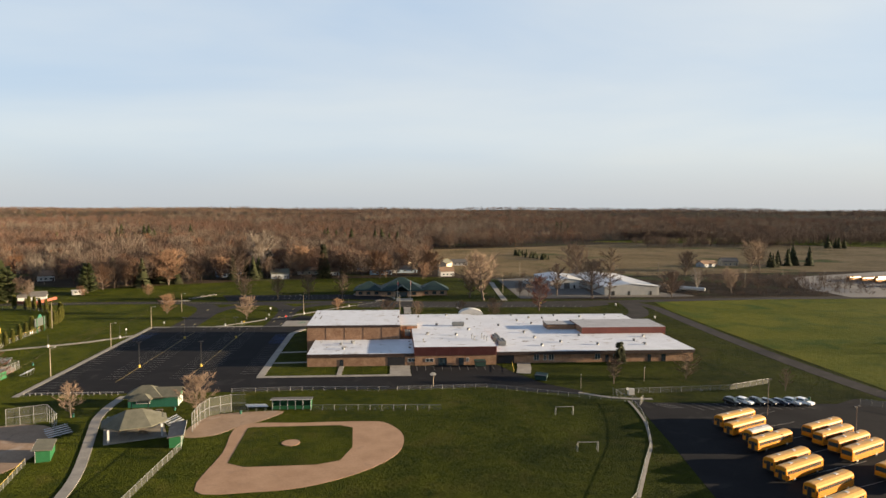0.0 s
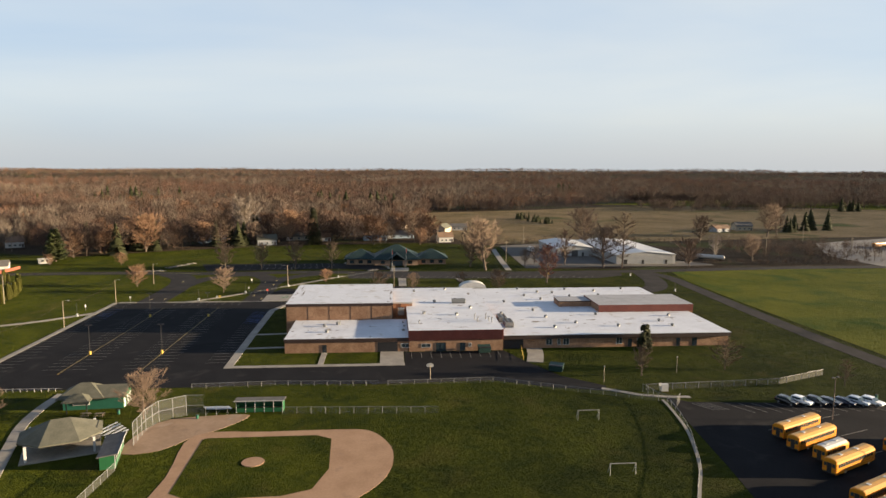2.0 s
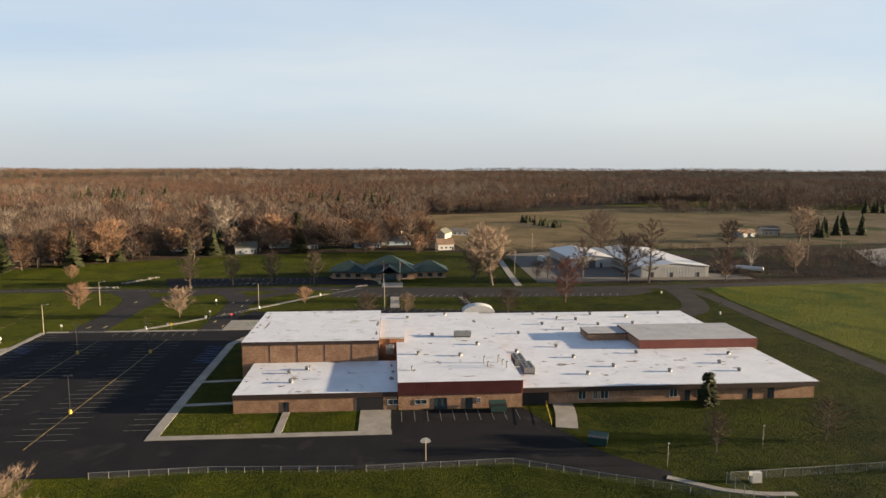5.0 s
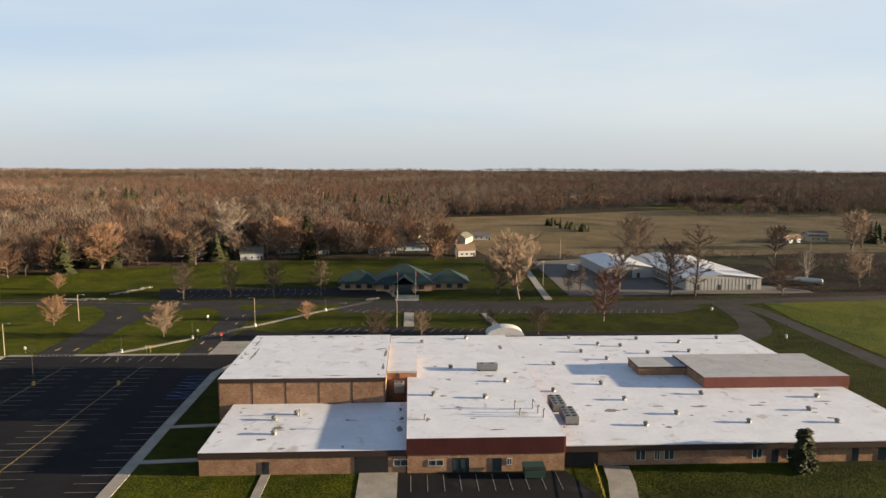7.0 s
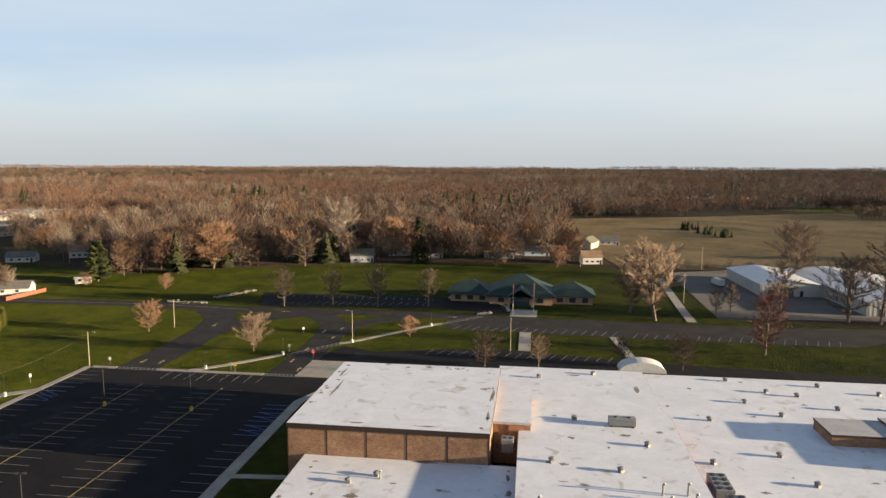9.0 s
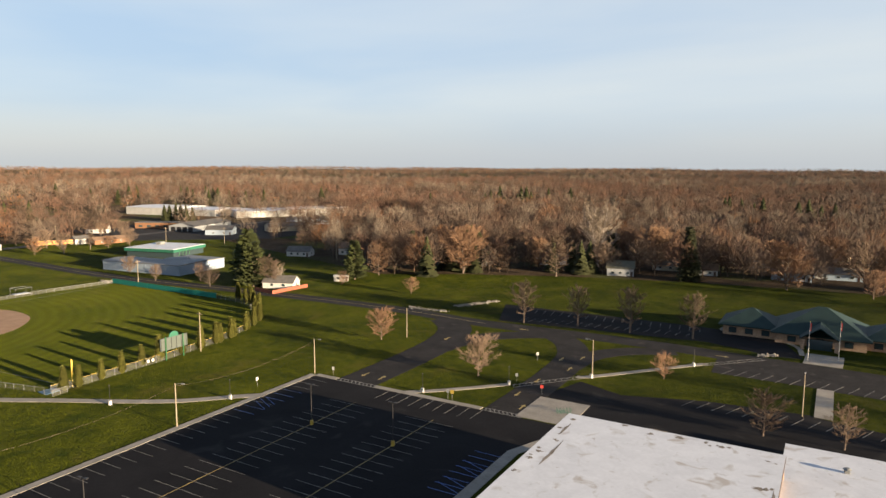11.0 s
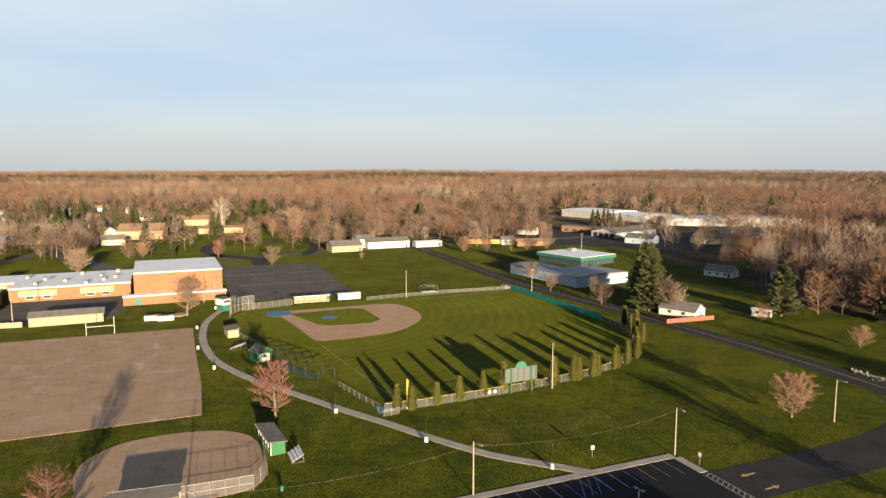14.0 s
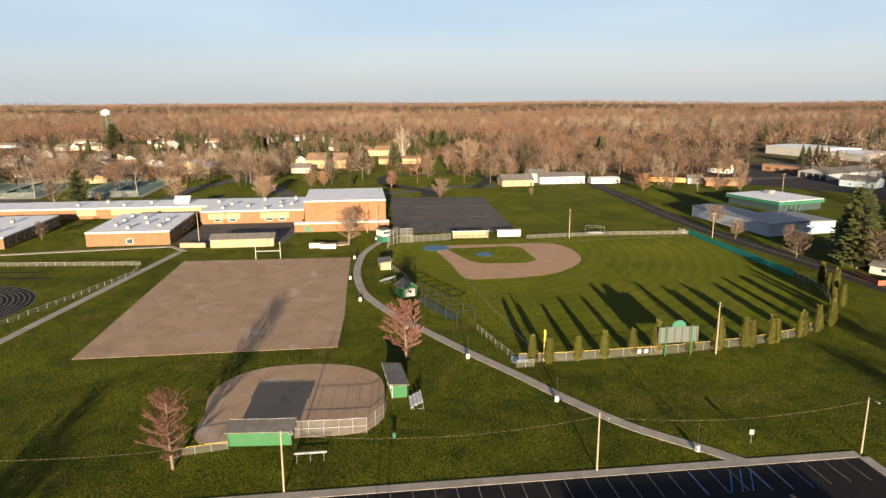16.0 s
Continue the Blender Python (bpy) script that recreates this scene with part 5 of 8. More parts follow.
# ---- shared builders for things ----
def put(ob, *places):
    """Moves a thing to the first place and copies it to the others: rows of x, y, turn[, z]."""
    out = []
    for k, p in enumerate(places):
        m = pose(p[0], p[1], p[3] if len(p) > 3 else 0.05, 0, 0, p[2])
        if k == 0:
            ob.matrix_world = m
            out.append(ob)
        else:
            out.append(copy_thing(ob, m))
    return out


def mesh_box(*dims):
    bm = bmesh.new()
    for d in dims:
        box(bm, *d)
    return bm


def mesh_rods(rows, n=6):
    bm = bmesh.new()
    for r in rows:
        rod(bm, r[0], r[1], r[2], r[3] if len(r) > 3 else None, n)
    return bm


def fence(name, pts, h, gap, label, rail=None, posts=GALV, net=WIRE_MESH, closed=False, mid=False, r=0.045):
    """Posts, a top rail and a net between them."""
    f = thing(name, label, "fence")
    pts = [Vector(p) for p in pts] + ([Vector(pts[0])] if closed else [])
    me = None
    netbm, railbm = bmesh.new(), bmesh.new()
    for a, b in zip(pts, pts[1:]):
        n = max(1, round((b - a).length / gap))
        for i in range(n):
            p = a.lerp(b, i / n)
            if me is None:
                bm = bmesh.new()
                rod(bm, (0, 0, 0), (0, 0, h + 0.06), r, None, 6)
                first = part("post", bm, posts, f)
                first.location = (p.x, p.y, 0)
                me = first.data
            else:
                o = new("post", me)
                o.parent, o.location = f, (p.x, p.y, 0)
        vs = [netbm.verts.new(v) for v in ((a.x, a.y, 0.06), (b.x, b.y, 0.06), (b.x, b.y, h), (a.x, a.y, h))]
        netbm.faces.new(vs)
        rod(railbm, (a.x, a.y, h), (b.x, b.y, h), r * 0.8, None, 5)
        if mid:
            rod(railbm, (a.x, a.y, h / 2), (b.x, b.y, h / 2), r * 0.8, None, 5)
    part("net", netbm, net, f)
    part("rail", railbm, rail or posts, f)
    return f


def gable_house(name, label, w, d, h, rise, wall, roof, category="house", windows=3, door=True, over=0.4, garage=0):
    """A house with its ridge along x: walls with gables, a thick overhanging roof, windows and a door on both long sides."""
    t = thing(name, label, category)
    bm = bmesh.new()
    prof = [(-d / 2, 0), (d / 2, 0), (d / 2, h), (0, h + rise), (-d / 2, h)]
    a, b = [bm.verts.new((-w / 2, y, z)) for y, z in prof], [bm.verts.new((w / 2, y, z)) for y, z in prof]
    bm.faces.new(a[::-1]), bm.faces.new(b)
    for i in range(5):
        bm.faces.new((a[i], a[(i + 1) % 5], b[(i + 1) % 5], b[i]))
    part("wall", bm, wall, t)
    bm = bmesh.new()
    k = rise / (d / 2)
    lo = h - over * k
    prof = [(-d / 2 - over, lo), (0, h + rise), (d / 2 + over, lo), (d / 2 + over, lo + 0.18), (0, h + rise + 0.2), (-d / 2 - over, lo + 0.18)]
    a, b = [bm.verts.new((-w / 2 - over, y, z)) for y, z in prof], [bm.verts.new((w / 2 + over, y, z)) for y, z in prof]
    for i in range(6):
        bm.faces.new((a[i], b[i], b[(i + 1) % 6], a[(i + 1) % 6]))
    for e in (a, b):
        bm.faces.new((e[0], e[1], e[4], e[5])), bm.faces.new((e[1], e[2], e[3], e[4]))
    part("roof", bm, roof, t)
    for s in (-1, 1):
        for i in range(windows):
            x = -w / 2 + w * (i + 0.8) / (windows + 0.6)
            wd = part("window", mesh_box((x - 0.75, s * d / 2 - 0.06, 0.9, x + 0.75, s * d / 2 + 0.06, 2.1)), WHITE_PAINT, t)
            part("pane", mesh_box((x - 0.62, s * d / 2 - 0.09, 1.02, x + 0.62, s * d / 2 + 0.09, 1.98)), GLASS, wd)
        if door:
            part("door", mesh_box((w * 0.42 - 0.5, s * d / 2 - 0.07, 0.05, w * 0.42 + 0.5, s * d / 2 + 0.07, 2.1)), BROWN_TRIM if s < 0 else WHITE_PAINT, t)
        for g in range(garage):
            part("garage_door", mesh_box((-w / 2 + 0.6 + g * 3.6, s * d / 2 - 0.05, 0.05, -w / 2 + 3.6 + g * 3.6, s * d / 2 + 0.05, 2.6)), WHITE_PAINT, t)
    for s in (-1, 1):
        wd = part("gable_window", mesh_box((s * w / 2 - 0.06, -0.6, 1.0, s * w / 2 + 0.06, 0.6, 2.1)), WHITE_PAINT, t)
        part("pane", mesh_box((s * w / 2 - 0.09, -0.48, 1.12, s * w / 2 + 0.09, 0.48, 1.98)), GLASS, wd)
    return t


def hip_roof(bm, x0, y0, x1, y1, z, rise, over=0.8):
    x0, y0, x1, y1 = x0 - over, y0 - over, x1 + over, y1 + over
    w, d = x1 - x0, y1 - y0
    e = min(w, d) / 2 * 0.98
    if w >= d:
        r = [(x0 + e, (y0 + y1) / 2), (x1 - e, (y0 + y1) / 2)]
    else:
        r = [((x0 + x1) / 2, y0 + e), ((x0 + x1) / 2, y1 - e)]
    c = [bm.verts.new((x, y, z)) for x, y in ((x0, y0), (x1, y0), (x1, y1), (x0, y1))]
    c2 = [bm.verts.new((x, y, z - 0.25)) for x, y in ((x0, y0), (x1, y0), (x1, y1), (x0, y1))]
    t = [bm.verts.new((x, y, z + rise)) for x, y in r]
    if w >= d:
        for f in ((c[0], c[1], t[1], t[0]), (c[1], c[2], t[1]), (c[2], c[3], t[0], t[1]), (c[3], c[0], t[0])):
            bm.faces.new(f)
    else:
        for f in ((c[0], c[1], t[0]), (c[1], c[2], t[1], t[0]), (c[2], c[3], t[1]), (c[3], c[0], t[0], t[1])):
            bm.faces.new(f)
    for i in range(4):
        bm.faces.new((c2[i], c2[(i + 1) % 4], c[(i + 1) % 4], c[i]))
    bm.faces.new(c2[::-1])


# ---- the main lot ----
def lot_lamp():
    t = thing("lot_lamp", "tall black parking lamp on a yellow concrete base", "lamp post", "lamps of the parking lot")
    part("base", mesh_rods([((0, 0, 0), (0, 0, 0.9), 0.34, 0.32)], 14), YELLOW_PAINT, t)
    part("pole", mesh_rods([((0, 0, 0.9), (0, 0, 8.2), 0.10, 0.07)], 8), BLACK_METAL, t)
    for s in (-1, 1):
        part("head", mesh_box((s * 0.25 - 0.0 if s > 0 else -0.85, -0.2, 8.1, 0.85 if s > 0 else -0.25, 0.2, 8.28)), BLACK_METAL, t)
    part("arm", mesh_box((-0.3, -0.04, 8.14, 0.3, 0.04, 8.22)), BLACK_METAL, t)
    return t


put(lot_lamp(), (-53.0, 2.2, 10, 0.08), (-33.8, 2.2, 10, 0.08), (-52.8, 48.7, 10, 0.08), (-33.3, 48.5, 10, 0.08))


def street_lamp():
    t = thing("street_lamp", "pale wooden pole with a cobra-head street lamp", "street lamp", "pole lamps by the drives")
    part("pole", mesh_rods([((0, 0, 0), (0, 0, 8.8), 0.13, 0.09)], 10), POST_WOOD, t)
    part("arm", mesh_rods([((0, 0, 8.5), (0.9, 0, 8.8), 0.04), ((0.9, 0, 8.8), (1.5, 0, 8.8), 0.04)]), GALV, t)
    bm = mesh_box((1.3, -0.16, 8.66, 2.0, 0.16, 8.86))
    bmesh.ops.bevel(bm, geom=bm.edges[:], offset=0.05, segments=1, affect="EDGES")
    part("lamp_head", bm, GALV, t)
    return t


put(street_lamp(), (-75.0, -8.4, 60), (-74.6, 34.4, 20), (-74.1, 74.3, 0), (-74.0, 115.3, 10), (-15.2, 108.3, 175), (30.6, 103.4, 90))
# sagging wires between the poles
for k, (a, b) in enumerate((((-75.0, -8.4), (-74.6, 34.4)), ((-74.6, 34.4), (-74.1, 74.3)), ((-75.0, -8.4), (-76, -60)))):
    bm = bmesh.new()
    pts = [Vector((a[0] + (b[0] - a[0]) * s, a[1] + (b[1] - a[1]) * s, 8.3 - 3.0 * 4 * s * (1 - s) * 0.55)) for s in np.linspace(0, 1, 15)]
    for p, q in zip(pts, pts[1:]):
        rod(bm, p, q, 0.014, None, 4, False)
    tagged(part("power_line", bm, BARK), "thin dull grey-brown cable sagging between the poles", "cable")


def bollard():
    t = thing("light_bollard", "white concrete bollard with a thin pole light", "bollard", "bollards along the walk")
    part("base", mesh_rods([((0, 0, 0), (0, 0, 0.95), 0.38, 0.36)], 12), WHITE_PAINT, t)
    part("pole", mesh_rods([((0, 0, 0.9), (0, 0, 4.2), 0.05, 0.04)]), BLACK_METAL, t)
    part("lamp_head", mesh_rods([((0, 0, 4.2), (0, 0, 4.4), 0.14, 0.10)], 8), BLACK_METAL, t)
    return t


put(bollard(), (-118.5, 23.4, 0), (-97.0, 35.3, 0), (-77.9, 50.9, 0), (-138, 12.6, 0), (-161, 2.4, 0), (-183, -0.2, 0), (-208.8, 1.0, 0), (-44.1, 76.1, 0), (-29.6, 91.0, 0), (-14.6, 105.8, 0), (4.9, 128.6, 0), (-238, 9, 0),
    (148, 86, 0), (143, 126, 0))


def road_sign(name, label, colour, w=0.6, h=0.75, top=2.2):
    t = thing(name, label, "sign")
    part("post", mesh_rods([((0, 0, 0), (0, 0, top), 0.035)]), GALV, t)
    part("plate", mesh_box((-w / 2, -0.06, top - h, w / 2, -0.036, top)), colour, t)
    return t


put(road_sign("lot_sign", "small white sign on a steel post by the kerb", WHITE_PAINT), (-79, 60, 80), (-69.2, 75.4, 10), (-37, 75.2, 0), (-28.8, 93.6, 10), (91.5, -38, 5), (-31.5, 113, 30))
put(road_sign("warning_sign", "yellow warning sign on a steel post", YELLOW_PAINT, 0.8, 0.8), (-36, 75.3, 5), (103, 124, 0))
put(road_sign("stop_sign", "red octagonal stop sign on a post", RED_PAINT, 0.7, 0.7), (-20.4, 88.5, 20))
# bike rack on the pad
t = thing("bike_rack", "green steel bicycle rack on the concrete pad", "bike rack", at=(-13.4, 79.5, 0.12), turn=35)
for k in range(5):
    part("hoop", mesh_rods([((k * 0.7, -0.5, 0), (k * 0.7, -0.5, 0.9), 0.03), ((k * 0.7, -0.5, 0.9), (k * 0.7, 0.5, 0.9), 0.03), ((k * 0.7, 0.5, 0.9), (k * 0.7, 0.5, 0), 0.03)]), DARK_GREEN, t)
part("rail", mesh_rods([((0, -0.5, 0.1), (2.8, -0.5, 0.1), 0.03), ((0, 0.5, 0.1), (2.8, 0.5, 0.1), 0.03)]), DARK_GREEN, t)

# ---- by the school ----
t = thing("basketball_hoop", "yellow-poled basketball hoop with a white fan backboard", "basketball hoop", at=(38.9, -25.5, 0.05))
part("pole", mesh_rods([((0, 0, 0), (0, 0, 3.3), 0.09), ((0, 0, 3.1), (0, 0.9, 3.3), 0.06)], 8), POST_WOOD, t)
bm = bmesh.new()
fan = [(-0.7, 2.9), (0.7, 2.9)] + [(0.95 * math.cos(a), 3.15 + 0.7 * math.sin(a)) for a in np.linspace(0, math.pi, 9)]
va, vb = [bm.verts.new((x, 0.9, z)) for x, z in fan], [bm.verts.new((x, 0.96, z)) for x, z in fan]
bm.faces.new(va), bm.faces.new(vb[::-1])
for i in range(len(fan)):
    bm.faces.new((va[i], vb[i], vb[(i + 1) % len(fan)], va[(i + 1) % len(fan)]))
part("backboard", bm, WHITE_PAINT, t)
part("rim", mesh_rods([((0.23 * math.cos(a), 1.2 + 0.23 * math.sin(a), 3.05), (0.23 * math.cos(a + 0.63), 1.2 + 0.23 * math.sin(a + 0.63), 3.05), 0.015) for a in np.arange(0, 6.28, 0.63)], 4), RED_PAINT, t)

t = thing("dumpster", "dark green dumpster with black lids behind the school", "dumpster", at=(71.4, -20.6, 0.08), turn=-25)
bm = bmesh.new()
va = [bm.verts.new(v) for v in ((-1.6, -1.1, 0.15), (1.6, -1.1, 0.15), (1.6, 1.0, 0.15), (-1.6, 1.0, 0.15), (-1.8, -1.3, 1.5), (1.8, -1.3, 1.5), (1.8, 1.2, 2.0), (-1.8, 1.2, 2.0))]
for f in ((3, 2, 1, 0), (4, 5, 6, 7), (0, 1, 5, 4), (1, 2, 6, 5), (2, 3, 7, 6), (3, 0, 4, 7)):
    bm.faces.new([va[i] for i in f])
part("body", bm, plain("dumpster_green", (0.012, 0.035, 0.03)), t)
for s in (-0.9, 0.9):
    part("lid", mesh_box((s - 0.85, -1.3, 1.62, s + 0.85, 1.1, 1.7)), BLACK_METAL, t)
copy_thing(t, pose(55.4, -2.2, 0.1, 0, 0, 2))

t = thing("lawn_light", "pale pole light on the school lawn", "lamp post", at=(80.6, -30.6, 0.05))
part("pole", mesh_rods([((0, 0, 0), (0, 0, 4.2), 0.07)]), POST_WOOD, t)
part("lamp_head", mesh_rods([((0, 0, 4.1), (0, -0.35, 4.25), 0.12)], 8), WHITE_PAINT, t)
copy_thing(t, pose(101.5, -24, 0.05))

fence("ballpark_fence", [(-17, -28.8), (2, -27.8), (26.5, -29.2)], 1.2, 3.0, "low chain-link fence along the drive")
fence("ballpark_fence", [(28.6, -29.2), (54, -28), (67.3, -34.4), (88.2, -43.8)], 1.2, 3.0, "low chain-link fence along the drive")
fence("infield_fence", [(6.6, -46.4), (39.5, -48.2)], 1.5, 3.0, "chain-link side fence of the small ball field")
fence("lawn_fence", [(88.8, -36.6), (105, -35.6), (122.4, -34.4)], 1.5, 3.0, "chain-link fence above the bus lot")
fence("lawn_fence", [(122.4, -34.4), (137.7, -28)], 1.5, 3.0, "chain-link fence above the bus lot", rail=WHITE_PAINT)
fence("gate_fence", [(87.6, -37.7), (88.8, -44), (91.6, -47.4), (93.5, -44.6)], 2.0, 2.0, "tall chain-link gate panels by the bus lot")
fence("outfield_fence", [(90.6, -44.4), (89.4, -54), (87.2, -64), (83.0, -77), (78, -87), (70.4, -102.8), (60, -116)], 1.3, 3.0, "curved outfield chain-link fence")
t = thing("utility_box", "white electrical cabinet on the grass", "utility box", at=(92.8, -37.4, 0.05))
part("cabinet", mesh_box((-0.8, -0.4, 0.1, 0.8, 0.4, 1.7)), WHITE_PAINT, t)
part("plinth", mesh_box((-0.9, -0.5, 0, 0.9, 0.5, 0.12)), CONCRETE, t)


def soccer_goal(w):
    t = thing("soccer_goal", "white pipe soccer goal frame on the grass", "soccer goal", "goals on the field")
    part("frame", mesh_rods([((-w / 2, 0, 0), (-w / 2, 0, 2.1), 0.05), ((w / 2, 0, 0), (w / 2, 0, 2.1), 0.05), ((-w / 2, 0, 2.1), (w / 2, 0, 2.1), 0.05)]), WHITE_PAINT, t)
    part("stay", mesh_rods([((-w / 2, 0, 2.1), (-w / 2, 1.3, 0), 0.04), ((w / 2, 0, 2.1), (w / 2, 1.3, 0), 0.04)]), WHITE_PAINT, t)
    return t


put(soccer_goal(4.4), (69.9, -54.1, 0), (68.5, -79.2, 0))


# ---- ball field furniture ----
def bleachers(rows=4, w=4.6, name="bleachers", label="small aluminium bleachers on the grass"):
    t = thing(name, label, "bleachers")
    for k in range(rows):
        part("seat", mesh_box((-w / 2, k * 0.6, 0.42 + k * 0.32, w / 2, k * 0.6 + 0.28, 0.47 + k * 0.32)), ALU, t)
        if k:
            part("footboard", mesh_box((-w / 2, k * 0.6 - 0.3, 0.12 + k * 0.32, w / 2, k * 0.6 - 0.05, 0.16 + k * 0.32)), ALU, t)
    for x in (-w / 2 + 0.4, 0, w / 2 - 0.4):
        part("frame", mesh_rods([((x, 0, 0), (x, rows * 0.6, 0), 0.03), ((x, rows * 0.6 - 0.3, 0), (x, rows * 0.6 - 0.3, rows * 0.32 + 0.1), 0.03), ((x, 0.1, 0), (x, 0.1, 0.42), 0.03), ((x, 0.1, 0.4), (x, rows * 0.6 - 0.3, rows * 0.32 + 0.1), 0.03)]), GALV, t)
    return t


put(bleachers(5, 5.2), (-7.0, -43.6, 180), (-46.6, -62.6, 50), (-22.6, -56.8, 70), (-66, -55.2, 150))
put(bleachers(4, 4.6), (-84.4, -5.4, -90), (-99.2, 10.2, 0), (-179.6, 9.6, -50))


def dugout(w, d, wall, roof, label, lower=1.0, name="dugout"):
    """An open-fronted team shelter, its open side towards -y."""
    t = thing(name, label, "dugout")
    part("back_wall", mesh_box((-w / 2, d - 0.12, 0, w / 2, d, 2.3)), wall, t)
    for s in (-1, 1):
        part("side_wall", mesh_box((s * w / 2 - 0.06, 0, 0, s * w / 2 + 0.06, d, 2.3)), wall, t)
    part("front_panel", mesh_box((-w / 2, -0.06, 0.1, w / 2, 0.06, lower)), wall, t)
    n = max(2, round(w / 2))
    for k in range(n + 1):
        x = -w / 2 + w * k / n
        part("post", mesh_box((x - 0.06, -0.08, 0, x + 0.06, 0.04, 2.5)), WHITE_PAINT, t)
    bm = bmesh.new()
    va = [bm.verts.new(v) for v in ((-w / 2 - 0.4, -0.6, 2.62), (w / 2 + 0.4, -0.6, 2.62), (w / 2 + 0.4, d + 0.4, 2.25), (-w / 2 - 0.4, d + 0.4, 2.25))]
    vb = [bm.verts.new(v.co + Vector((0, 0, 0.16))) for v in va]
    bm.faces.new(va[::-1]), bm.faces.new(vb)
    for i in range(4):
        bm.faces.new((va[i], va[(i + 1) % 4], vb[(i + 1) % 4], vb[i]))
    part("roof", bm, roof, t)
    part("fascia", mesh_box((-w / 2 - 0.42, -0.64, 2.60, w / 2 + 0.42, -0.60, 2.80)), WHITE_PAINT, t)
    part("bench", mesh_box((-w / 2 + 0.3, d - 0.6, 0.42, w / 2 - 0.3, d - 0.25, 0.48)), WOOD, t)
    return t


put(dugout(9.6, 2.4, GREEN_PAINT, GREY_SHINGLE, "green and white dugout beside the small ball field"), (1.7, -45.4, 0), (-19.0, -66.2, 103))
put(dugout(9.4, 2.6, GREEN_PAINT, GREY_SHINGLE, "green dugout with a grey roof by the softball infield"), (-90.6, -13.0, -95), (-106.6, 7.0, 5))
put(dugout(6.5, 2.6, GREEN_PAINT, OLIVE_SHINGLE, "green dugout of the neighbouring ball field"), (-45.2, -75.2, -72))
put(dugout(13, 3, CREAM, GREY_SHINGLE, "cream block dugout with a flat roof", 0.6), (-236.2, 43.8, 88))
put(dugout(6, 3, CREAM, GREY_SHINGLE, "cream team shelter beside the walk", 0.6), (-195.6, 11.6, 185))
t = thing("white_dugout", "long white covered bench beside the diamond", "dugout", at=(-238.6, 58.6, 0.05), turn=90)
part("wall", mesh_box((-4.4, -1.6, 0, 4.4, -1.4, 2.2)), WHITE_PAINT, t)
part("roof", mesh_box((-4.6, -1.8, 2.2, 4.6, 0.8, 2.4)), WHITE_PAINT, t)
for x in (-4.2, 0, 4.2):
    part("post", mesh_box((x - 0.06, 0.5, 0, x + 0.06, 0.62, 2.2)), WHITE_PAINT, t)

fence("backstop", [(-18.4, -61.2), (-18.6, -54), (-17.6, -49.4), (-13.1, -46.2), (-9.6, -46.2)], 4.4, 2.4, "tall chain-link backstop behind home plate", mid=True, r=0.07)
fence("side_line_fence", [(-17.6, -72), (-18.4, -84), (-19.1, -96.2), (-20, -110)], 1.5, 2.4, "chain-link fence along the foul line")
fence("west_backstop", [(-62.5, -55.0), (-55.1, -51.2), (-49.4, -58.6), (-48.6, -62.2)], 4.2, 2.4, "tall chain-link backstop of the neighbouring ball field", mid=True, r=0.06)
fence("west_line_fence", [(-45.8, -79), (-43.2, -93), (-42.8, -104)], 1.3, 2.4, "chain-link fence with a yellow cap", rail=YELLOW_PAINT)
fence("softball_backstop", [(-90.2, -8.4), (-89.9, -1.5), (-89.9, 2.8), (-94.4, 5.6), (-101.6, 6.0)], 2.6, 2.2, "chain-link backstop of the softball field", mid=True)
fence("softball_line_fence", [(-87.6, -17.8), (-86.4, -24.6)], 1.3, 2.2, "low fence with a yellow cap", rail=YELLOW_PAINT)
fence("lot_guard_rail", [(-72.1, -28.8), (-60, -28.8), (-45.9, -29.0)], 0.8, 1.6, "low white rail at the lot edge", rail=WHITE_PAINT, posts=WHITE_PAINT)

# picnic pavilion
t = thing("picnic_pavilion", "open picnic pavilion with an olive shingle hip roof", "pavilion", at=(-31.2, -61.0, 0.05), turn=22)
part("slab", mesh_box((-6.4, -6.0, 0, 6.4, 6.0, 0.16)), CONCRETE, t)
for x in (-5.4, 5.4):
    for y in (-5, 5):
        part("post", mesh_box((x - 0.2, y - 0.2, 0.1, x + 0.2, y + 0.2, 2.9)), WHITE_PAINT, t)
bm = bmesh.new()
rim = [(7.4 * math.cos(radians(a)) * 1.02, 6.6 * math.sin(radians(a)) * 1.02) for a in (25, 65, 115, 155, 205, 245, 295, 335)]
lo, hi = [bm.verts.new((x, y, 2.7)) for x, y in rim], [bm.verts.new((x, y, 2.95)) for x, y in rim]
ra, rb = bm.verts.new((-1.6, 0, 5.5)), bm.verts.new((1.6, 0, 5.5))
bm.faces.new(lo[::-1])
for i in range(8):
    bm.faces.new((lo[i], lo[(i + 1) % 8], hi[(i + 1) % 8], hi[i]))
for i, j, tops in ((0, 1, (rb,)), (1, 2, (ra, rb)), (2, 3, (ra,)), (3, 4, (ra,)), (4, 5, (ra,)), (5, 6, (rb, ra)), (6, 7, (rb,)), (7, 0, (rb,))):
    bm.faces.new((hi[i], hi[j], *tops))
part("roof", bm, OLIVE_SHINGLE, t)


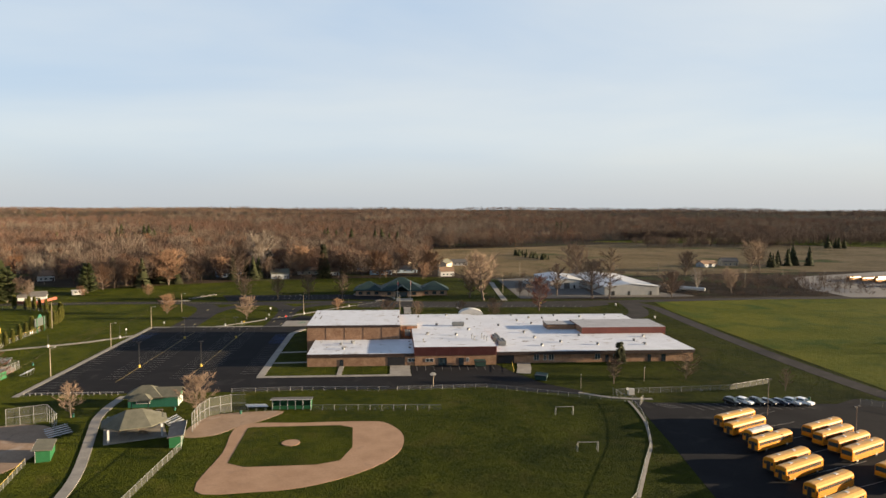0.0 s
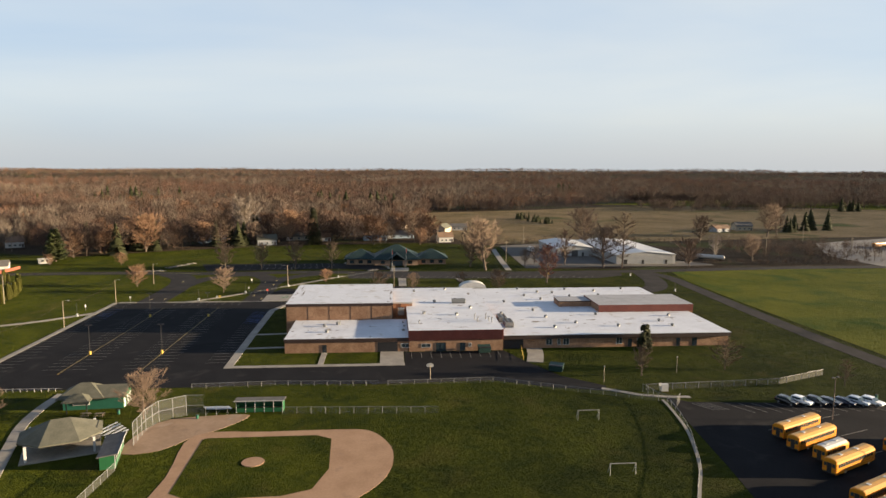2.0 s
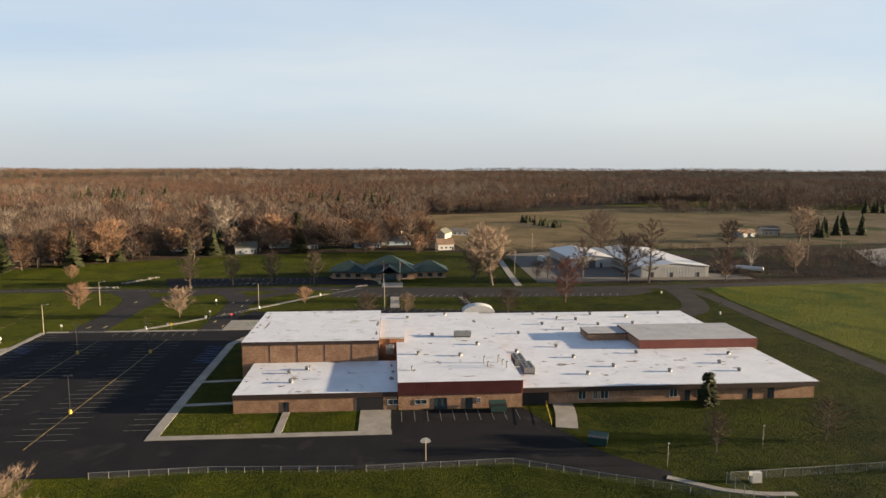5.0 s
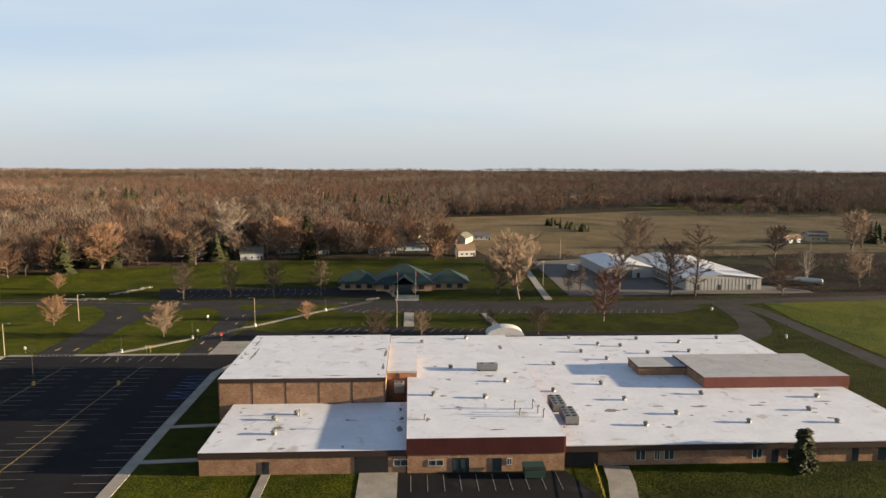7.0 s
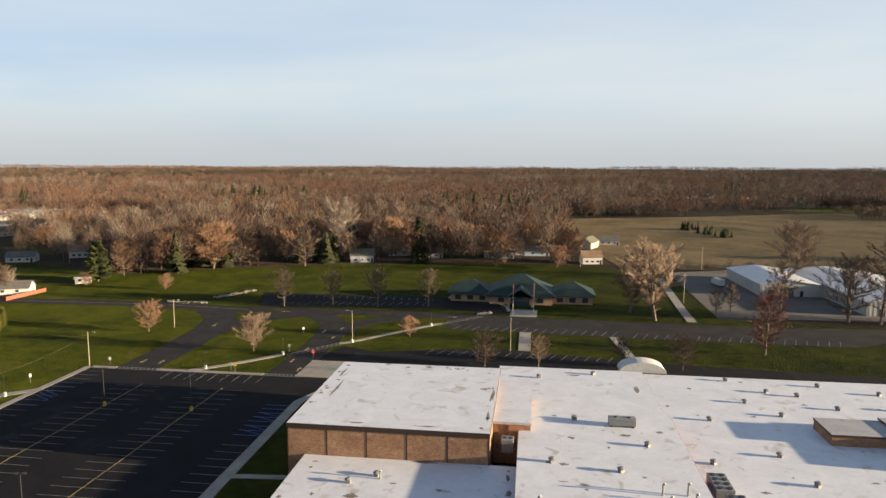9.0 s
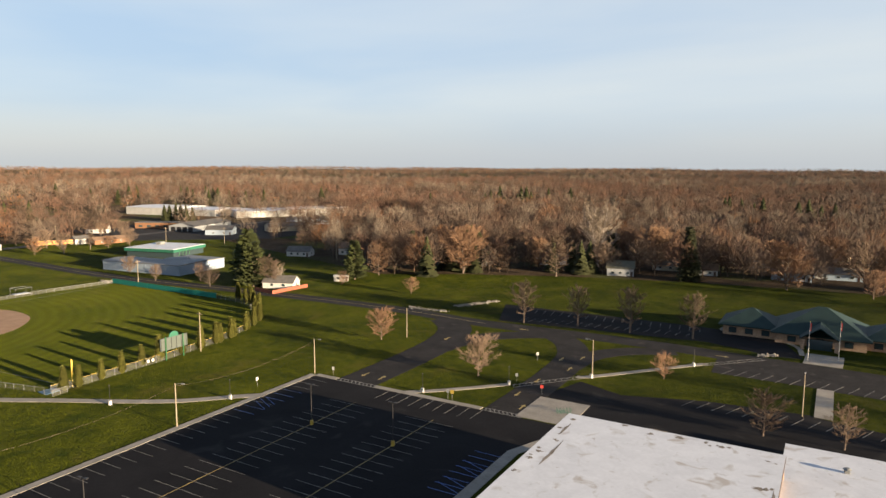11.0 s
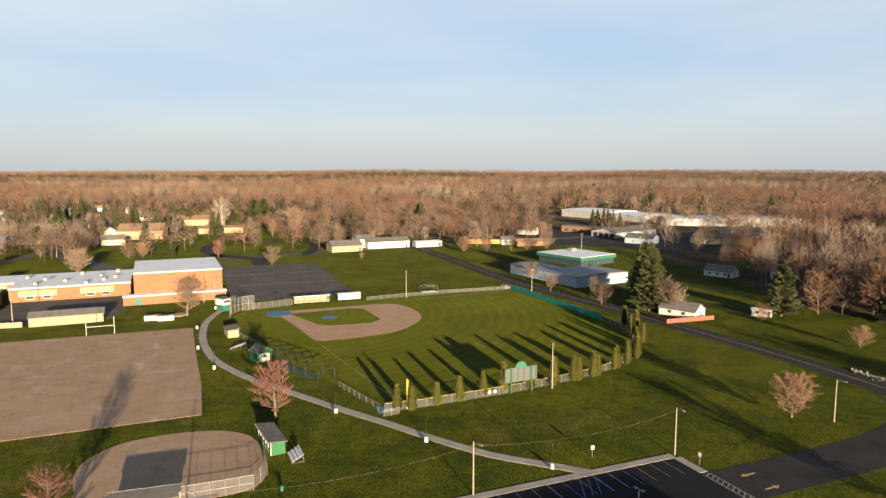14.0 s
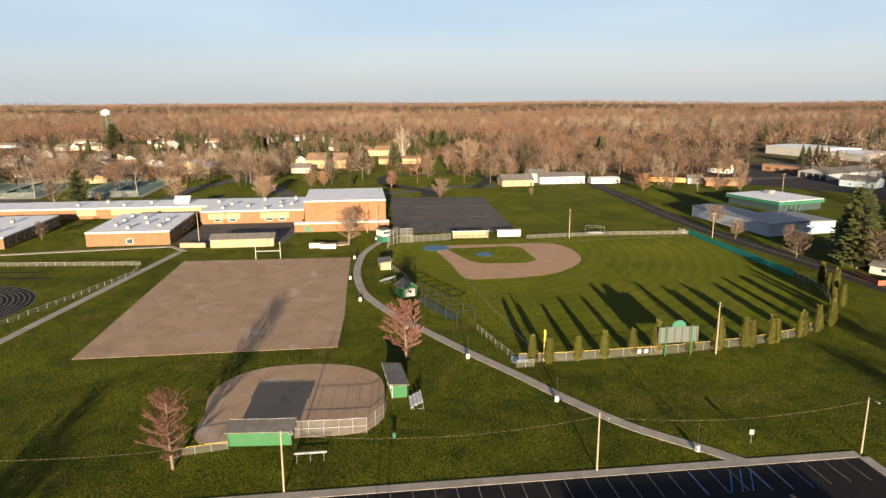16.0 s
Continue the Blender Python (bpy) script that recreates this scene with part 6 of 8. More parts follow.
def picnic_table():
    t = thing("picnic_table", "worn wooden picnic table", "table", "picnic tables")
    part("tabletop", mesh_box((-0.9, -0.38, 0.72, 0.9, 0.38, 0.77)), WOOD, t)
    for s in (-1, 1):
        part("seat", mesh_box((-0.9, s * 0.7 - 0.14, 0.42, 0.9, s * 0.7 + 0.14, 0.46)), WOOD, t)
        part("leg", mesh_rods([((s * 0.65, -0.7, 0), (s * 0.65, 0.3, 0.72), 0.04), ((s * 0.65, 0.7, 0), (s * 0.65, -0.3, 0.72), 0.04), ((s * 0.65, -0.7, 0.4), (s * 0.65, 0.7, 0.4), 0.04)], 4), WOOD, t)
    return t


put(picnic_table(), (-33.4, -62.4, 10, 0.21), (-30.6, -59.4, 40, 0.21), (-28.8, -62.6, -20, 0.21), (-31.4, -57.6, 80, 0.21), (-30.8, -45.8, 5), (-33.6, -45.6, 0))

# concession building: green walls, crossed roofs
t = thing("concession_stand", "dark green concession building with an olive shingle roof", "building", at=(-33.6, -38.4, 0.05), turn=4)
part("wall", mesh_box((-6.6, -2.8, 0, 5.4, 2.8, 2.7)), DARK_GREEN, t)
part("gable_wall", mesh_box((5.4, -2.8, 0, 5.55, 2.8, 2.7)), GREEN_PAINT, t)
bm = bmesh.new()
hip_roof(bm, -6.6, -2.8, 1.0, 2.8, 2.8, 2.3, 1.0)
part("roof", bm, OLIVE_SHINGLE, t)
bm = bmesh.new()
prof = [(-3.6, 2.6), (0, 4.3), (3.6, 2.6), (3.6, 2.8), (0, 4.5), (-3.6, 2.8)]
va, vb = [bm.verts.new((-2, y, z)) for y, z in prof], [bm.verts.new((6.2, y, z)) for y, z in prof]
for i in range(6):
    bm.faces.new((va[i], vb[i], vb[(i + 1) % 6], va[(i + 1) % 6]))
for e in (va, vb):
    bm.faces.new((e[0], e[1], e[4], e[5])), bm.faces.new((e[1], e[2], e[3], e[4]))
part("long_roof", bm, OLIVE_SHINGLE, t)
bm = bmesh.new()
hip_roof(bm, -5.2, -5.4, -0.8, -2.6, 2.7, 1.3, 0.5)
part("porch_roof", bm, OLIVE_SHINGLE, t)
w = part("window", mesh_box((-4.6, -2.92, 1.0, -1.2, -2.78, 2.2)), WHITE_PAINT, t)
part("pane", mesh_box((-4.4, -2.96, 1.15, -1.4, -2.9, 2.05)), GLASS, w)
for y in (-1.9, 0.2, 1.9):
    part("door", mesh_box((5.55, y - 0.55, 0.05, 5.62, y + 0.55, 2.15)), WHITE_PAINT, t)
for x in (-5.0, -1.0):
    part("post", mesh_box((x - 0.09, -5.3, 0, x + 0.09, -5.12, 2.6)), BLACK_METAL, t)


def trash_can():
    t = thing("trash_can", "green wire trash can on the grass", "trash can", "trash cans")
    part("body", mesh_rods([((0, 0, 0), (0, 0, 0.85), 0.26, 0.3)], 12), DARK_GREEN, t)
    part("lid", mesh_rods([((0, 0, 0.85), (0, 0, 0.98), 0.32, 0.2)], 12), BLACK_METAL, t)
    return t


put(trash_can(), (-50.4, -48.4, 0), (-87.9, 6.9, 0), (-27.5, -44.4, 0), (-86.0, -24.4, 0), (-10.4, -48.2, 0), (138.8, -45.6, 0))


# ---- buses and cars ----
def school_bus(length=12.4, top=BUS_ROOF, name="school_bus", label="yellow school bus with black trim parked on the asphalt"):
    """Nose towards +x; origin at the middle on the ground."""
    t = thing(name, label, "bus", "parked school buses")
    L, w = length / 2, 1.22
    prof = [(-w, 0.55), (w, 0.55), (w, 2.35), (w * 0.93, 2.75), (w * 0.6, 3.02), (0, 3.1), (-w * 0.6, 3.02), (-w * 0.93, 2.75), (-w, 2.35)]
    bm = bmesh.new()
    rings = [[bm.verts.new((x, y * s, z if z < 2.4 else 2.35 + (z - 2.35) * k)) for y, z in prof] for x, s, k in ((-L, 0.96, 0.8), (-L + 0.18, 1, 1), (L - 0.5, 1, 1), (L - 0.3, 0.96, 0.8))]
    for a, b in zip(rings, rings[1:]):
        for i in range(9):
            bm.faces.new((a[i], a[(i + 1) % 9], b[(i + 1) % 9], b[i]))
    bm.faces.new(rings[0][::-1]), bm.faces.new(rings[-1])
    body = part("body", bm, SCHOOL_YELLOW, t)
    # roof skin
    bm = bmesh.new()
    sk = [(w * 0.96, 2.72), (w * 0.62, 3.04), (0, 3.13), (-w * 0.62, 3.04), (-w * 0.96, 2.72)]
    a, b = [bm.verts.new((-L + 0.25, y, z)) for y, z in sk], [bm.verts.new((L - 0.6, y, z)) for y, z in sk]
    for i in range(4):
        bm.faces.new((a[i], a[i + 1], b[i + 1], b[i]))
    part("roof", bm, top, t)
    for x in (-L * 0.5, L * 0.3):
        part("roof_hatch", mesh_box((x - 0.35, -0.3, 3.1, x + 0.35, 0.3, 3.2)), WHITE_PAINT, t)
    bm = bmesh.new()
    box(bm, L - 0.6, -1.05, 0.6, L, 1.05, 1.5)
    bmesh.ops.bevel(bm, geom=bm.edges[:], offset=0.16, segments=2, affect="EDGES")
    part("hood", bm, SCHOOL_YELLOW, t)
    n = int((length - 1.6) / 0.72)
    for s in (-1, 1):
        me = None
        for k in range(n):
            x = -L + 0.55 + k * 0.72
            if me is None:
                o = part("window", mesh_box((0, -0.02, 1.72, 0.58, 0.02, 2.3)), GLASS, t)
                me = o.data
            else:
                o = new("window", me)
                o.parent = t
            o.location = (x, s * (w + 0.005), 0)
        for z in (0.85, 1.2, 1.58):
            part("rub_rail", mesh_box((-L + 0.1, s * w - 0.02, z, L - 0.5, s * w + 0.02, z + 0.06)), BLACK_METAL, t)
        for x in (-L + 2.9, L - 2.2):
            wh = part("tyre", mesh_rods([((x, s * 0.85, 0.5), (x, s * 1.2, 0.5), 0.5)], 16), RUBBER, t)
            part("rim", mesh_rods([((x, s * 1.16, 0.5), (x, s * 1.22, 0.5), 0.24)], 10), WHITE_PAINT, wh)
        part("tail_light", mesh_box((-L - 0.03, s * 0.95 - 0.12, 1.2, -L + 0.02, s * 0.95 + 0.12, 1.4)), RED_PAINT, t)
        part("rear_window", mesh_box((-L - 0.02, s * 0.72 - 0.26, 1.65, -L + 0.02, s * 0.72 + 0.26, 2.3)), GLASS, t)
    part("rear_door", mesh_box((-L - 0.03, -0.4, 0.7, -L + 0.02, 0.4, 2.35)), BLACK_METAL, t)
    part("windscreen", mesh_box((L - 0.34, -1.05, 1.6, L - 0.26, 1.05, 2.5)), GLASS, t)
    for x in (-L - 0.1, L - 0.05):
        part("bumper", mesh_box((x, -1.15, 0.5, x + 0.15, 1.15, 0.75)), BLACK_METAL, t)
    return t


A = 26.5
c, s = math.cos(radians(A)), math.sin(radians(A))
bus = school_bus()
row = [(103.4, -66.4), (103.0, -71.9), (103.4, -81.8), (100.6, -92.6), (100.4, -97.0), (101.2, -104.8), (98, -112.5), (98, -118)]
fleet = [(x + 6 * c, y + 6 * s, A, 0.08) for x, y in row]
row2 = [(119.6, -74.6), (119.0, -79.4), (119.6, -83.8), (119.2, -88.6), (120.0, -97.4), (119, -103)]
fleet += [(x + 6 * c, y + 6 * s, A + 180, 0.08) for x, y in row2]
put(bus, *fleet)
put(school_bus(7.6, WHITE_PAINT, "short_school_bus", "short yellow school bus with a white roof"), (104.0 + 4.6 * c, -77.2 + 4.6 * s, A, 0.08))
yard = [(348 + 5.2 * k, 232 - 6 * (k % 4), 20, 0.12) for k in range(8)] + [(352 + 9 * k, 196 + 3 * k, 18, 0.12) for k in range(5)]
for p in yard:
    copy_thing(bus, pose(p[0], p[1], p[3], 0, 0, p[2]))


def car(name, paint, label, tall=1.75, length=4.7):
    t = thing(name, label, "car", "cars parked above the bus lot")
    L, w = length / 2, 0.93
    side_profile = [(-L, 0.45), (L, 0.45), (L, 0.85), (L - 0.3, 0.98), (L * 0.42, 1.08), (L * 0.12, tall - 0.1), (-L * 0.2, tall), (-L * 0.75, tall - 0.06), (-L * 0.97, 1.1)]
    bm = bmesh.new()
    def half(z):
        return w if z < 1.12 else w - 0.2 * (z - 1.1) / (tall - 1.1)
    a, b = [bm.verts.new((x, -half(z), z)) for x, z in side_profile], [bm.verts.new((x, half(z), z)) for x, z in side_profile]
    bm.faces.new(a), bm.faces.new(b[::-1])
    for i in range(9):
        bm.faces.new((a[i], b[i], b[(i + 1) % 9], a[(i + 1) % 9]))
    bmesh.ops.bevel(bm, geom=bm.edges[:], offset=0.05, segments=1, affect="EDGES")
    part("body", bm, paint, t)
    for s in (-1, 1):
        part("side_window", mesh_box((-L * 0.72, s * (w - 0.1) - 0.05, 1.12, L * 0.12, s * (w - 0.1) + 0.05, tall - 0.22)), GLASS, t)
        for x in (-L * 0.6, L * 0.62):
            wh = part("tyre", mesh_rods([((x, s * 0.72, 0.34), (x, s * 0.95, 0.34), 0.34)], 14), RUBBER, t)
            part("rim", mesh_rods([((x, s * 0.92, 0.34), (x, s * 0.965, 0.34), 0.2)], 10), GALV, wh)
        part("headlight", mesh_box((L - 0.08, s * 0.66 - 0.18, 0.72, L + 0.02, s * 0.66 + 0.18, 0.86)), WHITE_PAINT, t)
        part("tail_light", mesh_box((-L - 0.02, s * 0.72 - 0.12, 0.8, -L + 0.06, s * 0.72 + 0.12, 1.0)), RED_PAINT, t)
    bm = bmesh.new()
    va = [bm.verts.new(v) for v in ((L * 0.44, -0.8, 1.12), (L * 0.44, 0.8, 1.12), (L * 0.15, 0.7, tall - 0.1), (L * 0.15, -0.7, tall - 0.1))]
    vb = [bm.verts.new(v.co + Vector((0.04, 0, 0.04))) for v in va]
    bm.faces.new(vb), bm.faces.new(va[::-1])
    part("windscreen", bm, GLASS, t)
    return t


def paint(name, c):
    m = plain(name, c, 0.25, 0.1, 0.03)
    m.node_tree.nodes["Principled BSDF"].inputs["Coat Weight"].default_value = 0.6
    return m


for k, (x, m, lab) in enumerate(((116.4, paint("black_paint", (0.012, 0.012, 0.014)), "black minivan parked in a stall"), (119.6, paint("white_car_paint", (0.72, 0.72, 0.71)), "white minivan parked in a stall"),
                                  (122.8, paint("black_paint_b", (0.015, 0.014, 0.016)), "black sport utility car parked in a stall"), (125.8, paint("charcoal_paint", (0.03, 0.03, 0.034)), "charcoal sedan parked in a stall"),
                                  (129.0, paint("navy_paint", (0.012, 0.018, 0.04)), "dark blue sedan parked in a stall"), (132.0, paint("silver_paint", (0.36, 0.40, 0.44)), "silver minivan parked in a stall"),
                                  (135.0, paint("white_paint_gloss", (0.74, 0.74, 0.73)), "white minivan at the end of the row"))):
    o = car("parked_car", m, lab, 1.45 if "sedan" in lab else 1.75)
    o.matrix_world = pose(x, -47.6 - 0.09 * (x - 116), 0.085, 0, 0, -58)


def lot_pole(h=9):
    t = thing("bus_lot_lamp", "tall dark pole lamp over the bus lot", "lamp post", "lamps of the bus lot")
    part("pole", mesh_rods([((0, 0, 0), (0, 0, h), 0.11, 0.08)], 8), BARK, t)
    part("arm", mesh_box((-0.9, -0.05, h - 0.1, 0.9, 0.05, h)), BLACK_METAL, t)
    for sx in (-0.7, 0.7):
        part("head", mesh_box((sx - 0.25, -0.2, h - 0.05, sx + 0.25, 0.2, h + 0.12)), BLACK_METAL, t)
    return t


put(lot_pole(), (120.4, -57.4, 20, 0.08), (127, -80.4, 20, 0.08))
fence("bus_lot_fence", [(150, -50), (158, -56), (166, -66)], 1.6, 2.6, "chain-link fence at the lot's corner")

# ---- office with green hip roofs ----
office = thing("school_office", "brick office with three dark green hip roofs", "office", at=(33.2, 174, 0.05))
TAN = brick_material("tan_brick", (0.294, 0.196, 0.1295), (0.385, 0.273, 0.189), (0.8, 0.78, 0.72))
for nm, x0, y0, x1, y1, rise in (("west_pavilion", -27, -5, -12.5, 9, 4.4), ("hall", -12.4, -8, 10.4, 13, 6.6), ("east_pavilion", 10.5, -5, 25, 9, 4.4)):
    part(nm + "_wall", mesh_box((x0, y0, 0, x1, y1, 3.0)), TAN, office)
    bm = bmesh.new()
    hip_roof(bm, x0, y0, x1, y1, 3.2, rise, 1.3)
    part(nm + "_roof", bm, GREEN_ROOF, office)
    for k in range(3):
        x = x0 + (x1 - x0) * (k + 0.6) / 3.2
        w = part("window", mesh_box((x - 1.1, y0 - 0.07, 0.7, x + 1.1, y0 + 0.02, 2.4)), BLACK_METAL, office)
        part("pane", mesh_box((x - 0.95, y0 - 0.1, 0.85, x + 0.95, y0 - 0.06, 2.25)), GLASS, w)
bm = bmesh.new()
prof = [(-5.0, 3.0), (0, 6.2), (5.0, 3.0), (5.0, 3.25), (0, 6.5), (-5.0, 3.25)]
va, vb = [bm.verts.new((-1 + x, -13.0, z)) for x, z in prof], [bm.verts.new((-1 + x, -2, z)) for x, z in prof]
for i in range(6):
    bm.faces.new((va[i], va[(i + 1) % 6], vb[(i + 1) % 6], vb[i]))
bm.faces.new((va[0], va[5], va[4], va[1])), bm.faces.new((va[1], va[4], va[3], va[2]))
part("porch_roof", bm, GREEN_ROOF, office)
part("porch_glazing", mesh_box((-4.2, -11.6, 0, 2.2, -11.4, 2.9)), GLASS, office)
for x in (-5.2, 3.2):
    part("porch_pier", mesh_box((x - 0.5, -12.8, 0, x + 0.5, -11.6, 3.0)), TAN, office)


def flagpole(h, name="flagpole"):
    t = thing(name, "white metal flagpole in front of the office", "flagpole", "flagpoles at the office")
    part("pole", mesh_rods([((0, 0, 0), (0, 0, h), 0.10, 0.05)], 8), WHITE_PAINT, t)
    part("finial", mesh_rods([((0, 0, h), (0, 0, h + 0.2), 0.1)], 8), YELLOW_PAINT, t)
    part("flag", mesh_box((0.06, -0.02, h - 2.4, 0.34, 0.02, h - 0.3)), RED_PAINT, t, "limp flag")
    return t


put(flagpole(10.5), (29.9, 148.9, 0), (36.9, 153, 0))
# rubble culverts: loose pale stones
for nm, pts, w in (("culvert_rubble", [(-82, 162), (-78.4, 169), (-74.6, 177)], 2.0), ("ditch_rubble", [(-96, 151.6), (-88, 151), (-82, 152)], 1.2), ("drive_rubble", [(19, 148), (21.5, 149.5)], 1.5), ("outfield_rubble", [(-233, 127.5), (-240, 128.6)], 2.0)):
    bm = bmesh.new()
    line = smooth(pts, 12)
    for x, y in line:
        for _ in range(5):
            px, py, r = x + random.gauss(0, w / 2.4), y + random.gauss(0, w / 2.4), random.uniform(0.18, 0.5)
            m = pose(px, py, 0.05 + r * 0.3, random.uniform(0, 90), random.uniform(0, 90), random.uniform(0, 90)) @ Matrix.Diagonal((r, r * 0.8, r * 0.6, 1))
            bmesh.ops.create_icosphere(bm, subdivisions=1, radius=1, matrix=m)
    tagged(part(nm, bm, CONCRETE), "heap of pale limestone rubble on the grass", "rocks", kind="stuff")

# ---- warehouse, tanker ----
MH = 1.5


def shed_hall(name, label, w, d, h, rise, wall, roof, x, y, turn, doors=(), ribs=True):
    """A steel hall with its ridge along its depth; origin at its front left corner."""
    t = thing(name, label, "warehouse", at=(x, y, 0.05), turn=turn)
    bm = bmesh.new()
    prof = [(0, 0), (w, 0), (w, h), (w / 2, h + rise), (0, h)]
    a, b = [bm.verts.new((px, 0, z)) for px, z in prof], [bm.verts.new((px, d, z)) for px, z in prof]
    bm.faces.new(a), bm.faces.new(b[::-1])
    for i in range(5):
        bm.faces.new((a[(i + 1) % 5], a[i], b[i], b[(i + 1) % 5]))
    part("wall", bm, wall, t)
    bm = bmesh.new()
    prof = [(-0.5, h - 0.05), (w / 2, h + rise + 0.02), (w + 0.5, h - 0.05), (w + 0.5, h + 0.18), (w / 2, h + rise + 0.25), (-0.5, h + 0.18)]
    a, b = [bm.verts.new((px, -0.4, z)) for px, z in prof], [bm.verts.new((px, d + 0.4, z)) for px, z in prof]
    for i in range(6):
        bm.faces.new((a[i], a[(i + 1) % 6], b[(i + 1) % 6], b[i]))
    for e in (a, b):
        bm.faces.new((e[0], e[1], e[4], e[5])), bm.faces.new((e[1], e[2], e[3], e[4]))
    part("roof", bm, roof, t)
    if ribs:
        bm = bmesh.new()
        for k in range(int(w / 1.5)):
            box(bm, k * 1.5 + 0.7, -0.05, 0.1, k * 1.5 + 0.78, 0, h - 0.1)
        part("rib", bm, wall, t)
    for dx, dw, dh in doors:
        part("door", mesh_box((dx, -0.08, 0, dx + dw, 0.02, dh)), GREY_SHINGLE if dh > 3 else BLACK_METAL, t)
    return t


shed_hall("warehouse", "white steel warehouse with a pale low-pitched roof", 32.6, 72, 4.9, 1.5, WHITE_METAL, METAL_ROOF, 149.2, 164.6, MH, ((4, 2, 2.4), (14, 1.2, 2.2), (27, 1.2, 2.2)))
shed_hall("warehouse", "white steel shed with grey roller doors", 23.6, 42, 4.6, 1.5, WHITE_METAL, METAL_ROOF, 124.6, 196.6, MH, ((3, 3.6, 3.6), (9, 3.6, 3.6), (15, 1.2, 2.2)))
t = thing("tank_trailer", "long white tank trailer parked in the scrub", "trailer", at=(208, 178, 0.05), turn=-42)
bm = mesh_rods([((-7.5, 0, 1.9), (6.5, 0, 1.9), 1.15), ((-8.1, 0, 1.9), (-7.5, 0, 1.9), 0.8, 1.15), ((6.5, 0, 1.9), (7.1, 0, 1.9), 1.15, 0.8)], 16)
part("tank", bm, WHITE_PAINT, t)
for x in (-6, -4.7, 5):
    for sy in (-0.9, 0.9):
        part("tyre", mesh_rods([((x, sy - 0.2, 0.5), (x, sy + 0.2, 0.5), 0.5)], 12), RUBBER, t)
part("chassis", mesh_box((-7.5, -0.5, 0.6, 7, 0.5, 0.85)), BLACK_METAL, t)
t = thing("box_truck", "white box truck by the warehouse", "truck", at=(114, 216, 0.06), turn=100)
part("cargo_box", mesh_box((-3.5, -1.2, 0.9, 2.5, 1.2, 3.4)), WHITE_PAINT, t)
part("cab", mesh_box((2.6, -1.1, 0.6, 4.4, 1.1, 2.6)), WHITE_PAINT, t)
for x in (-2, 3.4):
    for sy in (-0.95, 0.95):
        part("tyre", mesh_rods([((x, sy - 0.18, 0.5), (x, sy + 0.18, 0.5), 0.5)], 12), RUBBER, t)


def utility_pole(h=11):
    t = thing("utility_pole", "weathered wooden utility pole with a crossarm", "utility pole", "utility poles")
    part("pole", mesh_rods([((0, 0, 0), (0, 0, h), 0.16, 0.1)], 7), POST_WOOD, t)
    part("crossarm", mesh_box((-1.1, -0.06, h - 0.7, 1.1, 0.06, h - 0.55)), WOOD, t)
    return t


put(utility_pole(), (92, 178, 20), (170, 262, 60), (220, 262, 60), (262, 264, 60), (318, 268, 60), (118, 262, 60), (60, 262, 60), (-20, 300, 60), (-110, 260, 30), (250, 196, 10), (300, 192, 20), (-216, 128, 80), (-231, 80, 0), (-195, 232, 20), (-170, 226, 30), (-243, -55, 0),
    (-252, 6, 0), (-246, 9.5, 0), (-262, 12, 0), (-114.0, 73.6, 0), (-300, 250, 20), (-330, 230, 60), (-405, 300, 0), (-398, 200, 0), (-420, -62, 30), (-470, -60, 30), (-520, -72, 30), (-370, -165, 0), (-372, -190, 0), (-390, -120, 0), (-405, 120, 0))

# ---- big ball field ----
arc_pts = [(-114.8, 33), (-114.4, 42.4), (-115.2, 63.3), (-117.4, 81), (-118.9, 88.2), (-121.3, 96.3), (-125.8, 104.8), (-131, 110.8), (-136.9, 115.6), (-145, 121.4), (-153, 125.3), (-160, 126.2), (-168.2, 127)]
fence("outfield_fence", arc_pts, 1.9, 3.0, "chain-link outfield fence with a yellow cap", rail=YELLOW_PAINT)
t = thing("windscreen_fence", "long teal windscreen on the outfield fence", "fence")
for k in range(22):
    x0, x1 = -168.2 - 63.6 * k / 22, -168.2 - 63.6 * (k + 1) / 22
    part("screen", mesh_box((x1 + 0.06, 126.9 - 0.04 + 0.02 * (k % 2), 0.1, x0 - 0.06, 126.9 + 0.04 + 0.02 * (k % 2), 2.1)), TEAL, t)
    part("post", mesh_rods([((x0, 127.05, 0), (x0, 127.05, 2.2), 0.05)]), GALV, t)
fence("line_fence", [(-231.7, 127), (-234, 100), (-233.4, 79), (-232, 64)], 1.4, 3.0, "chain-link fence along the far foul line")
fence("line_fence", [(-234, 36), (-231.6, 21)], 2.4, 2.6, "chain-link fence beside the home dugout")
fence("line_fence", [(-134.8, 28.3), (-125, 30.4), (-116.3, 32.4)], 1.3, 2.6, "chain-link fence along the near foul line")
fence("line_fence", [(-193, 12.4), (-182, 15.4), (-168, 17.6)], 1.3, 2.6, "chain-link fence beside the team shelter")
fence("baseball_backstop", [(-222, 12.4), (-227, 13.4), (-231.2, 17.6), (-231.6, 22)], 5.2, 2.2, "tall netted backstop behind home plate", mid=True, r=0.07)
t = thing("press_box", "small white press box on a green base", "press box", at=(-235, 11.5, 0.05), turn=30)
part("base", mesh_box((-2, -1.6, 0, 2, 1.6, 2.2)), DARK_GREEN, t)
part("booth", mesh_box((-2.1, -1.7, 2.2, 2.1, 1.7, 4.4)), WHITE_PAINT, t)
w = part("window", mesh_box((2.1, -1.3, 3.0, 2.16, 1.3, 3.9)), BLACK_METAL, t)
part("pane", mesh_box((2.16, -1.2, 3.1, 2.18, 1.2, 3.8)), GLASS, w)
part("roof", mesh_box((-2.4, -2.0, 4.4, 2.6, 2.0, 4.6)), GREY_SHINGLE, t)

